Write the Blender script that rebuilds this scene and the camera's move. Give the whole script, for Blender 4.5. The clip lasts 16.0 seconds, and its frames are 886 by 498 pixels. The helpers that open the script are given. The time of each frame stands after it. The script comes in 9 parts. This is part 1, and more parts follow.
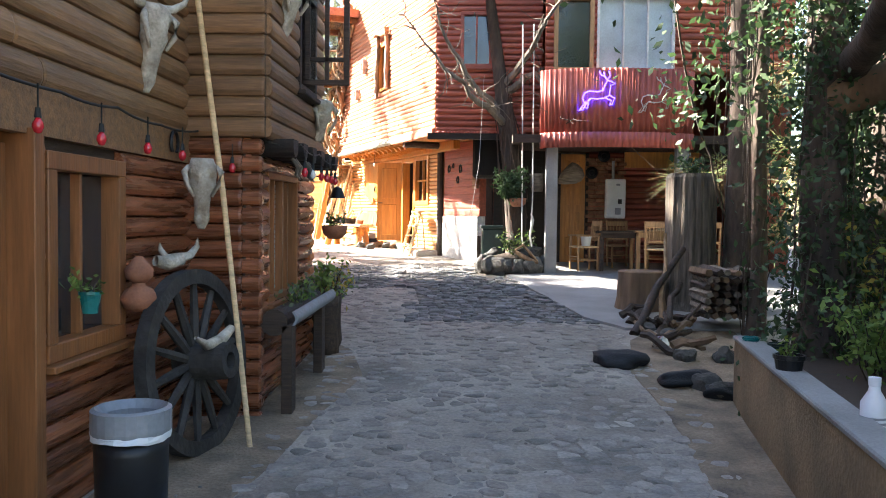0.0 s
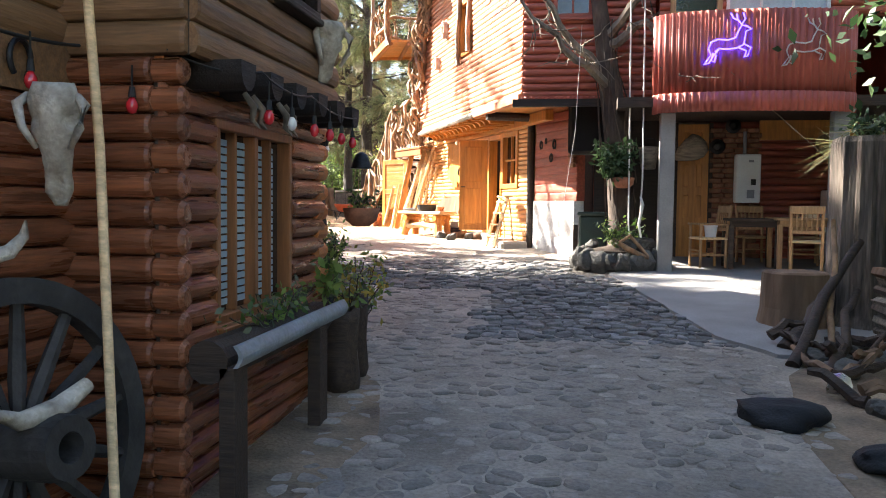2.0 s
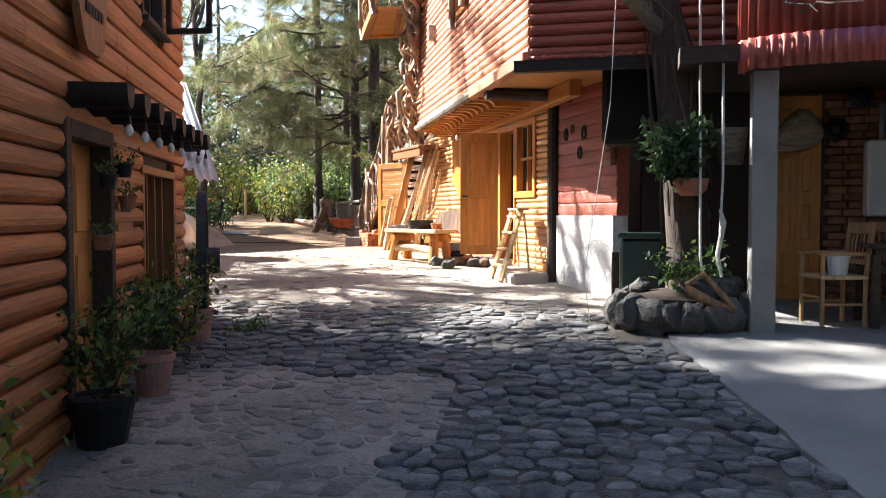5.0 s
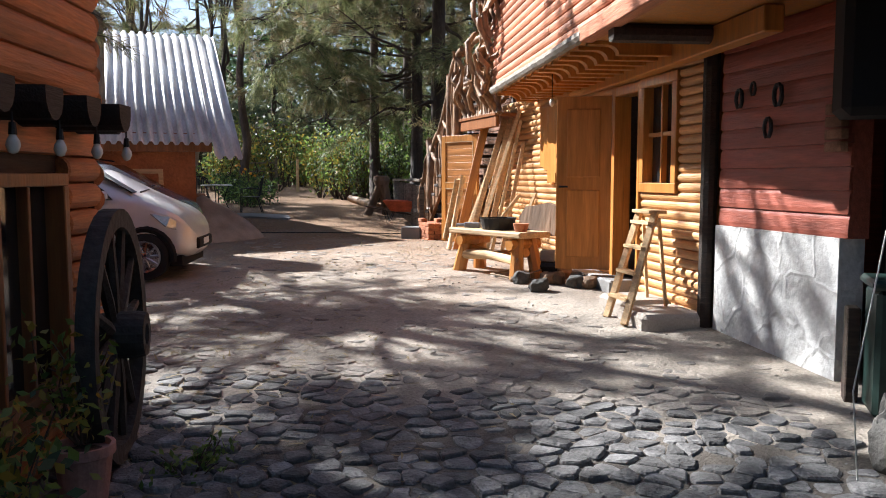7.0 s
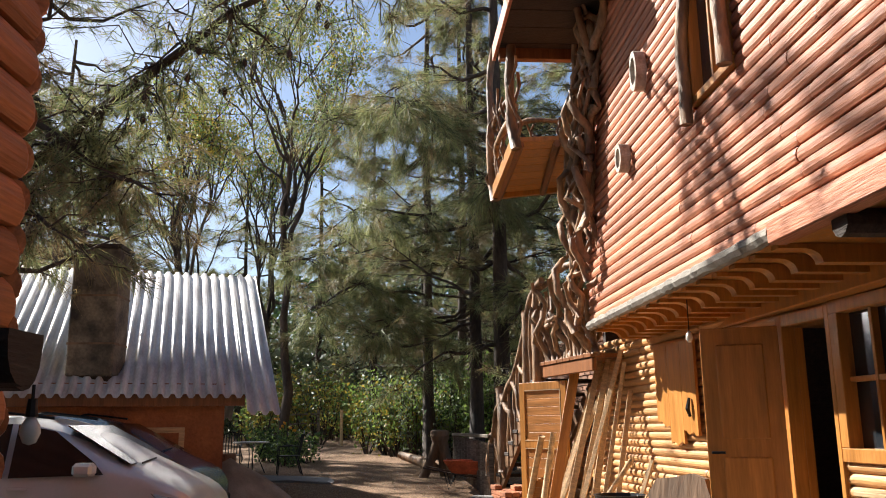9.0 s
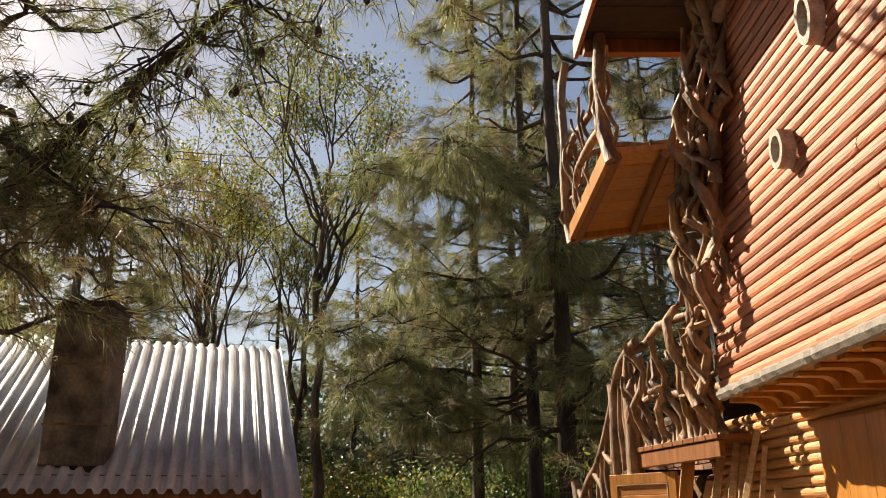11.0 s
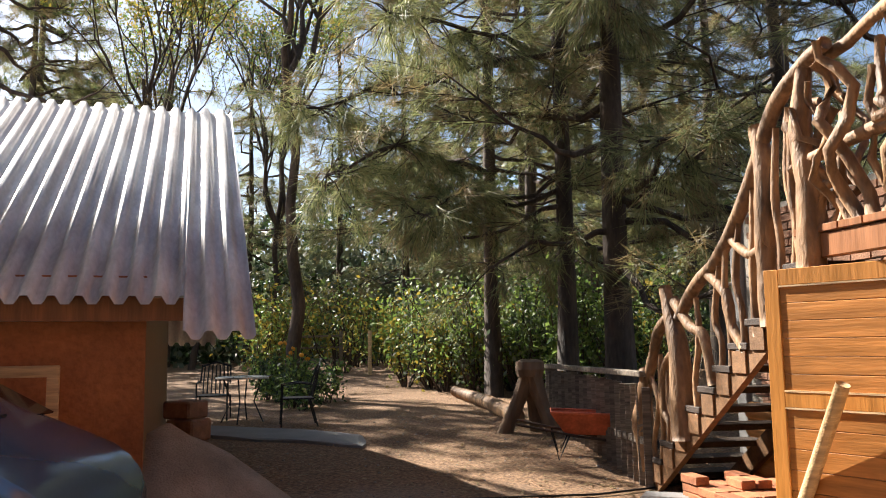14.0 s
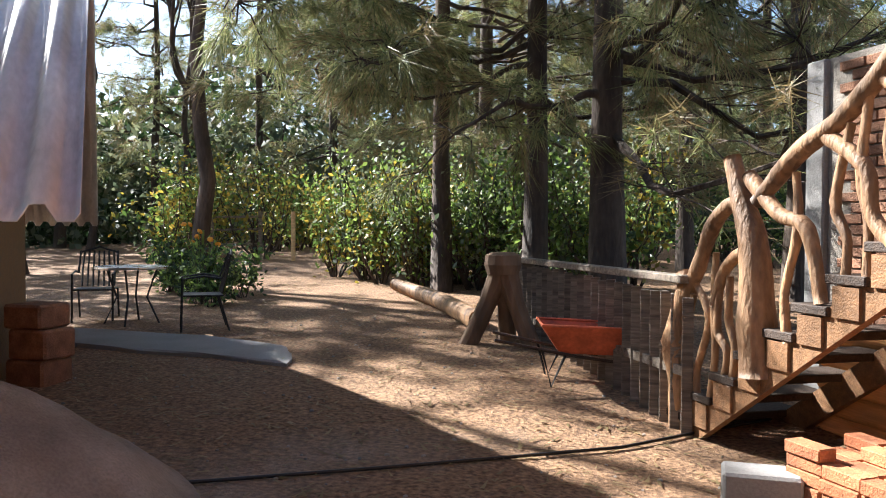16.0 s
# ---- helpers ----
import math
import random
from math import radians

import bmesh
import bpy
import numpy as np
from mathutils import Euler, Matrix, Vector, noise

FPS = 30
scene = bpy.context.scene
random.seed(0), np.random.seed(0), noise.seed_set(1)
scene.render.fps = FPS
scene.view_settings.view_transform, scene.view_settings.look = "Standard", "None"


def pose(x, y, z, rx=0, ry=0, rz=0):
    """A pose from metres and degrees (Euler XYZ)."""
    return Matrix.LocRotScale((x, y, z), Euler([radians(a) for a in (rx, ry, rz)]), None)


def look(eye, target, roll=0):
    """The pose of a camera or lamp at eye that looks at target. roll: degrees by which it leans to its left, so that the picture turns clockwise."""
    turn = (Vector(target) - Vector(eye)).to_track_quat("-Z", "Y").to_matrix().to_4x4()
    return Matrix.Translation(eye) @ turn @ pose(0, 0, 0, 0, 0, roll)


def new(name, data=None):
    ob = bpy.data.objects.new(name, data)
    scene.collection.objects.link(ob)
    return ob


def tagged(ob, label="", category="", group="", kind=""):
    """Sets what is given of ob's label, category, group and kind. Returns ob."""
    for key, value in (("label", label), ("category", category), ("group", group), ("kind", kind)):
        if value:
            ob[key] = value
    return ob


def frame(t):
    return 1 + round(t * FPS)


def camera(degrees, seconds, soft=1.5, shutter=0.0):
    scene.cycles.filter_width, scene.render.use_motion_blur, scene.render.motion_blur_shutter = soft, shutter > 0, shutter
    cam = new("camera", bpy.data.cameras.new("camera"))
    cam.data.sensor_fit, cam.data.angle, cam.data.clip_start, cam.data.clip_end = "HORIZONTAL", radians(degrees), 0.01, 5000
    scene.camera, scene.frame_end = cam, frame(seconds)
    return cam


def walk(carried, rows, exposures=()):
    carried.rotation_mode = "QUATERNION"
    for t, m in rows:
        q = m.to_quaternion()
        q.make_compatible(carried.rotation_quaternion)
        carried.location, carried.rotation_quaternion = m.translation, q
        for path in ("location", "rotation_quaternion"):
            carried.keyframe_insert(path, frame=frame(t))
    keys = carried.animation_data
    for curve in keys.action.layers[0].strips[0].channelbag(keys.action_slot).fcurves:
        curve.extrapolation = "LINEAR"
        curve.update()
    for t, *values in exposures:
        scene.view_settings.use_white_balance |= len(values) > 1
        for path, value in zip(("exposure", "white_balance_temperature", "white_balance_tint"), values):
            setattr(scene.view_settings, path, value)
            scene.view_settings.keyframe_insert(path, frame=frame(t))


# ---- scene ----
cam = camera(56.5, 16.0, 1.0)
PATH = [
    (0, (0.602, 1.583, 1.557), (0.527, 3.58, 1.477), 0.7),
    (0.5, (0.724, 2.309, 1.525), (0.616, 4.304, 1.434), 0.6),
    (1, (0.786, 3.002, 1.512), (0.568, 4.988, 1.407), 0.6),
    (1.5, (0.846, 3.718, 1.484), (0.566, 5.696, 1.378), 0.5),
    (2, (0.786, 4.396, 1.46), (0.458, 6.366, 1.354), 0.6),
    (2.5, (0.787, 5.114, 1.387), (0.458, 7.085, 1.291), 0.4),
    (3, (0.79, 5.862, 1.377), (0.497, 7.838, 1.291), 0.5),
    (3.2, (0.801, 6.184, 1.402), (0.535, 8.163, 1.297), 0.4),
    (5.3, (0.913, 9.767, 1.66), (0.409, 11.7, 1.575), -0.1),
    (5.5, (0.889, 10.111, 1.718), (0.349, 12.033, 1.607), -0.2),
    (6, (0.643, 10.999, 1.768), (0.037, 12.902, 1.648), -0.2),
    (6.5, (0.078, 12.335, 1.902), (-0.523, 14.236, 1.75), -0.0),
    (7, (-0.215, 12.986, 1.98), (-0.821, 14.884, 1.806), -0.0),
    (7.5, (-0.477, 13.55, 1.969), (-1.083, 15.447, 1.785), -0.1),
    (8, (-0.768, 14.088, 2.074), (-1.378, 15.991, 2.012), -0.1),
    (8.5, (-1.122, 14.67, 2.083), (-1.777, 16.549, 2.282), -0.0),
    (9, (-1.45, 15.136, 2.116), (-2.135, 16.968, 2.533), -0.6),
    (9.5, (-1.74, 15.661, 2.099), (-2.496, 17.432, 2.638), -0.4),
    (9.7, (-1.848, 15.808, 2.184), (-2.62, 17.581, 2.694), -0.7),
    (11.8, (-3.157, 18.327, 2.22), (-3.872, 20.066, 2.901), 0.0),
    (12, (-3.281, 18.566, 2.223), (-4.008, 20.334, 2.812), 0.0),
    (12.5, (-3.593, 19.166, 2.232), (-4.349, 20.988, 2.562), -1.1),
    (13, (-3.948, 19.775, 2.238), (-4.699, 21.604, 2.538), -0.8),
    (13.5, (-4.323, 20.379, 2.22), (-5.069, 22.219, 2.462), -0.7),
    (14, (-4.646, 20.937, 2.218), (-5.39, 22.779, 2.451), -0.8),
    (14.5, (-4.996, 21.528, 2.224), (-5.727, 23.379, 2.428), -0.7),
    (15, (-5.342, 22.145, 2.229), (-6.055, 24.01, 2.357), -0.4),
    (15.5, (-5.587, 22.71, 2.244), (-6.235, 24.602, 2.253), -0.3),
    (16, (-5.891, 23.247, 2.262), (-6.465, 25.162, 2.213), 0.3),
]
walk(cam, [(t, look(eye, target, roll)) for t, eye, target, roll in PATH],
     [(0, 4.0, 6450, 10), (1.5, 3.75, 6450, 10), (3.2, 3.5, 6450, 10), (5.3, 2.6, 5850, 10), (7, 1.8, 5700, 10), (8.5, 1.55, 5900, 10), (9.7, 1.35, 6600, 10), (12, 1.12, 7900, 13), (12.5, 1.45, 7900, 13), (13.5, 1.8, 6700, 12), (15, 2.05, 6300, 10), (16, 2.35, 5900, 10)])


# ---------- light ----------
SUN_AZ = Vector((0.94, -0.34))      # the way the sunlight travels over the ground
SUN_EL = radians(37)
world = bpy.data.worlds.new("world")
scene.world = world
world.use_nodes = True
wn = world.node_tree.nodes
sky = wn.new("ShaderNodeTexSky")
sky.sky_type, sky.sun_disc = "NISHITA", False
sky.sun_elevation = SUN_EL
sky.sun_rotation = math.atan2(-SUN_AZ.x, -SUN_AZ.y)
wn["Background"].inputs["Strength"].default_value = 0.052
world.node_tree.links.new(sky.outputs[0], wn["Background"].inputs["Color"])
sun = new("sun", bpy.data.lights.new("sun", "SUN"))
sun.data.energy, sun.data.angle, sun.data.color = 5.0, radians(0.6), (1.0, 0.93, 0.82)
sun.matrix_world = look((0, 0, 30), Vector((0, 0, 30)) + Vector((SUN_AZ.x * math.cos(SUN_EL), SUN_AZ.y * math.cos(SUN_EL), -math.sin(SUN_EL))))

# ---------- materials ----------


def mat(name, col, rough=0.8, metal=0.0, var=0.25, scale=3.0, stretch=(1, 1, 1), bump=0.3, fine=40.0, tint=None, rnd=0.0, spec=0.4, island=False):
    """A worn surface: base colour, blotches at one scale, grain at another, relief; rnd varies it from piece to piece."""
    m = bpy.data.materials.new(name)
    m.use_nodes = True
    nt = m.node_tree
    n, l = nt.nodes, nt.links
    b = n["Principled BSDF"]
    b.inputs["Roughness"].default_value, b.inputs["Metallic"].default_value = rough, metal
    b.inputs["Specular IOR Level"].default_value = spec
    tc = n.new("ShaderNodeTexCoord")
    mp = n.new("ShaderNodeMapping")
    mp.inputs["Scale"].default_value = stretch
    l.new(tc.outputs["Object"], mp.inputs["Vector"])
    vec = mp.outputs[0]
    if rnd:
        oi = n.new("ShaderNodeNewGeometry" if island else "ShaderNodeObjectInfo")
        rout = oi.outputs["Random Per Island" if island else "Random"]
        sc = n.new("ShaderNodeMath"); sc.operation = "MULTIPLY"; sc.inputs[1].default_value = 37.0
        l.new(rout, sc.inputs[0])
        ad = n.new("ShaderNodeVectorMath"); ad.operation = "ADD"
        l.new(vec, ad.inputs[0]); l.new(sc.outputs[0], ad.inputs[1])
        vec = ad.outputs[0]
    big = n.new("ShaderNodeTexNoise"); big.inputs["Scale"].default_value = scale; big.inputs["Detail"].default_value = 5
    small = n.new("ShaderNodeTexNoise"); small.inputs["Scale"].default_value = fine; small.inputs["Detail"].default_value = 4
    l.new(vec, big.inputs["Vector"]); l.new(vec, small.inputs["Vector"])
    ramp = n.new("ShaderNodeValToRGB")
    c = Vector(col)
    t = Vector(tint) if tint else c * (1 - var * 1.3)
    ramp.color_ramp.elements[0].position, ramp.color_ramp.elements[1].position = 0.3, 0.68
    ramp.color_ramp.elements[0].color = (*t, 1)
    ramp.color_ramp.elements[1].color = (*(c * (1 + var * 0.5)), 1)
    l.new(big.outputs["Fac"], ramp.inputs[0])
    mul = n.new("ShaderNodeMix"); mul.data_type = "RGBA"; mul.blend_type = "MULTIPLY"
    mul.inputs["Factor"].default_value = 0.75
    r2 = n.new("ShaderNodeValToRGB")
    r2.color_ramp.elements[0].position, r2.color_ramp.elements[1].position = 0.25, 0.75
    r2.color_ramp.elements[0].color = (1 - var, 1 - var, 1 - var, 1)
    r2.color_ramp.elements[1].color = (1 + var * 0.5, 1 + var * 0.5, 1 + var * 0.5, 1)
    l.new(small.outputs["Fac"], r2.inputs[0])
    l.new(ramp.outputs[0], mul.inputs["A"]); l.new(r2.outputs[0], mul.inputs["B"])
    out = mul.outputs["Result"]
    if rnd:
        hs = n.new("ShaderNodeHueSaturation")
        mr = n.new("ShaderNodeMapRange")
        mr.inputs["To Min"].default_value, mr.inputs["To Max"].default_value = 1 - rnd, 1 + rnd
        l.new(rout, mr.inputs["Value"]); l.new(mr.outputs[0], hs.inputs["Value"])
        l.new(out, hs.inputs["Color"])
        out = hs.outputs[0]
    l.new(out, b.inputs["Base Color"])
    if bump:
        bp = n.new("ShaderNodeBump"); bp.inputs["Strength"].default_value = bump; bp.inputs["Distance"].default_value = 0.02
        l.new(small.outputs["Fac"], bp.inputs["Height"]); l.new(bp.outputs[0], b.inputs["Normal"])
    rr = n.new("ShaderNodeMapRange")
    rr.inputs["To Min"].default_value, rr.inputs["To Max"].default_value = max(0.05, rough - 0.15), min(1, rough + 0.12)
    l.new(big.outputs["Fac"], rr.inputs["Value"]); l.new(rr.outputs[0], b.inputs["Roughness"])
    return m


def leafmat(name, col, col2, thru=0.35):
    """Leaves: colour varies leaf by leaf, light passes through."""
    m = bpy.data.materials.new(name)
    m.use_nodes = True
    n, l = m.node_tree.nodes, m.node_tree.links
    b = n["Principled BSDF"]
    b.inputs["Roughness"].default_value = 0.55
    g = n.new("ShaderNodeNewGeometry")
    ramp = n.new("ShaderNodeValToRGB")
    ramp.color_ramp.elements[0].color, ramp.color_ramp.elements[1].color = (*col, 1), (*col2, 1)
    l.new(g.outputs["Random Per Island"], ramp.inputs[0])
    l.new(ramp.outputs[0], b.inputs["Base Color"])
    tr = n.new("ShaderNodeBsdfTranslucent")
    l.new(ramp.outputs[0], tr.inputs["Color"])
    mx = n.new("ShaderNodeMixShader"); mx.inputs[0].default_value = thru
    l.new(b.outputs[0], mx.inputs[1]); l.new(tr.outputs[0], mx.inputs[2])
    l.new(mx.outputs[0], n["Material Output"].inputs["Surface"])
    return m


def glow(name, col, power):
    m = bpy.data.materials.new(name)
    m.use_nodes = True
    b = m.node_tree.nodes["Principled BSDF"]
    b.inputs["Base Color"].default_value = (*col, 1)
    b.inputs["Emission Color"].default_value, b.inputs["Emission Strength"].default_value = (*col, 1), power
    return m


def glass(name, col=(0.9, 0.95, 0.95), rough=0.02):
    m = bpy.data.materials.new(name)
    m.use_nodes = True
    b = m.node_tree.nodes["Principled BSDF"]
    b.inputs["Base Color"].default_value = (*col, 1)
    b.inputs["Roughness"].default_value = rough
    b.inputs["Transmission Weight"].default_value = 1.0
    b.inputs["IOR"].default_value = 1.45
    return m


GR = (1.2, 14, 14)                  # wood grain runs along a piece's own x
GZ = (14, 14, 1.2)
M = {
    "log_brown": mat("stained_brown_log", (0.25, 0.086, 0.038), 0.30, var=0.42, scale=1.5, stretch=GR, fine=6, bump=0.35, rnd=0.3),
    "log_orange": mat("stained_orange_log", (0.45, 0.16, 0.05), 0.55, var=0.28, scale=1.5, stretch=GR, fine=6, bump=0.3, rnd=0.22),
    "log_yellow": mat("varnished_yellow_log", (0.56, 0.29, 0.105), 0.45, var=0.22, scale=1.5, stretch=GR, fine=6, bump=0.3, rnd=0.16),
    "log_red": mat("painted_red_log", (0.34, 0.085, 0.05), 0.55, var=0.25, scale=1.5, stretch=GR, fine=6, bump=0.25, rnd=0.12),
    "log_tan": mat("pale_red_log", (0.50, 0.185, 0.09), 0.55, var=0.25, scale=1.5, stretch=GR, fine=6, bump=0.3, rnd=0.18),
    "plank_brown": mat("upper_brown_siding", (0.225, 0.115, 0.05), 0.6, var=0.3, scale=1.5, stretch=GR, fine=6, bump=0.3, rnd=0.22),
    "wood_dark": mat("dark_old_wood", (0.055, 0.035, 0.024), 0.75, var=0.4, scale=2, stretch=GR, fine=6, bump=0.5, rnd=0.2),
    "wood_black": mat("near_black_wood", (0.02, 0.014, 0.011), 0.7, var=0.4, scale=2, stretch=GR, fine=6, bump=0.4, rnd=0.2),
    "wood_grey": mat("grey_weathered_wood", (0.22, 0.18, 0.14), 0.85, var=0.4, scale=2, stretch=GR, fine=6, bump=0.5, rnd=0.25),
    "wood_honey": mat("honey_varnished_wood", (0.50, 0.21, 0.045), 0.4, var=0.22, scale=1.2, stretch=GZ, fine=5, bump=0.15, rnd=0.1),
    "wood_board": mat("honey_board_along", (0.46, 0.185, 0.042), 0.45, var=0.3, scale=1.2, stretch=GR, fine=5, bump=0.15, rnd=0.14),
    "wood_frame": mat("varnished_frame_wood", (0.27, 0.105, 0.036), 0.45, var=0.25, scale=1.2, stretch=GZ, fine=5, bump=0.15, rnd=0.1),
    "wood_pale": mat("pale_sawn_wood", (0.62, 0.42, 0.22), 0.75, var=0.25, scale=1.5, stretch=GR, fine=6, bump=0.3, rnd=0.2),
    "wood_chair": mat("light_chair_wood", (0.42, 0.24, 0.11), 0.6, var=0.25, scale=3, stretch=GZ, fine=8, bump=0.2, rnd=0.1),
    "drift": mat("peeled_twisted_branch", (0.33, 0.19, 0.095), 0.65, var=0.5, scale=7, stretch=(1, 1, 0.35), fine=26, bump=0.9, tint=(0.11, 0.06, 0.032), rnd=0.2),
    "bark": mat("pine_bark", (0.085, 0.06, 0.045), 0.95, var=0.5, scale=4, stretch=(1, 1, 0.3), fine=22, bump=1.0, rnd=0.15),
    "bark_light": mat("grey_bark", (0.20, 0.16, 0.12), 0.95, var=0.45, scale=5, stretch=(1, 1, 0.3), fine=24, bump=0.8, rnd=0.15),
    "stump": mat("sawn_stump_wood", (0.20, 0.125, 0.075), 0.9, var=0.4, scale=3, stretch=(1, 1, 0.2), fine=14, bump=0.8),
    "stone": mat("grey_field_stone", (0.10, 0.094, 0.085), 0.9, var=0.35, scale=5, fine=45, bump=0.5, rnd=0.3),
    "cobble": mat("grey_cobble", (0.19, 0.183, 0.178), 0.9, var=0.45, scale=7, fine=45, bump=0.8, rnd=0.4),
    "cobble_rest": mat("dusty_cobbles", (0.33, 0.285, 0.24), 0.93, var=0.4, scale=3.0, fine=38, bump=0.9, rnd=0.16, island=True, tint=(0.17, 0.155, 0.14)),
    "cobble_dark_rest": mat("grey_cobbles", (0.19, 0.183, 0.178), 0.9, var=0.45, scale=7, fine=45, bump=0.8, rnd=0.4, island=True),
    "wheel_wood": mat("old_wheel_wood", (0.045, 0.039, 0.035), 0.8, var=0.45, scale=4, fine=20, bump=0.6, rnd=0.2),
    "split_stump": mat("split_grey_brown_stump", (0.15, 0.12, 0.095), 0.9, var=0.55, scale=5, stretch=(3, 3, 0.25), fine=18, bump=1.0),
    "grit": mat("dark_grit", (0.13, 0.11, 0.09), 0.95, var=0.4, scale=3, fine=60, bump=0.8),
    "soil": mat("brown_trodden_soil", (0.27, 0.20, 0.135), 0.95, var=0.4, scale=3, fine=40, bump=0.9),
    "dust": mat("packed_dusty_sand", (0.42, 0.365, 0.31), 0.95, var=0.25, scale=1.2, fine=50, bump=0.5),
    "pipe_blue": mat("pale_blue_grey_paint", (0.24, 0.28, 0.33), 0.6, var=0.3, scale=3, fine=30, bump=0.2, tint=(0.2, 0.19, 0.17)),
    "concrete": mat("dusty_concrete", (0.26, 0.25, 0.24), 0.9, var=0.2, scale=1.5, fine=60, bump=0.25),
    "plaster": mat("white_plaster", (0.70, 0.68, 0.65), 0.85, var=0.2, scale=2.5, fine=30, bump=0.5),
    "soot": mat("sooty_render", (0.21, 0.165, 0.115), 0.9, var=0.5, scale=3.2, fine=24, bump=0.6, tint=(0.035, 0.03, 0.026)),
    "shed_paint": mat("orange_brown_limewash", (0.36, 0.125, 0.045), 0.85, var=0.35, scale=1.6, fine=26, bump=0.5, tint=(0.22, 0.075, 0.03)),
    "bed_plaster": mat("ochre_plaster", (0.25, 0.175, 0.10), 0.9, var=0.3, scale=2, fine=35, bump=0.4),
    "brick": mat("orange_brick", (0.46, 0.17, 0.075), 0.9, var=0.3, scale=8, fine=70, bump=0.5, rnd=0.25),
    "brick_old": mat("dark_brick", (0.26, 0.13, 0.075), 0.9, var=0.35, scale=8, fine=70, bump=0.5, rnd=0.3),
    "mortar": mat("mortar", (0.28, 0.25, 0.21), 0.95, var=0.25, scale=5, fine=60, bump=0.4),
    "roof_metal": mat("galvanised_sheet", (0.60, 0.59, 0.58), 0.42, metal=0.25, var=0.22, scale=1.2, stretch=(3, 1, 0.6), fine=14, bump=0.1, tint=(0.36, 0.33, 0.33)),
    "red_sheet": mat("red_corrugated_sheet", (0.42, 0.10, 0.07), 0.5, var=0.22, scale=2, stretch=(1, 1, 0.4), fine=20, bump=0.15),
    "black_plastic": mat("black_plastic", (0.012, 0.012, 0.014), 0.45, var=0.2, scale=5, bump=0.05),
    "grey_plastic": mat("grey_plastic", (0.22, 0.23, 0.25), 0.45, var=0.15, scale=5, bump=0.05),
    "green_plastic": mat("green_plastic", (0.014, 0.034, 0.028), 0.45, var=0.25, scale=5, bump=0.05),
    "teal": mat("teal_ceramic", (0.015, 0.16, 0.15), 0.3, var=0.2, scale=8, bump=0.05),
    "white_enamel": mat("white_enamel", (0.72, 0.74, 0.76), 0.35, var=0.08, scale=4, bump=0.03),
    "clay": mat("terracotta", (0.38, 0.15, 0.08), 0.8, var=0.3, scale=6, fine=50, bump=0.2, rnd=0.15),
    "clay_pink": mat("pink_clay_pot", (0.40, 0.21, 0.17), 0.8, var=0.25, scale=6, fine=50, bump=0.2, rnd=0.12),
    "bone": mat("weathered_bone", (0.46, 0.41, 0.34), 0.75, var=0.35, scale=9, fine=45, bump=0.5, tint=(0.25, 0.2, 0.15)),
    "horn": mat("dark_horn", (0.16, 0.13, 0.10), 0.5, var=0.4, scale=6, fine=30, bump=0.3),
    "rope": mat("white_rope", (0.62, 0.60, 0.55), 0.9, var=0.2, scale=30, fine=120, bump=0.5),
    "rope_tan": mat("tan_cord", (0.30, 0.22, 0.14), 0.9, var=0.2, scale=30, fine=120, bump=0.5),
    "wire": mat("black_cable", (0.012, 0.012, 0.012), 0.6, var=0.1, bump=0),
    "iron": mat("dark_iron", (0.03, 0.03, 0.032), 0.5, metal=0.7, var=0.3, scale=8, bump=0.2),
    "steel": mat("steel", (0.55, 0.55, 0.56), 0.3, metal=1.0, var=0.15, scale=6, bump=0.05),
    "orange_paint": mat("worn_orange_paint", (0.55, 0.12, 0.05), 0.5, var=0.35, scale=5, fine=30, bump=0.1),
    "car_white": mat("silver_white_car_paint", (0.68, 0.67, 0.66), 0.22, metal=0.2, var=0.05, scale=2, bump=0, spec=0.6),
    "car_blue": mat("dark_blue_car_paint", (0.10, 0.16, 0.25), 0.16, metal=0.45, var=0.05, scale=2, bump=0, spec=0.7),
    "car_glass": mat("car_window", (0.012, 0.014, 0.016), 0.06, var=0.05, bump=0, spec=0.8),
    "tyre": mat("tyre_rubber", (0.014, 0.014, 0.015), 0.8, var=0.2, scale=10, bump=0.2),
    "lamp_glass": mat("headlight_glass", (0.5, 0.5, 0.5), 0.1, metal=0.5, var=0.2, scale=20, bump=0.1),
    "window": mat("dark_window_glass", (0.02, 0.025, 0.03), 0.05, var=0.3, scale=2, bump=0, spec=0.9),
    "window_sky": mat("sky_toned_glass", (0.45, 0.52, 0.56), 0.08, var=0.2, scale=2, bump=0, spec=0.9),
    "blind": mat("slatted_blind", (0.36, 0.46, 0.55), 0.6, var=0.1, scale=3, bump=0.05),
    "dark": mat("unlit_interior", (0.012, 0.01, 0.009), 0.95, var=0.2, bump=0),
    "gravel": mat("sandy_gravel", (0.36, 0.30, 0.25), 0.95, var=0.3, scale=3, fine=70, bump=1.0),
    "bag": mat("black_cloth", (0.012, 0.013, 0.016), 0.8, var=0.3, scale=6, fine=60, bump=0.4),
    "needles": leafmat("pine_needles", (0.085, 0.115, 0.045), (0.33, 0.33, 0.14), 0.5),
    "needles_dry": leafmat("dry_pine_needles", (0.15, 0.12, 0.05), (0.32, 0.24, 0.12), 0.4),
    "leaf": leafmat("green_leaves", (0.06, 0.12, 0.025), (0.25, 0.34, 0.08), 0.45),
    "leaf_dark": leafmat("dark_ivy_leaves", (0.018, 0.042, 0.014), (0.06, 0.10, 0.035), 0.3),
    "leaf_yellow": leafmat("yellowing_leaves", (0.16, 0.17, 0.03), (0.42, 0.30, 0.05), 0.4),
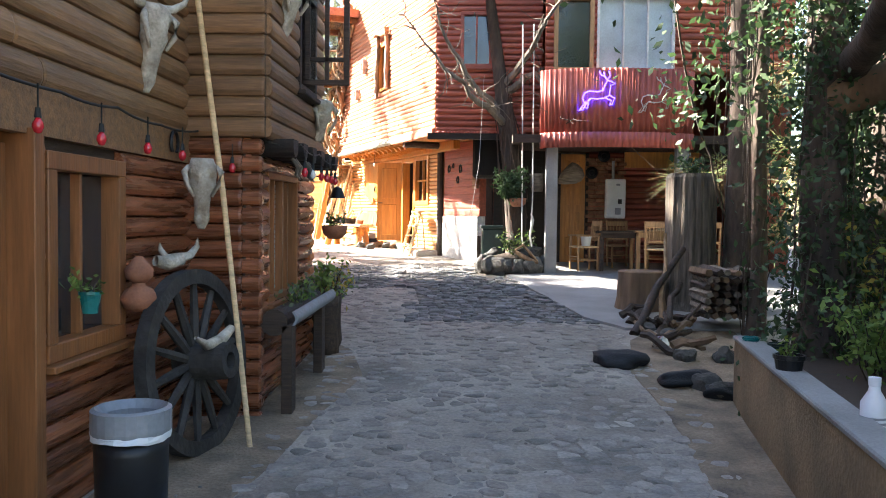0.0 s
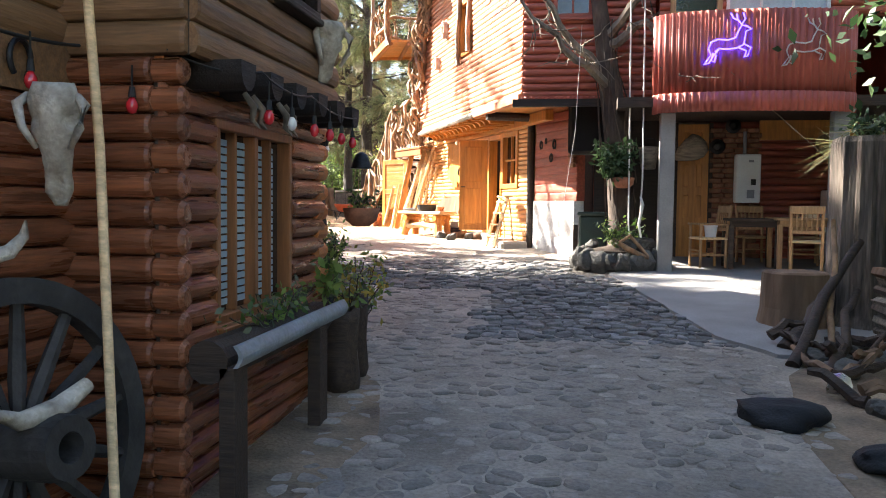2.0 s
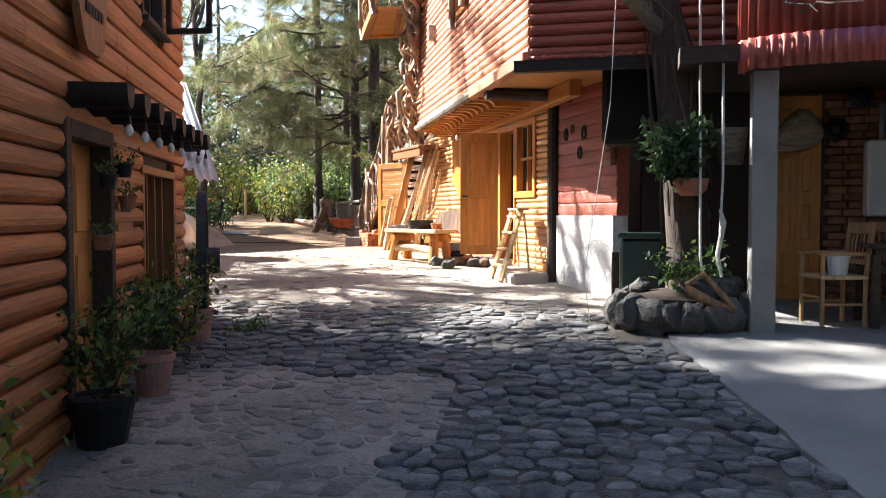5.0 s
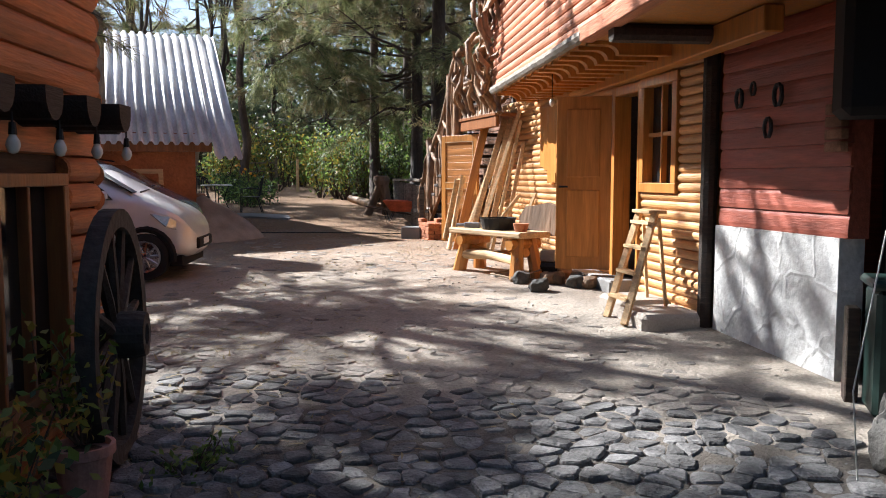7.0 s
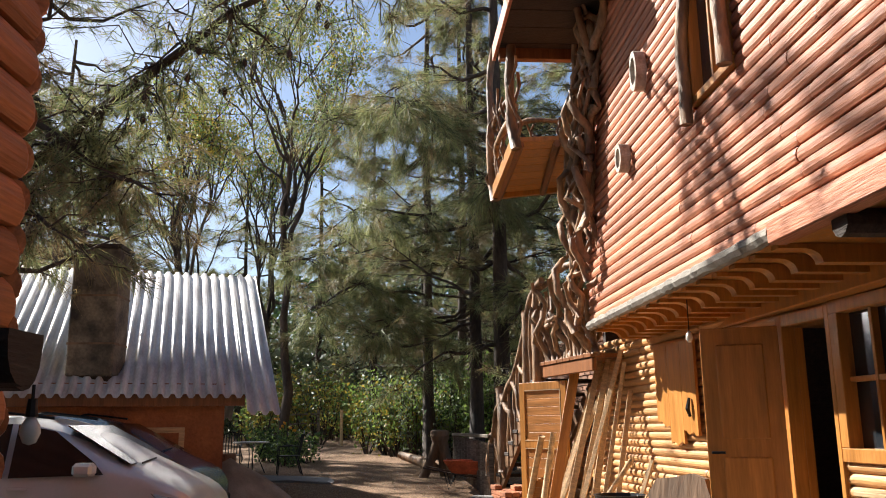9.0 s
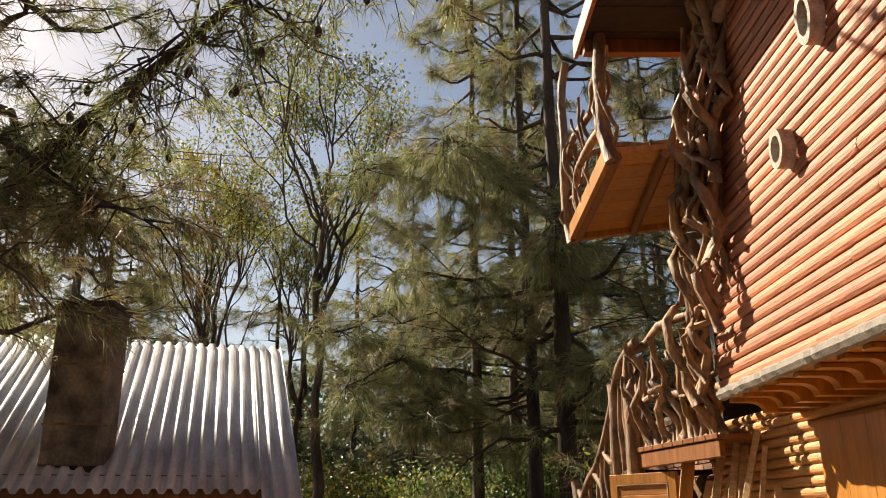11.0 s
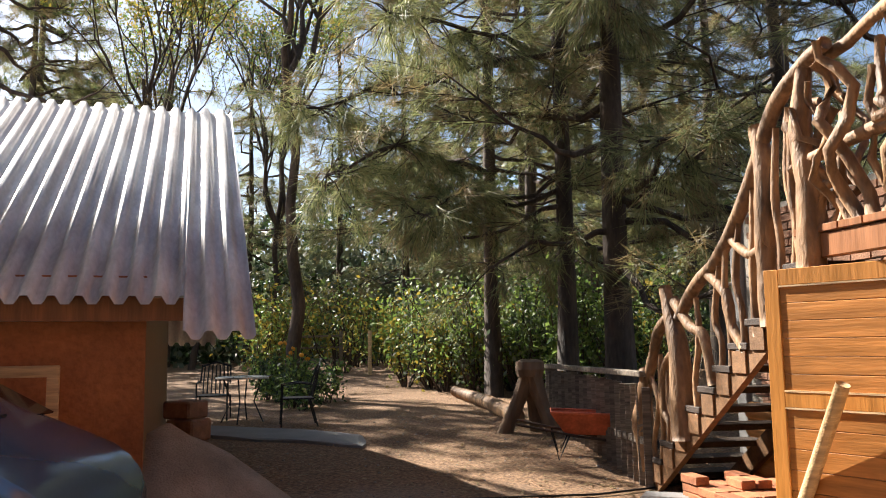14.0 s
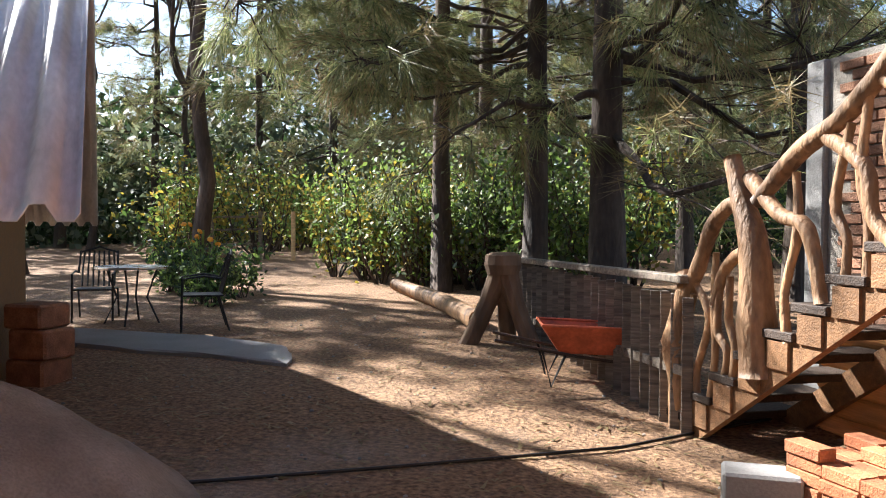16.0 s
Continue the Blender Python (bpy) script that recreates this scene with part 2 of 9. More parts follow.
    "leaf_grey": leafmat("grey_green_leaves", (0.07, 0.10, 0.06), (0.20, 0.22, 0.13), 0.35),
    "petal": mat("orange_petals", (0.75, 0.32, 0.02), 0.6, var=0.2, bump=0),
    "neon": glow("blue_violet_neon", (0.03, 0.02, 1.0), 2.6),
    "neon_off": mat("unlit_neon_tube", (0.55, 0.50, 0.45), 0.3, var=0.1, bump=0),
    "bulb_red": mat("red_glass_bulb", (0.55, 0.02, 0.03), 0.15, var=0.1, bump=0, spec=0.8),
    "bulb_clear": mat("white_glass_bulb", (0.7, 0.68, 0.62), 0.2, var=0.1, bump=0, spec=0.8),
    "bottle": mat("white_plastic_bottle", (0.72, 0.73, 0.76), 0.4, var=0.06, bump=0),
    "ink": mat("grey_print", (0.25, 0.26, 0.3), 0.7, var=0.1, bump=0),
    "burnt": mat("burnt_lettering", (0.05, 0.02, 0.01), 0.8, var=0.3, bump=0),
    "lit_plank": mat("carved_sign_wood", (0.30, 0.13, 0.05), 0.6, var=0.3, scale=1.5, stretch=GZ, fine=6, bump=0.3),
}



def crazed(m, scale=2.2):
    """Adds the raised lines of mock stonework to a plaster."""
    n, l = m.node_tree.nodes, m.node_tree.links
    b = n["Principled BSDF"]
    tc = n.new("ShaderNodeTexCoord")
    wob = n.new("ShaderNodeTexNoise"); wob.inputs["Scale"].default_value = 3.0
    add = n.new("ShaderNodeVectorMath"); add.operation = "MULTIPLY_ADD"
    add.inputs[1].default_value = (0.3, 0.3, 0.3)
    l.new(tc.outputs["Object"], wob.inputs["Vector"]); l.new(wob.outputs["Color"], add.inputs[0]); l.new(tc.outputs["Object"], add.inputs[2])
    v = n.new("ShaderNodeTexVoronoi"); v.feature = "DISTANCE_TO_EDGE"; v.inputs["Scale"].default_value = scale
    l.new(add.outputs[0], v.inputs["Vector"])
    mr = n.new("ShaderNodeMapRange"); mr.inputs["From Max"].default_value = 0.06
    mr.inputs["To Min"].default_value, mr.inputs["To Max"].default_value = 1.0, 0.0
    l.new(v.outputs["Distance"], mr.inputs["Value"])
    bp = n.new("ShaderNodeBump"); bp.inputs["Strength"].default_value = 0.4; bp.inputs["Distance"].default_value = 0.02
    l.new(mr.outputs[0], bp.inputs["Height"])
    l.new(b.inputs["Normal"].links[0].from_socket, bp.inputs["Normal"])
    l.new(bp.outputs[0], b.inputs["Normal"])
    return m


M["plinth"] = crazed(mat("white_mock_stone_plaster", (0.66, 0.65, 0.63), 0.85, var=0.28, scale=2.0, fine=22, bump=0.5, tint=(0.42, 0.42, 0.42)))

# ---------- building tools ----------


def obj(name, bm, material, parent=None, smooth=False):
    me = bpy.data.meshes.new(name)
    bm.normal_update()
    bm.to_mesh(me)
    bm.free()
    for q in (material if isinstance(material, (list, tuple)) else [material]):
        me.materials.append(q)
    if smooth:
        me.shade_smooth()
    ob = new(name, me)
    if parent:
        ob.parent = parent
    return ob


def part(name, bm, material, parent, label="", smooth=False):
    ob = obj(name, bm, material, parent, smooth)
    if label:
        ob["label"] = label
    return ob


def thing(name, m, label, category, group="", kind=""):
    ob = new(name)
    ob.empty_display_size = 0.1
    ob.matrix_world = m
    return tagged(ob, label, category, group, kind)


def box(bm, x0, x1, y0, y1, z0, z1, m=None, bevel=0.0):
    r = bmesh.ops.create_cube(bm, size=1)
    vs = r["verts"]
    t = Matrix.Translation(((x0 + x1) / 2, (y0 + y1) / 2, (z0 + z1) / 2)) @ Matrix.Diagonal((x1 - x0, y1 - y0, z1 - z0, 1))
    bmesh.ops.transform(bm, matrix=(m @ t) if m else t, verts=vs)
    if bevel:
        es = list({e for v in vs for e in v.link_edges})
        bmesh.ops.bevel(bm, geom=es, offset=bevel, segments=1, affect="EDGES")
    return bm


def B():
    return bmesh.new()


def tube(bm, pts, radii, seg=7, caps=True):
    pts = [Vector(p) for p in pts]
    if not isinstance(radii, (list, tuple)):
        radii = [radii] * len(pts)
    rings = []
    up = Vector((0.3, 0.2, 1)).normalized()
    for i, p in enumerate(pts):
        d = (pts[min(i + 1, len(pts) - 1)] - pts[max(i - 1, 0)]).normalized()
        a = d.cross(up)
        if a.length < 0.05:
            a = d.cross(Vector((1, 0, 0)))
        a.normalize()
        b = d.cross(a)
        rings.append([bm.verts.new(p + (a * math.cos(k * math.tau / seg) + b * math.sin(k * math.tau / seg)) * radii[i]) for k in range(seg)])
    for r0, r1 in zip(rings, rings[1:]):
        for k in range(seg):
            bm.faces.new((r0[k], r0[(k + 1) % seg], r1[(k + 1) % seg], r1[k]))
    if caps:
        bm.faces.new(rings[0])
        bm.faces.new(list(reversed(rings[-1])))
    return bm


def lathe(bm, prof, seg=16, m=None, wobble=0.0, rng=None):
    rings = []
    m = m or Matrix()
    for r, z in prof:
        rings.append([bm.verts.new(m @ Vector((r * math.cos(k * math.tau / seg), r * math.sin(k * math.tau / seg), z)) + (Vector([rng.uniform(-wobble, wobble) for _ in range(3)]) if rng else Vector())) for k in range(seg)])
    for r0, r1 in zip(rings, rings[1:]):
        for k in range(seg):
            bm.faces.new((r0[k], r0[(k + 1) % seg], r1[(k + 1) % seg], r1[k]))
    for r, rev in ((rings[0], True), (rings[-1], False)):
        bm.faces.new(list(reversed(r)) if rev else r)
    return bm


def wiggle(p0, p1, rng, n=7, amp=0.08, bend=None):
    """Points of a crooked branch from p0 to p1."""
    p0, p1 = Vector(p0), Vector(p1)
    off = Vector((rng.uniform(0, 50), rng.uniform(0, 50), 0))
    pts = []
    for i in range(n):
        k = i / (n - 1)
        w = math.sin(k * math.pi) ** 0.7
        d = noise.noise_vector(off + Vector((k * 2.2, 0, 0))) * amp * 2.2
        q = p0.lerp(p1, k) + d * w
        if bend:
            q += Vector(bend) * w
        pts.append(q)
    return pts


def fast_mesh(name, verts, faces, material, parent=None):
    """One mesh from arrays of corners and of faces that all have as many corners."""
    me = bpy.data.meshes.new(name)
    verts, faces = np.asarray(verts, np.float32), np.asarray(faces, np.int32)
    me.from_pydata([], [], [])
    k = faces.shape[1]
    me.vertices.add(len(verts)); me.vertices.foreach_set("co", verts.ravel())
    me.loops.add(faces.size); me.loops.foreach_set("vertex_index", faces.ravel())
    me.polygons.add(len(faces)); me.polygons.foreach_set("loop_start", np.arange(0, faces.size, k, dtype=np.int32))
    me.update(calc_edges=True)
    me.materials.append(material)
    ob = new(name, me)
    if parent:
        ob.parent = parent
    return ob


def unit(a):
    return a / np.maximum(np.linalg.norm(a, axis=1, keepdims=True), 1e-6)


def leaves(name, at, size, material, parent=None, seed=1, droop=0.2, narrow=0.5):
    """A pointed, folded leaf at each place."""
    r = np.random.RandomState(seed)
    n = len(at)
    d = unit(r.normal(size=(n, 3)) + np.array([0, 0, -droop]))
    s = unit(np.cross(d, r.normal(size=(n, 3))))
    up = np.cross(s, d)
    sz = (size * r.uniform(0.6, 1.3, n))[:, None]
    v = np.stack([at, at + d * sz * 0.5 + s * sz * narrow * 0.5 + up * sz * 0.1, at + d * sz, at + d * sz * 0.5 - s * sz * narrow * 0.5 + up * sz * 0.1], 1).reshape(-1, 3)
    f = np.arange(n * 4).reshape(n, 4)
    return fast_mesh(name, v, f, material, parent)


def needle_tufts(name, at, out, material, parent=None, seed=1, per=20, length=0.24, width=0.006):
    """Long pine needles that fan out from each twig's end and droop."""
    r = np.random.RandomState(seed)
    n, per = len(at), int(per * 1.5)
    a = np.repeat(at, per, 0)
    o = np.repeat(out, per, 0)
    d = unit(o * 0.9 + r.normal(size=(n * per, 3)) * 0.62 + np.array([0, 0, -0.25]))
    L = (length * r.uniform(0.6, 1.2, n * per))[:, None]
    base = a + r.normal(size=a.shape) * 0.035 - o * (r.uniform(0, 0.16, n * per))[:, None]
    s = unit(np.cross(d, r.normal(size=d.shape))) * width
    tip = base + d * L + np.array([0, 0, -1]) * L * L * 0.6
    v = np.stack([base - s, base + s, tip], 1).reshape(-1, 3)
    return fast_mesh(name, v, np.arange(len(v)).reshape(-1, 3), material, parent)


# ---------- ground ----------
GY = (-400, -20, 5, 8, 10, 12.7, 17, 20, 22, 27, 30, 36, 60, 90, 2000)
GZ_ = (-0.4, -0.15, -0.12, -0.08, 0.05, 0.2, 0.45, 0.6, 0.72, 0.9, 1.0, 1.2, 1.9, 2.2, 2.2)


def ground_z(x, y):
    z = 0.0
    for k, w in ((-1.0, 0.25), (0.0, 0.5), (1.0, 0.25)):
        z += w * float(np.interp(y + k, GY, GZ_))
    z -= 0.17 * math.exp(-((x + 5.6) / 2.0) ** 2 - ((y - 29.0) / 2.2) ** 2)
    return z + 0.02 * noise.noise(Vector((x * 0.6, y * 0.6, 0)))


def axis(lo, hi, step, far):
    fine = list(np.arange(lo, hi + step / 2, step))
    out, d, a, b = [], step, lo, hi
    left, right = [], []
    while d < far:
        d *= 1.5
        a -= d
        b += d
        left.append(a)
        right.append(b)
    return left[::-1] + fine + right


gx, gy = axis(-15, 6, 0.2, 600), axis(-4, 42, 0.2, 600)
gv = [(x, y, ground_z(x, y) + 0.012 * noise.noise(Vector((x * 5, y * 5, 3)))) for y in gy for x in gx]
nx = len(gx)
gf = [(j * nx + i, j * nx + i + 1, (j + 1) * nx + i + 1, (j + 1) * nx + i) for j in range(len(gy) - 1) for i in range(nx - 1)]


def ground_material():
    """Pale dust by the houses; brown needle litter and soil towards the wood."""
    m = mat("dust_and_needle_litter", (0.37, 0.32, 0.265), 0.95, var=0.38, scale=0.9, fine=35, bump=0.8)
    n, l = m.node_tree.nodes, m.node_tree.links
    b = n["Principled BSDF"]
    old = b.inputs["Base Color"].links[0].from_socket
    tc = n.new("ShaderNodeTexCoord"); sp = n.new("ShaderNodeSeparateXYZ")
    l.new(tc.outputs["Object"], sp.inputs[0])
    ns = n.new("ShaderNodeTexNoise"); ns.inputs["Scale"].default_value = 0.8; ns.inputs["Detail"].default_value = 6
    l.new(tc.outputs["Object"], ns.inputs["Vector"])
    ma = n.new("ShaderNodeMath"); ma.operation = "MULTIPLY_ADD"; ma.inputs[1].default_value = 9.0
    l.new(ns.outputs["Fac"], ma.inputs[0]); l.new(sp.outputs["Y"], ma.inputs[2])
    mr = n.new("ShaderNodeMapRange"); mr.inputs["From Min"].default_value, mr.inputs["From Max"].default_value = 25.0, 33.0
    l.new(ma.outputs[0], mr.inputs["Value"])
    li = n.new("ShaderNodeTexNoise"); li.inputs["Scale"].default_value = 28; li.inputs["Detail"].default_value = 5
    rp = n.new("ShaderNodeValToRGB")
    rp.color_ramp.elements[0].position, rp.color_ramp.elements[1].position = 0.35, 0.7
    rp.color_ramp.elements[0].color, rp.color_ramp.elements[1].color = (0.10, 0.052, 0.026, 1), (0.36, 0.215, 0.115, 1)
    l.new(tc.outputs["Object"], li.inputs["Vector"]); l.new(li.outputs["Fac"], rp.inputs[0])
    mx = n.new("ShaderNodeMix"); mx.data_type = "RGBA"
    l.new(mr.outputs[0], mx.inputs["Factor"]); l.new(old, mx.inputs["A"]); l.new(rp.outputs[0], mx.inputs["B"])
    l.new(mx.outputs["Result"], b.inputs["Base Color"])
    lump = n.new("ShaderNodeTexNoise"); lump.inputs["Scale"].default_value = 7.0; lump.inputs["Detail"].default_value = 8; lump.inputs["Roughness"].default_value = 0.65
    l.new(tc.outputs["Object"], lump.inputs["Vector"])
    bp = n.new("ShaderNodeBump"); bp.inputs["Strength"].default_value = 0.7; bp.inputs["Distance"].default_value = 0.07
    l.new(lump.outputs["Fac"], bp.inputs["Height"])
    l.new(b.inputs["Normal"].links[0].from_socket, bp.inputs["Normal"]); l.new(bp.outputs[0], b.inputs["Normal"])
    return m


ground = fast_mesh("ground", gv, gf, ground_material())
ground.data.shade_smooth()
tagged(ground, "dusty pale ground turning to brown needle litter near the wood", "ground", kind="structure")


def sheet(name, poly, thick, material, label, category, lift=0.03):
    """A thin slab over the ground within a polygon."""
    bm = B()
    cx, cy = sum(p[0] for p in poly) / len(poly), sum(p[1] for p in poly) / len(poly)
    rings = []
    for k in (0.0, 0.35, 0.7, 0.94, 1.0):
        ring = []
        for i in range(len(poly)):
            a, b = Vector(poly[i]), Vector(poly[(i + 1) % len(poly)])
            for j in range(4):
                p = Vector((cx, cy)).lerp(a.lerp(b, j / 4), k)
                q = 0.05 * noise.noise(Vector((p.x * 2, p.y * 2, 7))) if k == 1.0 else 0
                drop = 0.0 if k < 1 else 0.015
                ring.append(bm.verts.new((p.x + q, p.y + q, ground_z(p.x, p.y) + lift - drop)))
        rings.append(ring)
    n = len(rings[0])
    low = [bm.verts.new((v.co.x, v.co.y, v.co.z - thick)) for v in rings[-1]]
    for r0, r1 in zip(rings, rings[1:] + [low]):
        for k in range(n):
            bm.faces.new((r0[k], r1[k], r1[(k + 1) % n], r0[(k + 1) % n]))
    bmesh.ops.remove_doubles(bm, verts=bm.verts, dist=0.0005)
    bmesh.ops.recalc_face_normals(bm, faces=bm.faces)
    return tagged(obj(name, bm, material, smooth=False), label, category, kind="structure")


# ---------- log walls ----------
log_meshes = {}


def log_mesh(length, r, flat, material, kind):
    key = (round(length, 2), r, material.name, kind)
    if key not in log_meshes:
        bm = B()
        L = round(length, 2)
        if kind == "round":
            prof = [(0.0, -r), (r * 0.55, -r * 0.86), (r * 0.9, -r * 0.45), (r, 0), (r * 0.9, r * 0.45), (r * 0.55, r * 0.86), (0.0, r)]
        elif kind == "lap":
            prof = [(0.0, -r), (r * 0.26, -r * 0.95), (r * 0.30, -r * 0.5), (r * 0.22, r * 0.6), (r * 0.10, r * 0.97), (0.0, r)]
        else:
            prof = [(0.0, -r), (r * 0.40, -r * 0.9), (r * 0.60, -r * 0.45), (r * 0.60, r * 0.1), (r * 0.44, r * 0.62), (r * 0.16, r * 0.96), (0.0, r)]
        xs = [0, 0.02, L - 0.02, L] if L > 0.2 else [0, L]
        rings = []
        for x in xs:
            sh = 0.9 if x in (0, L) else 1.0
            rings.append([bm.verts.new((x, py * sh, pz * sh)) for py, pz in prof])
        for r0, r1 in zip(rings, rings[1:]):
            for k in range(len(prof) - 1):
                bm.faces.new((r0[k], r1[k], r1[k + 1], r0[k + 1]))
        bm.faces.new(list(rings[0]))
        bm.faces.new(list(reversed(rings[-1])))
        bmesh.ops.recalc_face_normals(bm, faces=bm.faces)
        me = bpy.data.meshes.new("log")
        bm.to_mesh(me)
        bm.free()
        me.materials.append(material)
        log_meshes[key] = me
    return log_meshes[key]


def frame_of(p0, p1):
    d = Vector((p1[0] - p0[0], p1[1] - p0[1], 0))
    L = d.length
    d.normalize()
    m = Matrix(((d.x, -d.y, 0, p0[0]), (d.y, d.x, 0, p0[1]), (0, 0, 1, 0), (0, 0, 0, 1)))
    return m, L


def wall(name, p0, p1, z0, z1, material, label, holes=(), pitch=0.13, thick=0.14, kind="round", top=None, seed=0, back=None, joints=2.4, logs=True):
    """A wall whose outer side lies to the left of the way from p0 to p1: a core with openings, and logs or siding before it.
    holes: (s0, s1, za, zb). top(s): the height there, where the top is not level."""
    rng = random.Random(seed + 5)
    m, L = frame_of(p0, p1)
    bm = B()
    cuts = sorted({0, L, *[h[0] for h in holes], *[h[1] for h in holes]})
    for a, b in zip(cuts, cuts[1:]):
        if b - a < 0.005:
            continue
        spans = sorted((h[2], h[3]) for h in holes if h[0] <= a + 0.001 and h[1] >= b - 0.001)
        z = z0
        for za, zb in spans + [(z1, z1)]:
            if za > z + 0.005:
                box(bm, a, b, -thick, 0, z, za)
            z = max(z, zb)
    w = obj(name, bm, back or material)
    w.matrix_world = m
    tagged(w, label, "wall", kind="structure")
    if logs:
        n = int((z1 - z0) / pitch)
        pz = (z1 - z0) / n
        for i in range(n):
            zc = z0 + pz * (i + 0.5)
            free, s = [], 0.0
            for h in sorted(h for h in holes if h[2] < zc + pz * 0.3 and h[3] > zc - pz * 0.3):
                if h[0] > s:
                    free.append((s, h[0]))
                s = max(s, h[1])
            if s < L:
                free.append((s, L))
            for a, b in free:
                while b - a > 0.03:
                    e = b if b - a < joints * 1.25 else a + joints * rng.uniform(0.55, 1.0)
                    me = log_mesh(e - a - 0.004, round(pz / 2 * 1.02, 4), 0, material, kind)
                    ob = new("log", me)
                    ob.parent = w
                    ob.matrix_local = pose(a + 0.002, rng.uniform(-0.004, 0.004), zc, 0, 0, 0)
                    a = e
    return w


def window(name, wall_ob, s0, s1, z0, z1, label, material, panes=(2, 1), pane_mat=None, frame=0.07, depth=0.1, blind=None, proud=0.05, sill=True, group=""):
    """A wooden window set into a wall's opening: casing, sill, bars and one pane of glass each."""
    m = wall_ob.matrix_world
    t = thing(name, m, label, "window", group, kind="structure")
    pane_mat = pane_mat or M["window"]
    for nm, a, b, c, d in (("window_frame", s0, s1, z1 - frame, z1), ("window_frame", s0, s1, z0, z0 + frame), ("window_frame", s0, s0 + frame, z0 + frame, z1 - frame), ("window_frame", s1 - frame, s1, z0 + frame, z1 - frame)):
        part(nm, box(B(), a, b, -depth, proud, c, d, bevel=0.006), material, t)
    nxp, nzp = panes
    w, h = (s1 - s0 - 2 * frame) / nxp, (z1 - z0 - 2 * frame) / nzp
    for i in range(1, nxp):
        x = s0 + frame + w * i
        part("mullion", box(B(), x - 0.016, x + 0.016, -0.06, 0.02, z0 + frame, z1 - frame, bevel=0.004), material, t)
    for j in range(1, nzp):
        z = z0 + frame + h * j
        part("glazing_bar", box(B(), s0 + frame, s1 - frame, -0.055, 0.012, z - 0.02, z + 0.02, bevel=0.004), material, t)
    for i in range(nxp):
        for j in range(nzp):
            part("pane", box(B(), s0 + frame + w * i, s0 + frame + w * (i + 1), -0.045, -0.039, z0 + frame + h * j, z0 + frame + h * (j + 1)), pane_mat, t)
    if sill:
        part("window_sill", box(B(), s0 - 0.05, s1 + 0.05, -0.02, proud + 0.06, z0 - 0.045, z0 - 0.002, bevel=0.008), material, t)
    return t


def panel_door(t, s0, s1, z0, z1, material, rows=3, y=-0.05, thick=0.04, cols=2):
    """A door leaf with raised fields; its parts go under t."""
    leaf = part("door_leaf", box(B(), s0, s1, y - thick, y, z0, z1, bevel=0.004), material, t)
    w, h = (s1 - s0 - 0.12 * (cols + 1)) / cols, (z1 - z0 - 0.14 * (rows + 1)) / rows
    for i in range(cols):
        for j in range(rows):
            a, b = s0 + 0.12 + i * (w + 0.12), z0 + 0.14 + j * (h + 0.14)
            part("panel", box(B(), a, a + w, y - 0.01, y + 0.014, b, b + h, bevel=0.012), material, leaf)
    return leaf


# ---------- left house ----------
BROWN, DARKBACK = M["log_brown"], M["wood_dark"]
# walls run from far to near, so that their outer side looks at the yard
wl1 = wall("wall_wheel", (-1.72, 8.1), (-1.72, 2.0), -0.3, 1.95, BROWN, "brown stained log wall with a window and hung skulls", [(1.28, 2.25, 0.74, 1.88), (2.32, 3.35, -0.1, 1.95)], 0.135, seed=1, back=DARKBACK)
wl1b = wall("wall_upper_wheel", (-1.72, 8.1), (-1.72, -3.0), 2.2, 5.4, M["plank_brown"], "brown horizontal siding of the upper storey", (), 0.17, kind="flat", seed=2, back=DARKBACK, joints=3.2)
wl1c = wall("wall_near", (-1.72, 2.0), (-1.72, -3.0), -0.3, 2.2, BROWN, "brown stained log wall", (), 0.135, seed=3, back=DARKBACK)
frieze = tagged(obj("trim", box(B(), -1.74, -1.66, 2.0, 8.1, 1.95, 2.2), M["plank_brown"]), "plain weathered brown board above the log wall", "trim", kind="structure")
we2 = wall("wall_return", (-1.72, 8.1), (-1.24, 8.1), -0.3, 2.16, BROWN, "short return of a brown log wall", (), 0.135, seed=4, back=DARKBACK)
# outward is left of the way: towards the camera
we2.matrix_world = Matrix(((-1, 0, 0, -1.24), (0, -1, 0, 8.1), (0, 0, 1, 0), (0, 0, 0, 1)))
wu2 = wall("wall_upper_return", (-1.72, 8.1), (-1.06, 8.1), 2.16, 5.4, M["plank_brown"], "brown siding of the projecting upper storey", (), 0.16, kind="flat", seed=5, back=DARKBACK)
wu2.matrix_world = Matrix(((-1, 0, 0, -1.06), (0, -1, 0, 8.09), (0, 0, 1, 0), (0, 0, 0, 1)))
wl2 = wall("wall_planter", (-1.22, 10.5), (-1.22, 8.1), -0.3, 2.05, M["log_brown"], "brown log wall with a wide window over a trough", [(0.68, 1.87, 0.78, 1.92)], 0.135, seed=6, back=DARKBACK)
wu2b = wall("wall_upper_planter", (-1.06, 10.4), (-1.06, 8.1), 2.16, 5.4, M["plank_brown"], "weathered siding of the projecting upper storey", [(0.45, 1.25, 2.7, 3.7)], 0.16, kind="flat", seed=7, back=DARKBACK)
P3a, P3b = (-1.25, 10.4), (-3.86, 17.2)
wl3 = wall("wall_door_side", P3b, P3a, -0.2, 2.1, M["log_orange"], "orange-brown log wall with a panelled door and a window", [(0.50, 1.95, 0.79, 2.0), (3.0, 4.0, 0.1, 2.1), (5.75, 7.0, 0.78, 1.85)], 0.15, seed=8, back=DARKBACK)
wu3 = wall("wall_upper_door_side", (-3.84, 17.22), (-1.1, 10.1), 2.1, 5.4, M["log_orange"], "orange-brown siding of the upper storey", [(1.0, 1.9, 3.25, 4.4)], 0.17, kind="flat", seed=9, back=DARKBACK, joints=3.5)
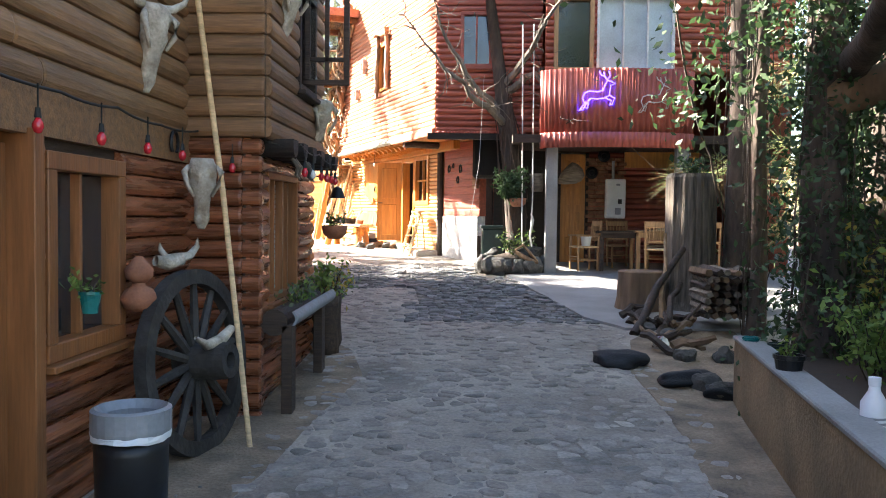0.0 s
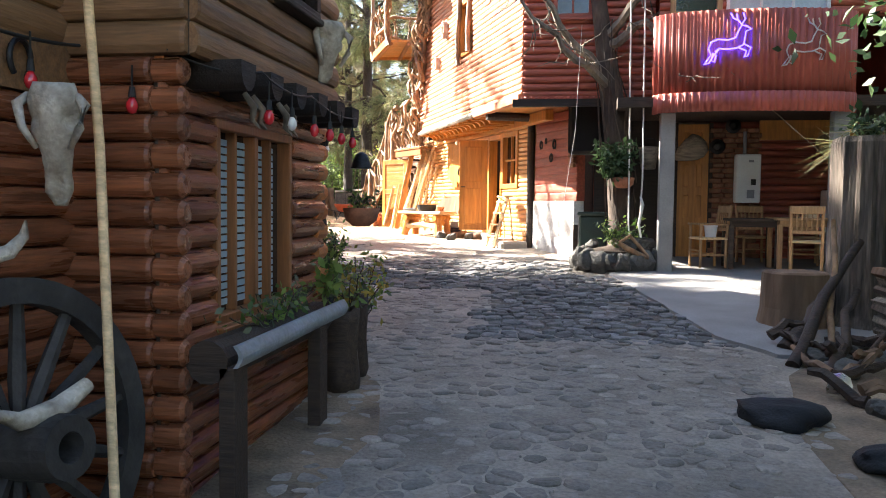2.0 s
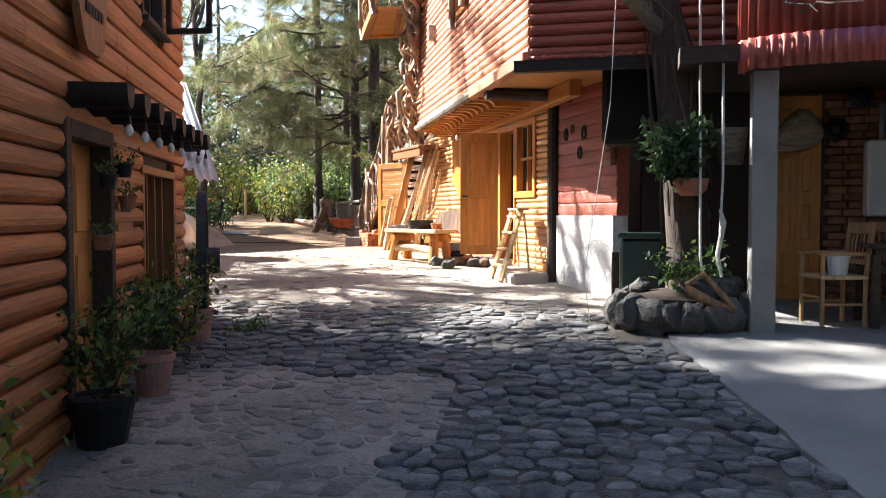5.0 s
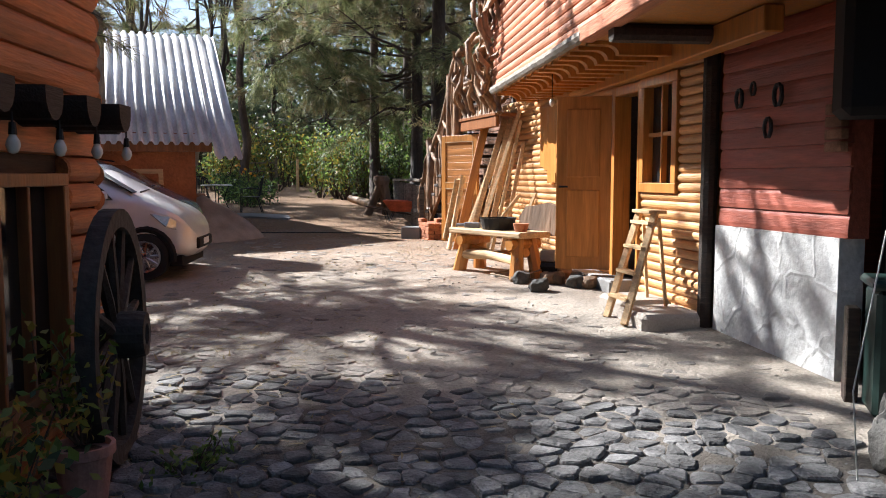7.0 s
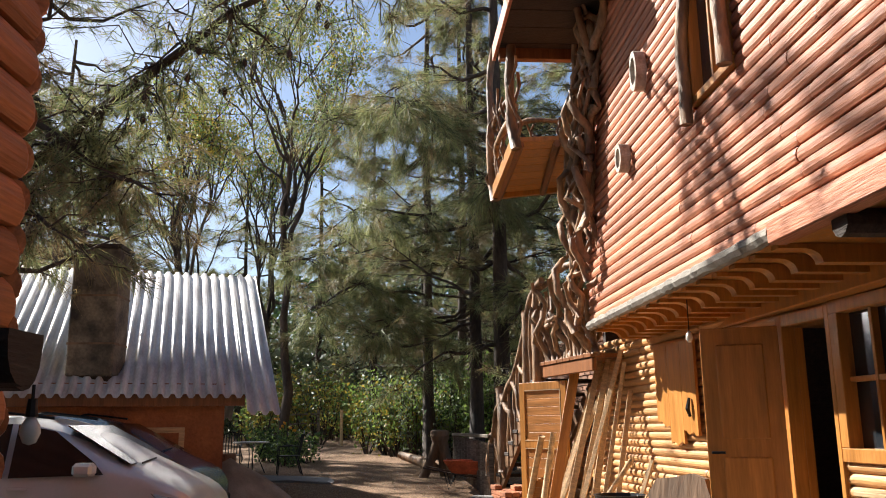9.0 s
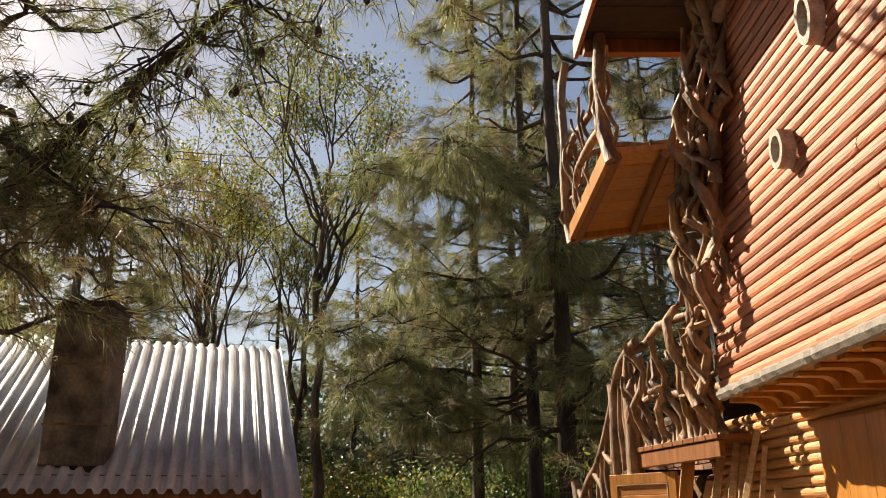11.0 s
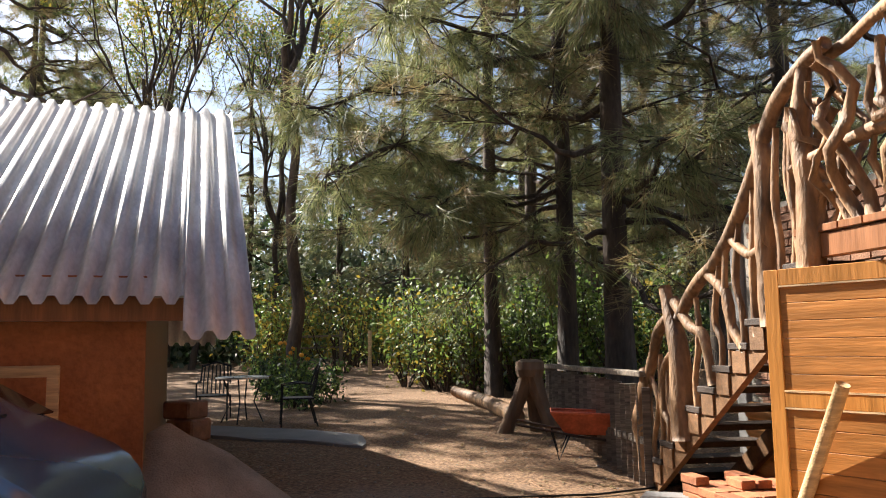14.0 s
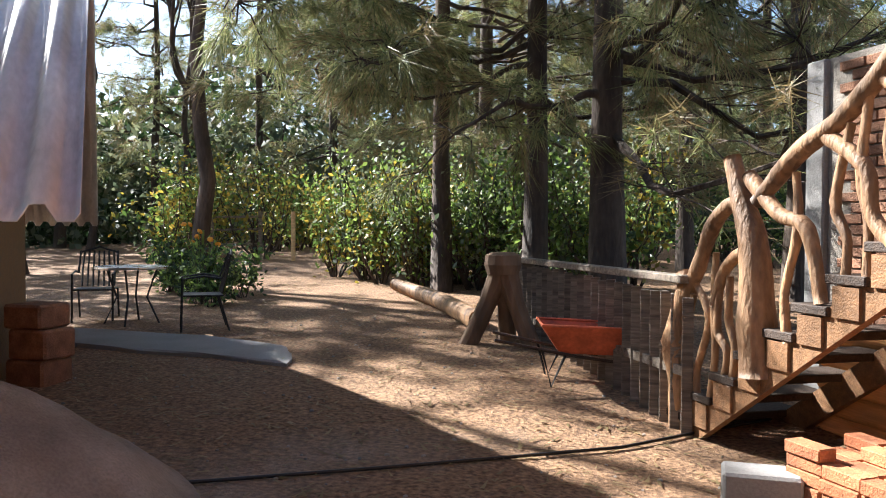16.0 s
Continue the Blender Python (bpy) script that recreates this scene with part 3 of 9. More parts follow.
we3 = wall("wall_far_end", (-9.0, 15.8), (-3.86, 17.2), -0.2, 5.4, M["log_orange"], "orange-brown log end wall", (), 0.15, seed=10, back=DARKBACK)
we3.matrix_world = frame_of((-8.8, 19.05), (-3.86, 17.2))[0]
roofl = B()


def gable(bm, x0, x1, y0, y1, z0, z1, m=None):
    """A ridged roof whose ridge runs along y."""
    xm = (x0 + x1) / 2
    for xa, xb in ((x0, xm), (x1, xm)):
        lo = [(xa, y0, z0), (xb, y0, z1), (xb, y1, z1), (xa, y1, z0)]
        q = [bm.verts.new((m or Matrix()) @ Vector(v)) for v in lo] + [bm.verts.new((m or Matrix()) @ (Vector(v) + Vector((0, 0, 0.12)))) for v in lo]
        for f in ((0, 1, 2, 3), (7, 6, 5, 4), (0, 4, 5, 1), (1, 5, 6, 2), (2, 6, 7, 3), (3, 7, 4, 0)):
            bm.faces.new([q[i] for i in f])
    for y in (y0 + 0.05, y1 - 0.05):
        bm.faces.new([bm.verts.new((m or Matrix()) @ Vector(v)) for v in ((x0, y, z0), (x1, y, z0), (xm, y, z1))])
    bmesh.ops.recalc_face_normals(bm, faces=bm.faces)


# roof out of view; ridge height made up to shade terrace and bed
gable(roofl, -6.6, -1.25, -3.2, 8.05, 5.4, 8.4)
gable(roofl, -6.6, -0.7, 8.05, 10.6, 5.4, 8.4)
gable(roofl, -4.6, 0.35, -7.6, 0.3, 5.4, 8.4, frame_of((-3.86, 17.25), (-1.1, 10.1))[0] @ Matrix.Rotation(math.pi / 2, 4, "Z"))
tagged(obj("roof_left_house", roofl, M["red_sheet"]), "unseen ridged red roof of the log house, raised for shade", "roof", kind="structure")
bk = B()
box(bk, -6.5, -6.4, -3.2, 16, -0.3, 5.4)
box(bk, -6.5, -1.8, -3.1, -3.0, -0.3, 5.4)
tagged(obj("wall_back_left", bk, M["wood_dark"]), "plain dark back wall of the log house", "wall", kind="structure")
dk = B()
box(dk, -4.5, -1.9, -2.5, 9.9, -0.2, -0.1)
tagged(obj("floor_left_house", dk, M["wood_dark"]), "dark wooden floor inside the log house", "floor", kind="structure")

# ---------- workshop ----------
WO = (-0.14, 20.7)
WH = radians(29)
WD, WN = Vector((-math.sin(WH), math.cos(WH))), Vector((-math.cos(WH), -math.sin(WH)))


def wp(s, o=0.0):
    return (WO[0] + WD.x * s + WN.x * o, WO[1] + WD.y * s + WN.y * o)


wy = wall("wall_workshop", wp(0.12), wp(7.0), 0.3, 3.19, M["log_yellow"], "honey-yellow varnished log wall in sunlight", [(0.52, 1.34, 1.82, 3.0), (1.40, 2.02, 0.85, 2.88)], 0.088, seed=11, back=M["wood_honey"])
wr = wall("wall_red", wp(-1.78), wp(-0.1), 1.56, 3.19, M["log_red"], "salmon-red painted board wall with hung horseshoes", (), 0.15, kind="lap", seed=12, back=M["log_red"])
wb = wall("wall_plinth", wp(-1.72, 0.04), wp(-0.08, 0.04), -0.1, 1.56, M["plinth"], "white rough plaster plinth with grey streaks", (), seed=13, thick=0.2, logs=False)
corner_post = tagged(obj("trim", tube(B(), [(*wp(0.03, 0.05), 0.4), (*wp(0.03, 0.05), 3.12)], 0.075, 10), M["wood_dark"]), "dark round corner post between red and yellow walls", "post", kind="structure")
# back part of the workshop towards the tree; near-black colour stands for shade
wdk = wall("wall_dark_corner", wp(-1.72, 0.0), wp(-1.72, -2.6), -0.1, 3.2, M["wood_black"], "wall beside the tree, coloured black for its deep shade", (), 0.13, seed=14, back=M["wood_black"])
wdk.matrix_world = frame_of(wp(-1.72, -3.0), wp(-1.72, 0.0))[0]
UO, UH = (-0.185, 18.06), radians(24)
UD, UN = Vector((-math.sin(UH), math.cos(UH))), Vector((-math.cos(UH), -math.sin(UH)))


def up_(s, o=0.0):
    return (UO[0] + UD.x * s + UN.x * o, UO[1] + UD.y * s + UN.y * o)


wu = wall("wall_upper_workshop", up_(0), up_(7.45), 3.27, 7.6, M["log_tan"], "upper wall of pale red log siding", [(2.95, 3.75, 4.5, 5.6)], 0.1, kind="flat", seed=15, back=M["wood_honey"], joints=3.0)
# same storey as wu; the shaded end gets its shade from a darker red
wue = wall("wall_upper_end", (1.9, 18.06), (-0.185, 18.06), 3.22, 7.6, M["log_red"], "end wall of the upper storey, darker red for its shade", [(0.98, 1.62, 4.5, 5.6)], 0.118, seed=16, back=M["log_red"])
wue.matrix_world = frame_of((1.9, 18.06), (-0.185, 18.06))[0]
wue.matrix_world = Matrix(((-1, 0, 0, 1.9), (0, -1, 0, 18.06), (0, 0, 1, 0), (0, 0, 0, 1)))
sof = B()
box(sof, 0, 7.4, -3.2, -0.02, 3.2, 3.26, m=frame_of(up_(0), up_(7.4))[0])
tagged(obj("ceiling_jetty", sof, M["wood_honey"]), "orange boarded underside of the jetty", "soffit", kind="structure")
rb = B()
box(rb, -0.2, 7.3, -5.5, 0.3, 7.6, 7.72, m=frame_of(up_(0), up_(7.4))[0])
tagged(obj("roof_workshop", rb, M["red_sheet"]), "red sheet roof over the workshop", "roof", kind="structure")
wbk = B()
box(wbk, 0, 7.2, -4.0, -3.9, 0, 7.6, m=frame_of(wp(0), wp(7))[0])
box(wbk, 7.0, 7.1, -3.9, -0.15, 0.3, 7.6, m=frame_of(wp(0), wp(7))[0])
tagged(obj("wall_workshop_back", wbk, M["wood_dark"]), "plain closing walls behind the workshop", "wall", kind="structure")
wfl = B()
box(wfl, 0, 7.0, -3.9, -0.02, 0.6, 0.86, m=frame_of(wp(0), wp(7))[0])
tagged(obj("floor_workshop", wfl, M["concrete"]), "grey concrete floor of the workshop", "floor", kind="structure")

# ---------- house with the balcony ----------
bw = wall("wall_brick_back", (5.4, 19.35), (1.0, 19.35), 0.3, 2.95, M["log_red"], "red log wall behind the dining terrace", [(2.45, 3.0, 0.5, 2.92)], 0.12, seed=17, back=M["mortar"], joints=3)
bw.matrix_world = Matrix(((-1, 0, 0, 5.4), (0, -1, 0, 19.35), (0, 0, 1, 0), (0, 0, 0, 1)))
bw2 = tagged(obj("trim", box(B(), 3.75, 5.3, 19.14, 19.2, 2.62, 2.95), M["wood_honey"]), "yellow varnished board over the red wall", "trim", kind="structure")
flo = B()
box(flo, 1.3, 6.5, 17.1, 23, 2.95, 3.1)
tagged(obj("ceiling_terrace", flo, M["wood_dark"]), "dark wooden ceiling above the terrace", "ceiling", kind="structure")
up = wall("wall_upper_balcony", (6.5, 17.3), (1.9, 17.3), 4.28, 7.0, M["log_red"], "red upper wall with large windows", [(2.2, 3.65, 4.3, 5.7), (3.7, 4.45, 4.3, 5.7)], 0.12, seed=18, back=M["log_red"])
up.matrix_world = Matrix(((-1, 0, 0, 6.5), (0, -1, 0, 17.3), (0, 0, 1, 0), (0, 0, 0, 1)))
cl = B()
box(cl, 6.4, 6.5, 17.3, 23, 0.2, 7)
box(cl, 1.2, 6.5, 23, 23.1, 0.2, 7)
box(cl, 1.2, 6.6, 17.0, 23.2, 7.0, 7.1)
tagged(obj("wall_balcony_house_rest", cl, M["log_red"]), "plain closing walls of the red house", "wall", kind="structure")


def corrugated(name, pts, z0, z1, material, label, category, amp=0.018, wave=0.085, kind="structure", parent=None, slope=None):
    """A corrugated sheet that stands along a line in plan."""
    bm = B()
    line, acc = [], 0.0
    for a, b in zip(pts, pts[1:]):
        a, b = Vector(a), Vector(b)
        n = max(2, int((b - a).length / (wave / 6)))
        for i in range(n):
            p = a.lerp(b, i / n)
            d = (b - a).normalized()
            nn = Vector((-d.y, d.x))
            line.append((p + nn * amp * math.sin((acc + (p - a).length) / wave * math.tau)))
        acc += (b - a).length
    prev = None
    for p in line:
        v = (bm.verts.new((p.x, p.y, z0)), bm.verts.new((p.x, p.y, z1)))
        if prev:
            bm.faces.new((prev[0], v[0], v[1], prev[1]))
        prev = v
    ob = obj(name, bm, material, parent, smooth=True)
    sol = ob.modifiers.new("thickness", "SOLIDIFY")
    sol.thickness = 0.004
    return tagged(ob, label, category, kind=kind)


arc = [(1.86, 17.25)] + [(3.22 + 1.42 * math.cos(a), 17.15 - 0.42 * math.sin(a)) for a in np.linspace(math.pi, 0, 9)] + [(4.6, 17.25)]
corrugated("balcony_sheet", [tuple(p) for p in arc], 3.12, 4.28, M["red_sheet"], "curved red corrugated balcony front with neon deer", "balcony", wave=0.1, amp=0.02)
corrugated("trim", [(p[0], p[1] - 0.05) for p in arc], 2.84, 3.12, M["red_sheet"], "red corrugated skirt below the balcony", "trim", wave=0.1, amp=0.02)
# white pillars; the grey material carries the shade below the balcony
for x, y in ((2.04, 17.2), (4.42, 17.05)):
    bm = box(B(), x - 0.11, x + 0.11, y - 0.11, y + 0.11, 0.2, 2.86, bevel=0.012)
    tagged(obj("pillar", bm, M["concrete"]), "white rendered pillar under the balcony, greyed for shade", "pillar", "terrace pillars", kind="structure")

# ---------- paving ----------
sheet("pavement_terrace", [(1.25, 16.7), (1.55, 15.2), (1.8, 14.0), (2.1, 12.6), (2.5, 11.9), (5.5, 12.0), (6.4, 17), (6.4, 22.5), (1.2, 22.5)], 0.12, M["concrete"], "pale dusty concrete terrace", "terrace", 0.05)
sheet("pavement_slab", [(-9.4, 30.0), (-9.75, 30.75), (-11.0, 31.2), (-12.9, 31.2), (-12.5, 30.35), (-10.6, 30.2)], 0.14, M["concrete"], "worn concrete slab before the garden seats", "slab", 0.045)
sheet("pavement_bedding", [(-0.1, 12.7), (2.1, 12.3), (1.7, 14.5), (1.2, 16.6), (0.9, 17.9), (-2.9, 17.9), (-2.5, 15.5), (-0.4, 15.35)], 0.1, M["grit"], "dark grit in the joints between the cobbles", "grit", 0.006)

sheet("pavement_soil_edge", [(1.75, 3.0), (2.05, 6.2), (2.2, 8.3), (2.15, 9.8), (2.45, 11.4), (3.0, 12.3), (3.9, 12.4), (3.8, 9.0), (2.86, 8.8), (2.2, 3.6)], 0.08, M["soil"], "brown trodden soil along the raised bed", "soil", 0.008)
sheet("pavement_soil_wall", [(-1.64, 4.6), (-0.95, 4.9), (-0.72, 6.6), (-0.62, 8.2), (-0.42, 9.4), (-0.7, 10.6), (-1.12, 11.2), (-1.18, 8.2), (-1.64, 8.0)], 0.08, M["soil"], "brown trodden soil at the foot of the log wall", "soil", 0.007)

# ---------- trees ----------


def pine(x, y, h, r, seed, label, low=2.2, spread=2.6, tufts=900, dry=0.42, lean=(0, 0), group="pines of the wood", limbs=26, first_z=None, per=20, length=0.33):
    rng = random.Random(seed)
    z0 = ground_z(x, y) - 0.1 if first_z is None else first_z
    t = thing("pine_tree", Matrix.Translation((x, y, z0)), label, "tree", group)
    bm = B()
    n = 9
    pts = [Vector((lean[0] * k + 0.12 * noise.noise(Vector((seed, k * 3, 0))), lean[1] * k + 0.12 * noise.noise(Vector((seed, k * 3, 9))), h * k)) for k in [i / (n - 1) for i in range(n)]]
    tube(bm, pts, [r * (1.25 if i == 0 else 1 - 0.8 * i / (n - 1)) for i in range(n)], 9)
    part("trunk", bm, M["bark"], t, smooth=True)
    bl = B()
    at, out = [], []
    for i in range(limbs):
        k = low / h + (1 - low / h) * (i + rng.random()) / limbs
        if k > 0.98:
            continue
        a = rng.uniform(0, math.tau)
        p0 = pts[0].lerp(pts[-1], k)
        L = spread * (1.15 - 0.8 * (k - low / h) / (1 - low / h)) * rng.uniform(0.6, 1.15)
        p1 = p0 + Vector((math.cos(a) * L, math.sin(a) * L, L * rng.uniform(-0.15, 0.3)))
        ln = wiggle(p0, p1, rng, 7, 0.10 * L, (0, 0, -0.12 * L))
        tube(bl, ln, [max(0.008, r * 0.30 * (1 - 0.85 * j / 6)) for j in range(7)], 5, caps=False)
        for _ in range(int(4 + L * 2.0)):
            q = rng.uniform(0.3, 1.0)
            b0 = ln[min(6, int(q * 6))]
            b1 = b0 + Vector((math.cos(a) + rng.uniform(-1.1, 1.1), math.sin(a) + rng.uniform(-1.1, 1.1), rng.uniform(-0.35, 0.5))) * L * 0.28
            tw = wiggle(b0, b1, rng, 4, 0.05)
            tube(bl, tw, [0.012, 0.009, 0.007, 0.005], 3, caps=False)
            at.append(tw[-1]); out.append((tw[-1] - tw[0]).normalized())
            if rng.random() < 0.7:
                at.append(tw[2]); out.append((tw[-1] - tw[0]).normalized())
        at.append(ln[-1]); out.append((ln[-1] - ln[0]).normalized())
    part("limb", bl, M["bark"], t)["kind"] = "stuff"
    at, out = np.array([tuple(v) for v in at]), np.array([tuple(v) for v in out])
    if len(at) < tufts:
        idx = np.random.RandomState(seed).randint(0, len(at), tufts - len(at))
        at = np.concatenate([at, at[idx] + np.random.RandomState(seed + 1).normal(size=(len(idx), 3)) * 0.14])
        out = np.concatenate([out, out[idx]])
    pick = np.random.RandomState(seed).rand(len(at)) < dry
    if (~pick).sum() > 3:
        needle_tufts("crown", at[~pick], out[~pick], M["needles"], t, seed, per=per, length=length)
    if pick.sum() > 3:
        needle_tufts("crown", at[pick], out[pick], M["needles_dry"], t, seed + 3, per=per, length=length)
    return t


def leafy(x, y, h, r, seed, label, leaf_mats, leaf=0.09, count=3500, fork=0.35, spread=2.2, bark="bark", group="", name="broadleaf_tree"):
    rng = random.Random(seed)
    z0 = ground_z(x, y) - 0.1
    t = thing(name, Matrix.Translation((x, y, z0)), label, "tree", group)
    bm = B()
    ends = []

    def grow(p, d, L, rad, depth):
        q = p + d * L
        ln = wiggle(p, q, rng, 6, 0.06 * L)
        tube(bm, ln, [rad * (1 - 0.45 * j / 5) for j in range(6)], 7 if depth < 2 else 4, caps=False)
        if depth >= 4:
            ends.extend(ln[2:])
            return
        for _ in range(3 if depth else 4):
            nd = (d + Vector((rng.uniform(-1, 1), rng.uniform(-1, 1), rng.uniform(-0.2, 0.8))) * (0.45 + 0.1 * depth)).normalized()
            grow(ln[-1] if depth == 0 or rng.random() < 0.6 else ln[3], nd, L * rng.uniform(0.6, 0.85), rad * 0.55, depth + 1)
    grow(Vector((0, 0, 0)), Vector((0.02, 0, 1)), h * fork, r, 0)
    part("trunk", bm, M[bark], t, smooth=True)
    e = np.array([tuple(v) for v in ends])
    rs = np.random.RandomState(seed)
    for k, mname in enumerate(leaf_mats):
        n = count // len(leaf_mats)
        at = e[rs.randint(0, len(e), n)] + rs.normal(size=(n, 3)) * spread * 0.11
        leaves("crown", at, leaf, M[mname], t, seed + k, droop=0.4)
    return t


def shrub(x, y, rx, ry, h, seed, mats, count, leaf, label, name="shrub", base=None, group="", stems=8, cat="shrub"):
    rng = random.Random(seed)
    rs = np.random.RandomState(seed)
    z0 = ground_z(x, y) - 0.02 if base is None else base
    t = thing(name, Matrix.Translation((x, y, z0)), label, cat, group)
    bm = B()
    tips = []
    for _ in range(stems):
        a, q = rng.uniform(0, math.tau), rng.uniform(0.2, 1)
        p1 = Vector((math.cos(a) * rx * q, math.sin(a) * ry * q, h * rng.uniform(0.55, 1.0)))
        ln = wiggle((p1.x * 0.15, p1.y * 0.15, 0), p1, rng, 6, 0.07 * h)
        tube(bm, ln, [max(0.004, 0.012 * h * (1 - 0.7 * j / 5)) for j in range(6)], 4, caps=False)
        tips += ln[2:]
    part("stem", bm, M["bark"], t)
    tp = np.array([tuple(v) for v in tips])
    for k, mn in enumerate(mats):
        n = count // len(mats)
        at = tp[rs.randint(0, len(tp), n)] + rs.normal(size=(n, 3)) * np.array([rx, ry, h * 0.5]) * 0.2
        at[:, 2] = np.maximum(at[:, 2], 0.03)
        leaves("leaves", at, leaf, M[mn], t, seed + 7 * k)
    return t


PL = "tall pine with dark rough bark and long drooping needles"
pine(-6.85, 33.45, 20, 0.21, 1, PL, low=2.4, spread=3.6, tufts=1300, limbs=54)
pine(-8.05, 35.05, 20, 0.17, 2, PL, low=2.8, spread=3.2, tufts=1200, limbs=50)
pine(-9.85, 36.4, 18, 0.16, 3, PL, low=3.4, spread=3.4, dry=0.3, tufts=1000, length=0.42, limbs=46)
pine(-9.7, 38.9, 18, 0.16, 4, PL, low=3.8, spread=3.4, dry=0.3, tufts=900, length=0.42, limbs=44)
pine(-4.4, 36.5, 17, 0.17, 5, PL, low=2.5, spread=3.4, tufts=1000, limbs=42)
pine(-2.6, 33.0, 15, 0.2, 6, PL, low=4.5, spread=2.9, tufts=800, limbs=38)
pine(-6.9, 45.5, 19, 0.15, 7, PL, low=2.4, spread=3.6, tufts=1300, length=0.42, dry=0.5, limbs=42)
pine(-6.0, 42.0, 17, 0.18, 8, PL, low=2.0, spread=3.4, tufts=900, limbs=40)
pine(-10.8, 47.5, 17, 0.15, 9, PL, low=1.8, spread=3.2, tufts=800, dry=0.45, limbs=36)
wood = random.Random(77)
spots = [(-10, 47), (-4, 47), (-13.5, 53), (-24.5, 49), (-7.5, 52), (1, 44), (-17.5, 55), (-12, 57), (-25, 52), (-2, 55), (-29, 44), (4, 38), (-22.5, 60), (-6, 62)]
for i, (x, y) in enumerate(spots):
    pine(x, y, wood.uniform(12, 16), wood.uniform(0.13, 0.2), 20 + i, PL, low=3.0, spread=3.4, tufts=900, per=14, length=0.42, dry=0.3, limbs=34)
# pines left of the yard; the first hangs its boughs over the cars
pine(-10.6, 22.6, 11, 0.2, 41, "pine with bare twigs and drooping boughs over the parked cars", low=3.6, spread=2.9, tufts=430, limbs=24, dry=0.5, per=16, length=0.36)
# next two stand out of view, added to shade and dapple the yard
pine(-12.5, 18.6, 16.5, 0.2, 42, PL, low=3.3, spread=3.8, tufts=1300, limbs=44)
pine(-15.0, 20.6, 20, 0.22, 47, PL, low=5.0, spread=4.2, tufts=2800, limbs=60)
pine(-24.0, 38.0, 14, 0.2, 44, PL, low=1.5, spread=3.8, tufts=900, limbs=36)
pine(-20.5, 33.5, 13, 0.2, 45, PL, low=2.5, spread=3.4, tufts=500, limbs=28)
# two more unseen pines, added for shadow on the cobbles
pine(-13.5, 20.8, 13.5, 0.22, 49, PL, low=3.5, spread=4.6, tufts=650, limbs=34)
pine(-15.5, 16.0, 16, 0.2, 46, PL, low=3.0, spread=3.8, tufts=1200, limbs=30)
# trees that close the yard to the right of and behind the walk
# mostly unseen; added to hold sky light off the yard's right side
for i, (x, y) in enumerate(((8.5, 2.5), (9.5, 8.5), (8.8, 14.0), (5.0, -5.0), (0.5, -8.5), (-4.5, -9.0), (10.5, -2.0))):
    pine(x, y, 12, 0.2, 80 + i, PL, low=1.5, spread=3.6, tufts=1300 if i in (1, 2) else 420, limbs=28, per=12, length=0.5, group="pines behind the yard")
leafy(-13.8, 35.3, 17, 0.17, 51, "slender forked tree with sparse light green leaves", ("leaf_grey", "leaf", "leaf_yellow"), 0.11, 13000, 0.30)
leafy(-22.0, 47.0, 15, 0.16, 52, "slender tree with yellowing autumn leaves", ("leaf_yellow", "leaf"), 0.12, 9000, 0.36)

for i, (x, y, h) in enumerate(((-27.0, 47.0, 18), (-18.0, 50.0, 16), (-22.0, 52.0, 19), (-26.5, 36.5, 15), (-13.5, 51.0, 19))):
    pine(x, y, h, 0.18, 60 + i, PL, low=1.5, spread=4.0, tufts=1100, per=14, length=0.5, dry=0.35, limbs=40)
pine(-22.0, 36.0, 11.5, 0.18, 48, PL, low=2.5, spread=3.2, tufts=1000, limbs=36, dry=0.3)
leafy(-19.6, 37.6, 14, 0.14, 56, "tree with yellow autumn leaves behind the shed", ("leaf_yellow", "leaf_yellow", "leaf"), 0.12, 9000, 0.34)
leafy(-24.5, 45.5, 14, 0.14, 55, "tree with yellow leaves behind the shed", ("leaf_yellow", "leaf", "leaf_grey"), 0.12, 7000, 0.36)



def bough(p0, p1, seed, label, r=0.06, sprays=46, length=0.4, per=15, dry=0.2):
    """A drooping pine bough with side twigs and long needles at their ends."""
    rng = random.Random(seed)
    t = thing("pine_bough", Matrix(), label, "branch", "drooping pine boughs")
    main = wiggle(p0, p1, rng, 10, 0.25, (0, 0, 0.25))
    part("bough", tube(B(), main, [r * (1 - 0.08 * k) for k in range(10)], 6), M["bark"], t, smooth=True)
    tw = B()
    at, out = [], []
    for _ in range(sprays):
        q = main[rng.randint(3, 9)]
        e = q + Vector((rng.uniform(-0.9, 0.9), rng.uniform(-0.9, 0.9), rng.uniform(-0.7, 0.45)))
        ln = wiggle(q, e, rng, 5, 0.1)
        tube(tw, ln, [0.014, 0.011, 0.009, 0.007, 0.005], 3, caps=False)
        for k in (2, 3, 4, 4):
            at.append(tuple(ln[k])); out.append(tuple((ln[k] - ln[k - 2]).normalized()))
    part("twig", tw, M["bark"], t)
    at, out = np.array(at), np.array(out)
    pick = np.random.RandomState(seed).rand(len(at)) < dry
    needle_tufts("needles", at[~pick], out[~pick], M["needles"], t, seed, per=per, length=length)
    needle_tufts("needles", at[pick], out[pick], M["needles_dry"], t, seed + 1, per=per, length=length)
    return t


CB = "pine bough with bare twigs hanging over the shed"
bough((-10.6, 22.6, 6.2), (-7.6, 22.4, 4.7), 521, CB, sprays=20, length=0.3, dry=0.5)
bough((-10.6, 22.6, 5.4), (-8.3, 21.6, 4.2), 522, CB, sprays=30, length=0.3, dry=0.5)
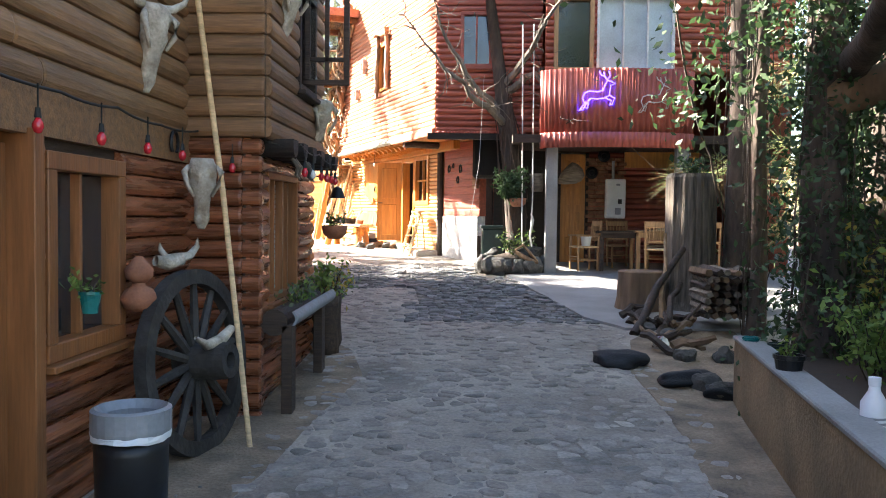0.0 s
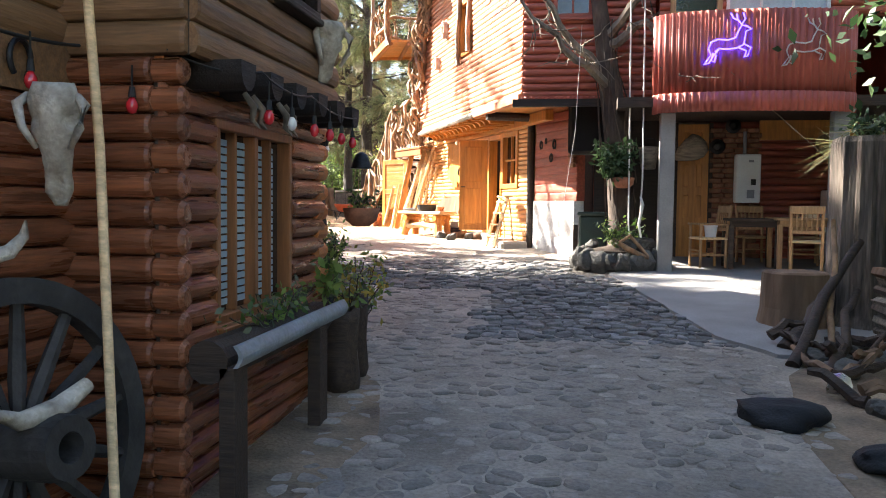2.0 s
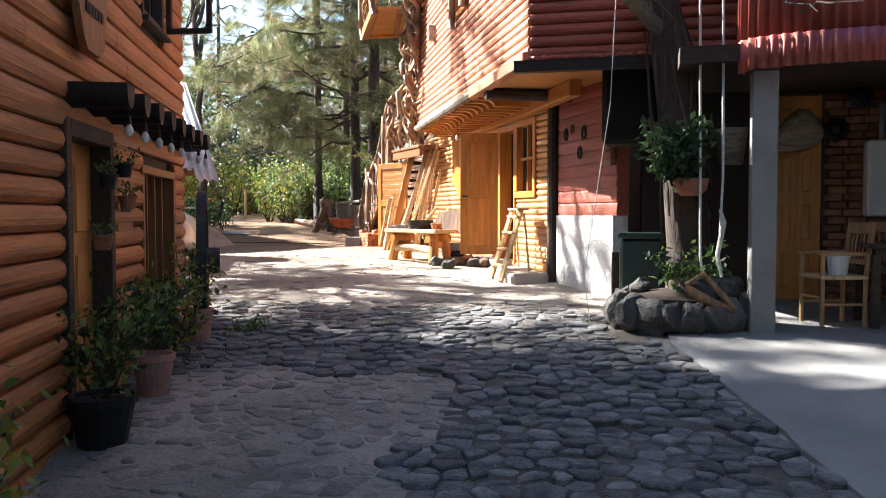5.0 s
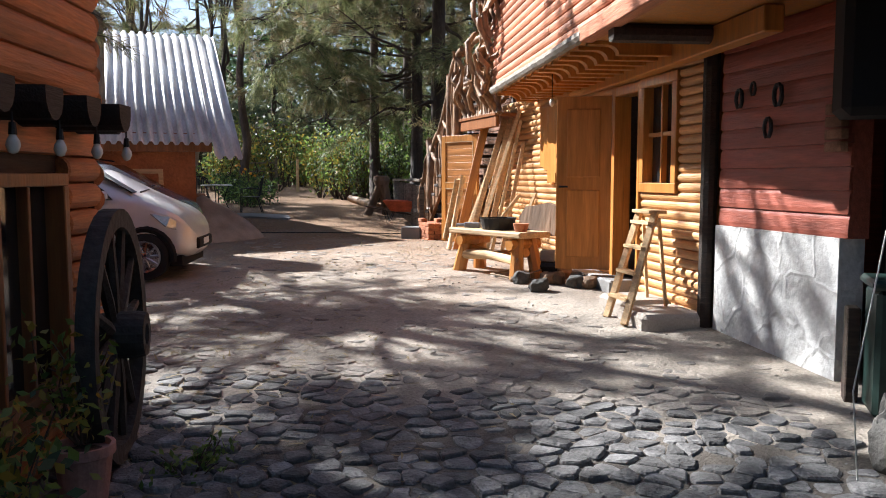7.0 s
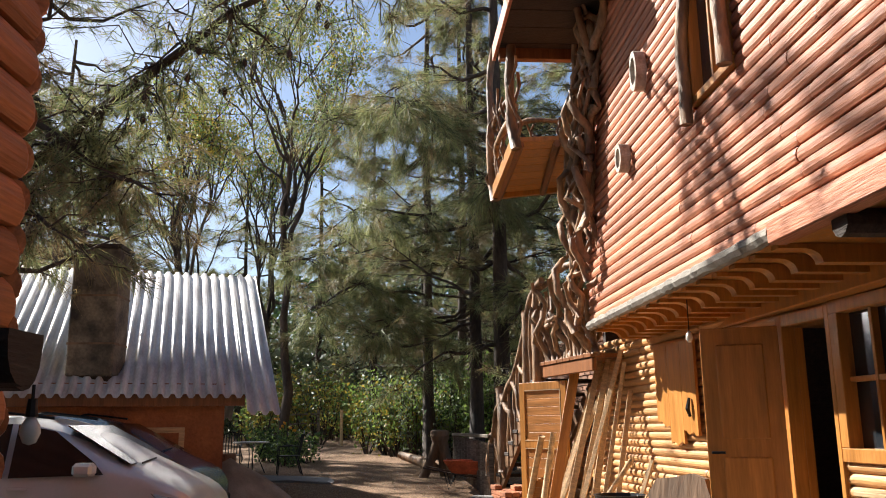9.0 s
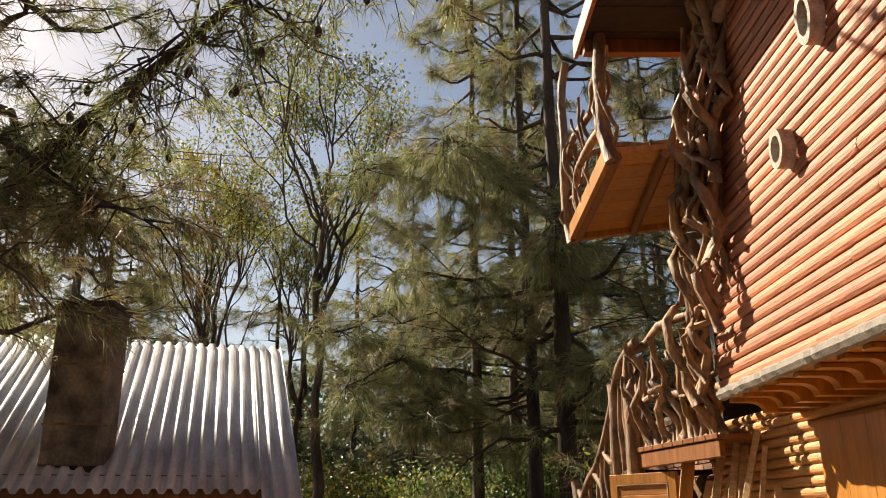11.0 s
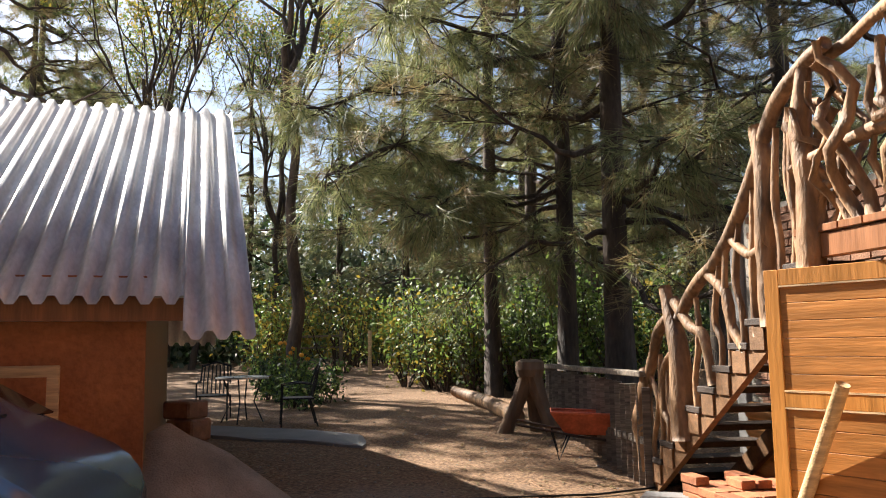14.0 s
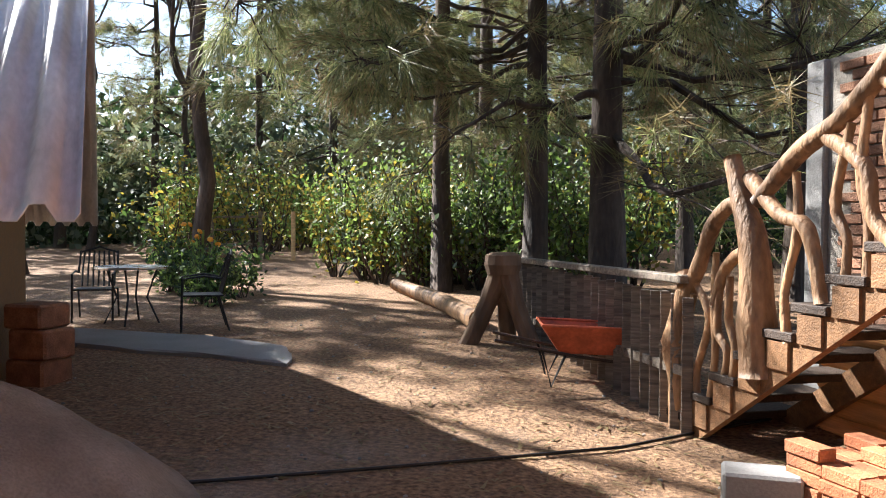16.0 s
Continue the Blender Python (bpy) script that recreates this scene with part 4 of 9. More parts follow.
bough((-10.6, 22.6, 6.6), (-9.0, 23.6, 5.0), 524, CB, sprays=26, length=0.3, dry=0.5)
DB = "long-needled pine bough drooping over the path"
bough((-9.8, 36.2, 5.6), (-10.6, 31.2, 4.7), 501, DB)
bough((-9.8, 36.2, 4.8), (-9.3, 31.8, 4.1), 502, DB)
bough((-9.8, 36.3, 6.8), (-11.4, 31.6, 5.9), 503, DB)
bough((-8.1, 35.0, 7.2), (-9.2, 30.4, 6.6), 504, DB)
bough((-8.1, 35.0, 8.6), (-9.4, 29.6, 8.4), 505, DB, sprays=60)
bough((-6.9, 33.4, 8.2), (-7.4, 28.6, 8.2), 506, DB, sprays=60)
bough((-6.9, 33.4, 6.6), (-6.0, 30.0, 6.8), 507, DB)
bough((-6.9, 33.4, 4.4), (-5.2, 31.2, 4.6), 508, "dark twisted pine bough beside the stair", sprays=26)
bough((-6.9, 33.4, 3.9), (-8.4, 32.0, 3.3), 509, "dark twisted pine bough beside the stair", sprays=14)

# undergrowth along the path
ug = random.Random(5)
for i in range(26):
    k = i / 25
    x = -12.4 + 5.4 * k + ug.uniform(-0.6, 0.6)
    y = 38.6 - 3.6 * k + ug.uniform(-0.3, 2.0)
    ms = ug.choice([("leaf", "leaf_dark"), ("leaf", "leaf_grey"), ("leaf", "leaf_yellow"), ("leaf", "leaf")])
    shrub(x, y, ug.uniform(0.7, 1.1), ug.uniform(0.6, 0.9), ug.uniform(1.3, 2.6), 100 + i, ms, 1000, 0.12, "leafy roadside shrub in sun and shade", group="shrubs along the path", stems=9)
for i in range(16):
    x, y = -18.5 + ug.uniform(-3, 4), 42 + ug.uniform(0, 8)
    shrub(x, y, 1.3, 1.2, ug.uniform(1.5, 3.0), 140 + i, ("leaf", "leaf_yellow"), 600, 0.17, "yellow-green shrub at the wood's edge", group="shrubs at the wood's edge", stems=9)
for i in range(14):
    x, y = -7.5 + ug.uniform(-3.0, 7.0), 43 + ug.uniform(0, 8)
    shrub(x, y, 1.6, 1.4, ug.uniform(1.6, 2.8), 170 + i, ("leaf_dark", "leaf"), 600, 0.18, "dark green shrub deep in the wood", group="shrubs in the wood", stems=9)
for i in range(7):
    shrub(-13.8 + ug.uniform(-1.6, 1.8), 33.3 + ug.uniform(0, 2.2), 0.5, 0.5, ug.uniform(0.6, 1.2), 200 + i, ("leaf_dark", "leaf"), 420, 0.11, "dark garden plant behind the iron chairs", group="garden plants", stems=8, name="garden_plant", cat="plant")
# far wall of foliage that closes the view, beyond the wood
rs = np.random.RandomState(9)
n = 60000
a = rs.uniform(-1.35, 0.55, n)
R = rs.uniform(30, 46, n)
zz = 1.5 + rs.uniform(0, 1, n) ** 1.3 * 12 * (0.75 + 0.25 * np.sin(a * 9))
far = np.stack([-4 + np.sin(a) * R, 30 + np.cos(a) * R, zz], 1)
n = 34000
a = rs.uniform(-1.35, 0.55, n)
R = rs.uniform(26, 40, n)
low_far = np.stack([-4 + np.sin(a) * R, 30 + np.cos(a) * R, 0.8 + rs.uniform(0, 1, n) * 5.5], 1)
tagged(leaves("far_undergrowth", low_far[(low_far[:, 1] > 46) | (low_far[:, 0] > -3)], 0.42, M["leaf_grey"], None, 4), "distant grey-green undergrowth of the wood", "undergrowth", kind="stuff")
tagged(leaves("far_foliage", far, 0.5, M["leaf_dark"], None, 3), "distant dark green wood", "wood", kind="stuff")

# ---------- left house: windows, doors, beams ----------
window("window_1", wl1, 1.28, 2.25, 0.74, 1.88, "varnished wooden casement window with dark panes", M["wood_frame"], (2, 1), frame=0.1, proud=0.08)
window("window_2", wl2, 0.68, 1.87, 0.78, 1.92, "wide varnished window with pale slatted blinds inside", M["wood_frame"], (4, 1), pane_mat=M["car_glass"], frame=0.055, proud=0.05)
window("window_3", wl3, 0.50, 1.95, 0.79, 2.0, "dark-framed four-light window of the log wall", M["wood_frame"], (4, 1), frame=0.07, proud=0.07)
window("window_4", wl3, 5.75, 7.0, 0.78, 1.85, "wooden window with close upright bars", M["wood_frame"], (7, 1), frame=0.07, proud=0.06)
for a, b in ((0.84, 0.96), (1.03, 1.21), (1.30, 1.49), (1.56, 1.78)):
    t = thing("window_blind", wl2.matrix_world, "pale slatted blind behind the window glass", "blind", "blinds behind the wide window")
    for k in range(21):
        z = 0.87 + k * 0.046
        part("slat", box(B(), a, b, -0.037, -0.030, z, z + 0.034), M["blind"], t)
tagged(obj("trim", box(B(), 1.245, 1.305, -0.06, 0.035, 0.835, 1.865, m=wl2.matrix_world, bevel=0.005), M["wood_frame"]), "thick varnished post between the two casements", "trim", kind="structure")
t = thing("door_1", wl3.matrix_world, "closed honey-coloured panelled wooden door in a dark frame", "door", kind="structure")
panel_door(t, 3.05, 3.95, 0.12, 2.06, M["wood_honey"], 3)
for a, b, c, d in ((2.96, 3.06, 0.1, 2.16), (3.94, 4.04, 0.1, 2.16), (3.06, 3.94, 2.05, 2.16)):
    part("door_frame", box(B(), a, b, -0.1, 0.09, c, d, bevel=0.006), M["wood_dark"], t)
part("threshold", box(B(), 2.96, 4.04, -0.12, 0.12, -0.05, 0.1), M["concrete"], t)
t = thing("door_2", wl1.matrix_world, "reddish varnished wooden door beside the window", "door", kind="structure")
panel_door(t, 2.42, 3.25, -0.1, 1.9, M["wood_frame"], 3)
for a, b in ((2.32, 2.42), (3.25, 3.35)):
    part("door_frame", box(B(), a, b, -0.1, 0.1, -0.1, 1.98, bevel=0.006), M["wood_frame"], t)

# joist ends under the projecting storeys


def joist(m, L, seed, group):
    rng = random.Random(seed)
    bm = B()
    n, prof = 9, []
    for k in range(n):
        a = math.pi * k / (n - 1)
        prof.append((-0.095 * math.cos(a), -0.115 * math.sin(a) + 0.02))
    prof += [(0.095, 0.05), (-0.095, 0.05)]
    r0 = [bm.verts.new((x, -0.3, z)) for x, z in prof]
    r1 = [bm.verts.new((x, L, z)) for x, z in prof]
    for k in range(len(prof)):
        bm.faces.new((r0[k], r0[(k + 1) % len(prof)], r1[(k + 1) % len(prof)], r1[k]))
    bm.faces.new(r0); bm.faces.new(list(reversed(r1)))
    bmesh.ops.recalc_face_normals(bm, faces=bm.faces)
    ob = obj("joist_end", bm, M["wood_black"])
    ob.matrix_world = m
    return tagged(ob, "dark half-round joist end jutting from the log wall", "beam", group)


for i, s in enumerate((0.12, 0.5, 0.9, 1.32, 1.72, 2.12)):
    joist(wl2.matrix_world @ Matrix.Translation((s, 0, 2.12)), 0.34, i, "joist ends over the trough")
for i in range(9):
    joist(wl3.matrix_world @ Matrix.Translation((0.12 + i * 0.47 + (0.22 if i == 0 else 0), 0, 2.32)), 0.3 if i == 0 else 0.42, 30 + i, "joist ends over the door")
for nm, m, L, z in (("trim", wl3, 7.2, 2.1), ("trim", wl2, 2.4, 2.05)):
    ob = obj(nm, box(B(), 0, L, -0.05, 0.03, z, z + 0.14), M["log_orange"])
    ob.matrix_world = m.matrix_world
    tagged(ob, "plain board between the storeys", "trim", kind="structure")
# crossing log ends at the corner
t = thing("log_corner", Matrix.Translation((-1.16, 8.16, 0)), "stacked round log ends at the house corner", "log corner", kind="structure")
for i in range(18):
    z = -0.3 + (i + 0.5) * 0.1366
    part("log_end", tube(B(), [(-0.12, -0.03, z), (0.05, -0.03, z), (0.07, -0.03, z)], [0.067, 0.067, 0.045], 12), M["log_brown"], t)
for i in range(15):
    z = -0.1 + i * 0.15
    part("log_end", tube(B(), [(-0.06, 2.2, z), (-0.06, 2.42, z)], 0.07, 10), M["log_orange"], t)
# open casement of the upper storey
t = thing("open_casement", pose(-1.02, 9.4, 2.78, 0, 0, 0), "open dark wooden casement sash jutting from the upper wall", "window")
for a, b, c, d in ((0, 0.42, 0, 0.05), (0, 0.42, 0.85, 0.9), (0, 0.05, 0.05, 0.85), (0.37, 0.42, 0.05, 0.85), (0.19, 0.23, 0.05, 0.85), (0.05, 0.37, 0.22, 0.26)):
    part("sash_bar", box(B(), a, b, -0.02, 0.02, c, d, bevel=0.004), M["wood_dark"], t)
gp = part("pane", box(B(), 0.05, 0.37, -0.004, 0.002, 0.05, 0.85), glass("clear_glass"), t)
gp.visible_shadow = False
m3 = wu3.matrix_world
t = thing("open_casement", m3 @ pose(0.9, 0.06, 3.3, 0, 0, 75), "open dark wooden casement sash over the carved sign", "window")
for a, b, c, d in ((0, 0.45, 0, 0.05), (0, 0.45, 1.0, 1.05), (0, 0.05, 0.05, 1.0), (0.4, 0.45, 0.05, 1.0)):
    part("sash_bar", box(B(), a, b, -0.02, 0.02, c, d, bevel=0.004), M["wood_dark"], t)
window("window_5", wu3, 1.0, 1.9, 3.25, 4.4, "dark upper window of the log house", M["wood_dark"], (2, 1))
window("window_6", wu2b, 0.45, 1.25, 2.7, 3.7, "dark upper window in the weathered siding", M["wood_dark"], (2, 1))

# ---------- wagon wheels ----------


def wagon_wheel(m, R, label, spokes=12, hub=1.0):
    t = thing("wagon_wheel", m, label, "wheel", "old wagon wheels")
    bm = B()
    seg = 40
    prof = [(R, -0.045), (R, 0.045), (R - 0.1, 0.042), (R - 0.1, -0.042)]
    rings = [[bm.verts.new((x, r * math.cos(k * math.tau / seg), r * math.sin(k * math.tau / seg))) for r, x in prof] for k in range(seg)]
    for k in range(seg):
        a, b = rings[k], rings[(k + 1) % seg]
        for j in range(4):
            bm.faces.new((a[j], a[(j + 1) % 4], b[(j + 1) % 4], b[j]))
    bmesh.ops.recalc_face_normals(bm, faces=bm.faces)
    part("rim", bm, M["wheel_wood"], t, "grey cracked wooden rim")
    mr = Matrix.Rotation(math.pi / 2, 4, "Y")
    part("hub", lathe(B(), [(0.09, -0.13), (0.115, -0.12), (0.13, 0.0), (0.13, 0.2 * hub), (0.12, 0.27 * hub), (0.06, 0.27 * hub), (0.055, 0.15 * hub)], 18, mr), M["wheel_wood"], t, "thick turned wooden hub with a hole")
    for k in range(spokes):
        a = (k + 0.3) * math.tau / spokes
        d = Vector((0, math.cos(a), math.sin(a)))
        part("spoke", tube(B(), [d * 0.1, d * 0.25, d * (R - 0.07)], [0.026, 0.034, 0.024], 6), M["wheel_wood"], t)
    return t


wagon_wheel(pose(-1.31, 7.18, 0.53, 0, -5, -12), 0.64, "large grey wooden wagon wheel leaning on the log wall", 14)
wagon_wheel(pose(-3.27, 16.68, 1.12, 0, 0, 28), 0.69, "grey wagon wheel hung edge-on at the house corner", 12, 0.6)

# ---------- skulls and horns ----------


def skull(m, label, L=0.52, horns=True, s=1.0):
    """A cattle skull, nose down, that looks along its own -y."""
    bm = B()
    sd = [0.0, 0.05, 0.12, 0.18, 0.26, 0.36, 0.44, 0.5]
    sw = [0.085, 0.105, 0.118, 0.112, 0.07, 0.058, 0.060, 0.030]
    sq = [0.075, 0.095, 0.100, 0.092, 0.072, 0.055, 0.042, 0.022]
    rings = []
    for i in range(25):
        dz = 0.5 * i / 24
        w, d = np.interp(dz, sd, sw), np.interp(dz, sd, sq)
        ring = []
        for k in range(22):
            a = k * math.tau / 22
            x, y, z = w * math.cos(a), -d * 0.6 + d * math.sin(a) * 0.9, -dz * L / 0.5
            # eye sockets, nose opening
            eye = math.exp(-((abs(x) - 0.085) / 0.028) ** 2 - ((dz - 0.14) / 0.034) ** 2) * (1 if y < -0.02 else 0)
            nose = math.exp(-(x / 0.022) ** 2 - ((dz - 0.42) / 0.06) ** 2) * (1 if y < -0.03 else 0)
            lump = 0.006 * noise.noise(Vector((x * 30, y * 30, z * 22 + L)))
            ring.append(bm.verts.new((x * (1 - 0.34 * eye) + lump, y + 0.055 * eye + 0.03 * nose + lump, z)))
        rings.append(ring)
    for r0, r1 in zip(rings, rings[1:]):
        for k in range(22):
            bm.faces.new((r0[k], r0[(k + 1) % 22], r1[(k + 1) % 22], r1[k]))
    bm.faces.new(rings[0]); bm.faces.new(list(reversed(rings[-1])))
    for sx in (-1, 1):
        tube(bm, [(sx * 0.1, -0.06, -0.06), (sx * 0.14, -0.1, -0.1), (sx * 0.12, -0.12, -0.2), (sx * 0.07, -0.1, -0.3)], [0.02, 0.026, 0.02, 0.012], 6)
        if horns:
            tube(bm, [(sx * 0.09, -0.02, -0.02), (sx * 0.17, -0.02, 0.0), (sx * 0.23, -0.05, 0.05), (sx * 0.25, -0.08, 0.12)], [0.035, 0.03, 0.022, 0.006], 7)
    bmesh.ops.recalc_face_normals(bm, faces=bm.faces)
    ob = obj("animal_skull", bm, M["bone"], smooth=True)
    ob.matrix_world = m
    return tagged(ob, label, "skull", "skulls on the log house")


skull(pose(-1.40, 7.58, 1.96, 8, 0, 22) @ Matrix.Diagonal((0.92, 1.1, 0.9, 1)), "bleached cattle skull hung on the log wall", 0.58, False)
skull(pose(-1.62, 7.2, 2.98, 8, 0, 62), "bleached horned cattle skull hung on the brown siding", 0.6)
skull(pose(-1.62, 6.6, 3.3, 8, 0, 70), "small bleached skull hung on the brown siding", 0.42)
skull(pose(-0.98, 8.55, 3.55, 8, 0, 60), "grey weathered skull by the upper window", 0.5)
skull(pose(-0.97, 9.95, 2.72, 8, 0, 50), "dark weathered skull under the open casement", 0.42, False)
t = tagged(obj("horned_skull", tube(tube(tube(B(), [(-0.16, 0.02, 0.02), (-0.04, 0, 0), (0.1, -0.02, 0.03)], [0.05, 0.075, 0.06], 9), [(0.08, 0, 0.03), (0.2, -0.02, 0.06), (0.27, -0.03, 0.14), (0.28, -0.03, 0.22)], [0.045, 0.04, 0.028, 0.006], 8), [(-0.06, 0, 0.05), (-0.12, 0.0, 0.12), (-0.13, 0, 0.18)], [0.035, 0.025, 0.006], 7), M["bone"], smooth=True), "pale skull with one curved horn resting above the wheel", "skull", "skulls on the log house")
t.matrix_world = pose(-1.45, 7.1, 1.22, 0, 0, 60) @ Matrix.Scale(0.75, 4)
t = tagged(obj("animal_horn", tube(B(), [(0, -0.24, 0.05), (0, -0.1, -0.02), (0.01, 0.06, -0.01), (0.02, 0.2, 0.06)], [0.012, 0.035, 0.045, 0.03], 9), M["bone"], smooth=True), "pale horn laid on the wheel's hub", "horn")
t.matrix_world = pose(-1.16, 7.12, 0.69, 0, 0, -12)
hb = B()
for i in range(2):
    for q in (0, 1):
        p0 = Vector((-0.92 + 0.02 * i, 8.42 + i * 0.42 + q * 0.1, 2.02))
        tube(hb, [p0, p0 + Vector((0.05, 0.02 * q, -0.07)), p0 + Vector((0.02, 0.05, -0.13)), p0 + Vector((0.05, 0.08, -0.17))], [0.016, 0.02, 0.014, 0.004], 6)
    ob = tagged(obj("hanging_horn", hb, M["horn"], smooth=True), "dark curved horns hung from a joist end", "horn", "horns under the joists")
    hb = B()
hb.free()

# ---------- bulb strings ----------


def cable(pts, name="cable", r=0.006, sag=0.0, label="black cable sagging along the wall", cat="cable", material=None, steps=8):
    out = []
    for a, b in zip(pts, pts[1:]):
        a, b = Vector(a), Vector(b)
        for i in range(steps):
            k = i / steps
            q = a.lerp(b, k)
            q.z -= sag * 4 * k * (1 - k)
            out.append(q)
    out.append(Vector(pts[-1]))
    return tagged(obj(name, tube(B(), out, r, 5), material or M["wire"], smooth=True), label, cat)


def hung_bulb(p, red=True, drop=0.1, group="coloured bulbs on the cable"):
    t = thing("light_bulb", Matrix.Translation(p), "small red glass bulb hanging from a black socket" if red else "small clear glass bulb hanging from a black socket", "bulb", group)
    part("flex", tube(B(), [(0, 0, 0), (0, 0, -drop)], 0.005, 5), M["wire"], t)
    part("socket", tube(B(), [(0, 0, -drop), (0, 0, -drop - 0.05)], [0.013, 0.018], 8), M["wire"], t)
    part("glass", lathe(B(), [(0.012, -drop - 0.05), (0.026, -drop - 0.075), (0.029, -drop - 0.095), (0.018, -drop - 0.122), (0.003, -drop - 0.128)], 10), M["bulb_red" if red else "bulb_clear"], t, smooth=True)
    return t


cable([(-1.6, 4.9, 2.22), (-1.6, 5.9, 2.19), (-1.6, 6.6, 2.2), (-1.6, 7.3, 2.17), (-1.58, 8.02, 2.2)], sag=0.02, r=0.009)
cable([(-1.15, 8.05, 2.18), (-0.86, 8.5, 2.14), (-0.86, 9.3, 2.12), (-0.88, 10.4, 2.1), (-1.1, 10.8, 2.1)], sag=0.04)
for y in (5.62, 6.32, 7.0, 7.65):
    hung_bulb((-1.57, y, 2.19), True, 0.12)
for i, (x, y) in enumerate(((-1.3, 8.0), (-0.84, 8.55), (-0.84, 8.9), (-0.84, 9.3), (-0.85, 9.65), (-0.86, 9.95), (-0.88, 10.3))):
    hung_bulb((x, y, 2.1), i != 2, 0.1)
for i in range(8):
    q = wl3.matrix_world @ Vector((0.4 + i * 0.47, 0.36, 2.24))
    hung_bulb(q, False, 0.04, "clear bulbs under the joists")
ob = tagged(obj("horseshoe", tube(B(), [(0, 0.07 * math.sin(a), 0.085 * math.cos(a)) for a in np.linspace(-2.5, 2.5, 14)], 0.013, 6), M["iron"]), "rusty horseshoe nailed to the frieze board", "horseshoe")
ob.matrix_world = pose(-1.64, 7.68, 2.08)
# leaning pole
tagged(obj("wooden_pole", tube(B(), [(-0.95, 7.27, -0.12), (-1.28, 7.7, 1.7), (-1.66, 8.07, 3.7)], [0.02, 0.022, 0.024], 8), M["wood_pale"], smooth=True), "long thin pale pole leaning on the house corner", "pole")
# pottery on the wall
t = tagged(obj("clay_jug", lathe(lathe(B(), [(0.03, 0), (0.11, 0.03), (0.14, 0.1), (0.1, 0.17), (0.05, 0.2), (0.055, 0.22)], 16), [(0.05, 0.22), (0.1, 0.26), (0.105, 0.32), (0.06, 0.38), (0.025, 0.42)], 16), M["clay"], smooth=True), "brown clay double gourd jug hung on the log wall", "jug")
t.matrix_world = pose(-1.54, 6.78, 0.92) @ Matrix.Scale(0.85, 4)


def pot(m, r, h, material, label, name="flower_pot", group=""):
    t = thing(name, m, label, "pot", group)
    part("body", lathe(B(), [(r * 0.68, 0), (r * 0.95, h * 0.86), (r * 0.93, h * 0.9), (r * 0.8, h * 0.88)], 18), material, t, smooth=False)
    part("rim", lathe(B(), [(r * 0.96, h * 0.84), (r * 1.04, h * 0.86), (r * 1.04, h), (r * 0.9, h), (r * 0.88, h * 0.9)], 18), material, t)
    part("soil", lathe(B(), [(r * 0.9, h * 0.86), (r * 0.5, h * 0.92), (0.01, h * 0.93)], 12), M["wood_dark"], t)
    return t


pot(pose(-1.5, 6.02, 1.0), 0.06, 0.12, M["teal"], "teal ceramic pot hung in the window")
shrub(-1.5, 6.02, 0.12, 0.12, 0.16, 300, ("leaf",), 60, 0.05, "small trailing green plant in the teal pot", "potted_plant", 1.08, cat="plant", stems=5)
# waste bin
t = thing("waste_bin", pose(-1.01, 5.4, -0.12), "black plastic waste bin with a grey ring and white liner", "bin")
part("body", lathe(B(), [(0.155, 0), (0.17, 0.55), (0.172, 0.6)], 24), M["black_plastic"], t, smooth=True)
part("ring", lathe(B(), [(0.18, 0.64), (0.185, 0.66), (0.185, 0.75), (0.165, 0.76), (0.13, 0.72), (0.125, 0.6)], 24), M["grey_plastic"], t, "grey ring-shaped lid")
part("opening", lathe(B(), [(0.001, 0.66), (0.13, 0.66)], 24), M["black_plastic"], t, "dark open mouth")
part("liner", lathe(B(), [(0.174, 0.61), (0.184, 0.618), (0.184, 0.642), (0.17, 0.65)], 24, None, 0.006, random.Random(3)), M["bottle"], t, "crumpled white bin liner")
tagged(obj("blue_mat", box(B(), -1.0, -0.55, 5.55, 6.0, -0.135, -0.1), M["car_blue"]), "dark blue rag on the ground by the bin", "rag")

# trough planter
t = thing("trough_planter", pose(-0.9, 9.0, 0), "hollowed log trough on board legs with a grey pipe edge", "planter")
bm = B()
tube(bm, [(-0.1, -0.86, 0.68), (-0.1, 0.86, 0.68)], [0.11, 0.11], 12)
part("trough", bm, M["wood_dark"], t, "dark hollowed log trough")
bm = B()
prof = [(0.075 + 0.028 * math.sin(k * math.pi / 8), 0.675 + 0.0135 * k) for k in range(9)]
prof += [(x - 0.022, z) for x, z in reversed(prof)]
e0 = [bm.verts.new((x, -0.9, z - 0.01)) for x, z in prof]
e1 = [bm.verts.new((x, 0.92, z + 0.015)) for x, z in prof]
for k in range(len(prof)):
    bm.faces.new((e0[k], e0[(k + 1) % len(prof)], e1[(k + 1) % len(prof)], e1[k]))
bm.faces.new(list(reversed(e0))); bm.faces.new(e1)
bmesh.ops.recalc_face_normals(bm, faces=bm.faces)
part("rail", bm, M["pipe_blue"], t, "worn pale blue-grey curved front rail")
for y in (-0.78, 0.55):
    part("leg", box(B(), -0.04, 0.045, y - 0.08, y + 0.08, -0.15, 0.66, bevel=0.006), M["wood_dark"], t)
shrub(-0.97, 9.0, 0.07, 0.8, 0.22, 301, ("leaf_grey", "leaf"), 260, 0.055, "sparse low plants growing in the trough", "trough_plants", 0.74, cat="plant", stems=16)
shrub(-0.92, 9.75, 0.12, 0.14, 0.35, 302, ("leaf",), 60, 0.1, "green seedling at the trough's end", "potted_plant", 0.76, cat="plant", stems=4)
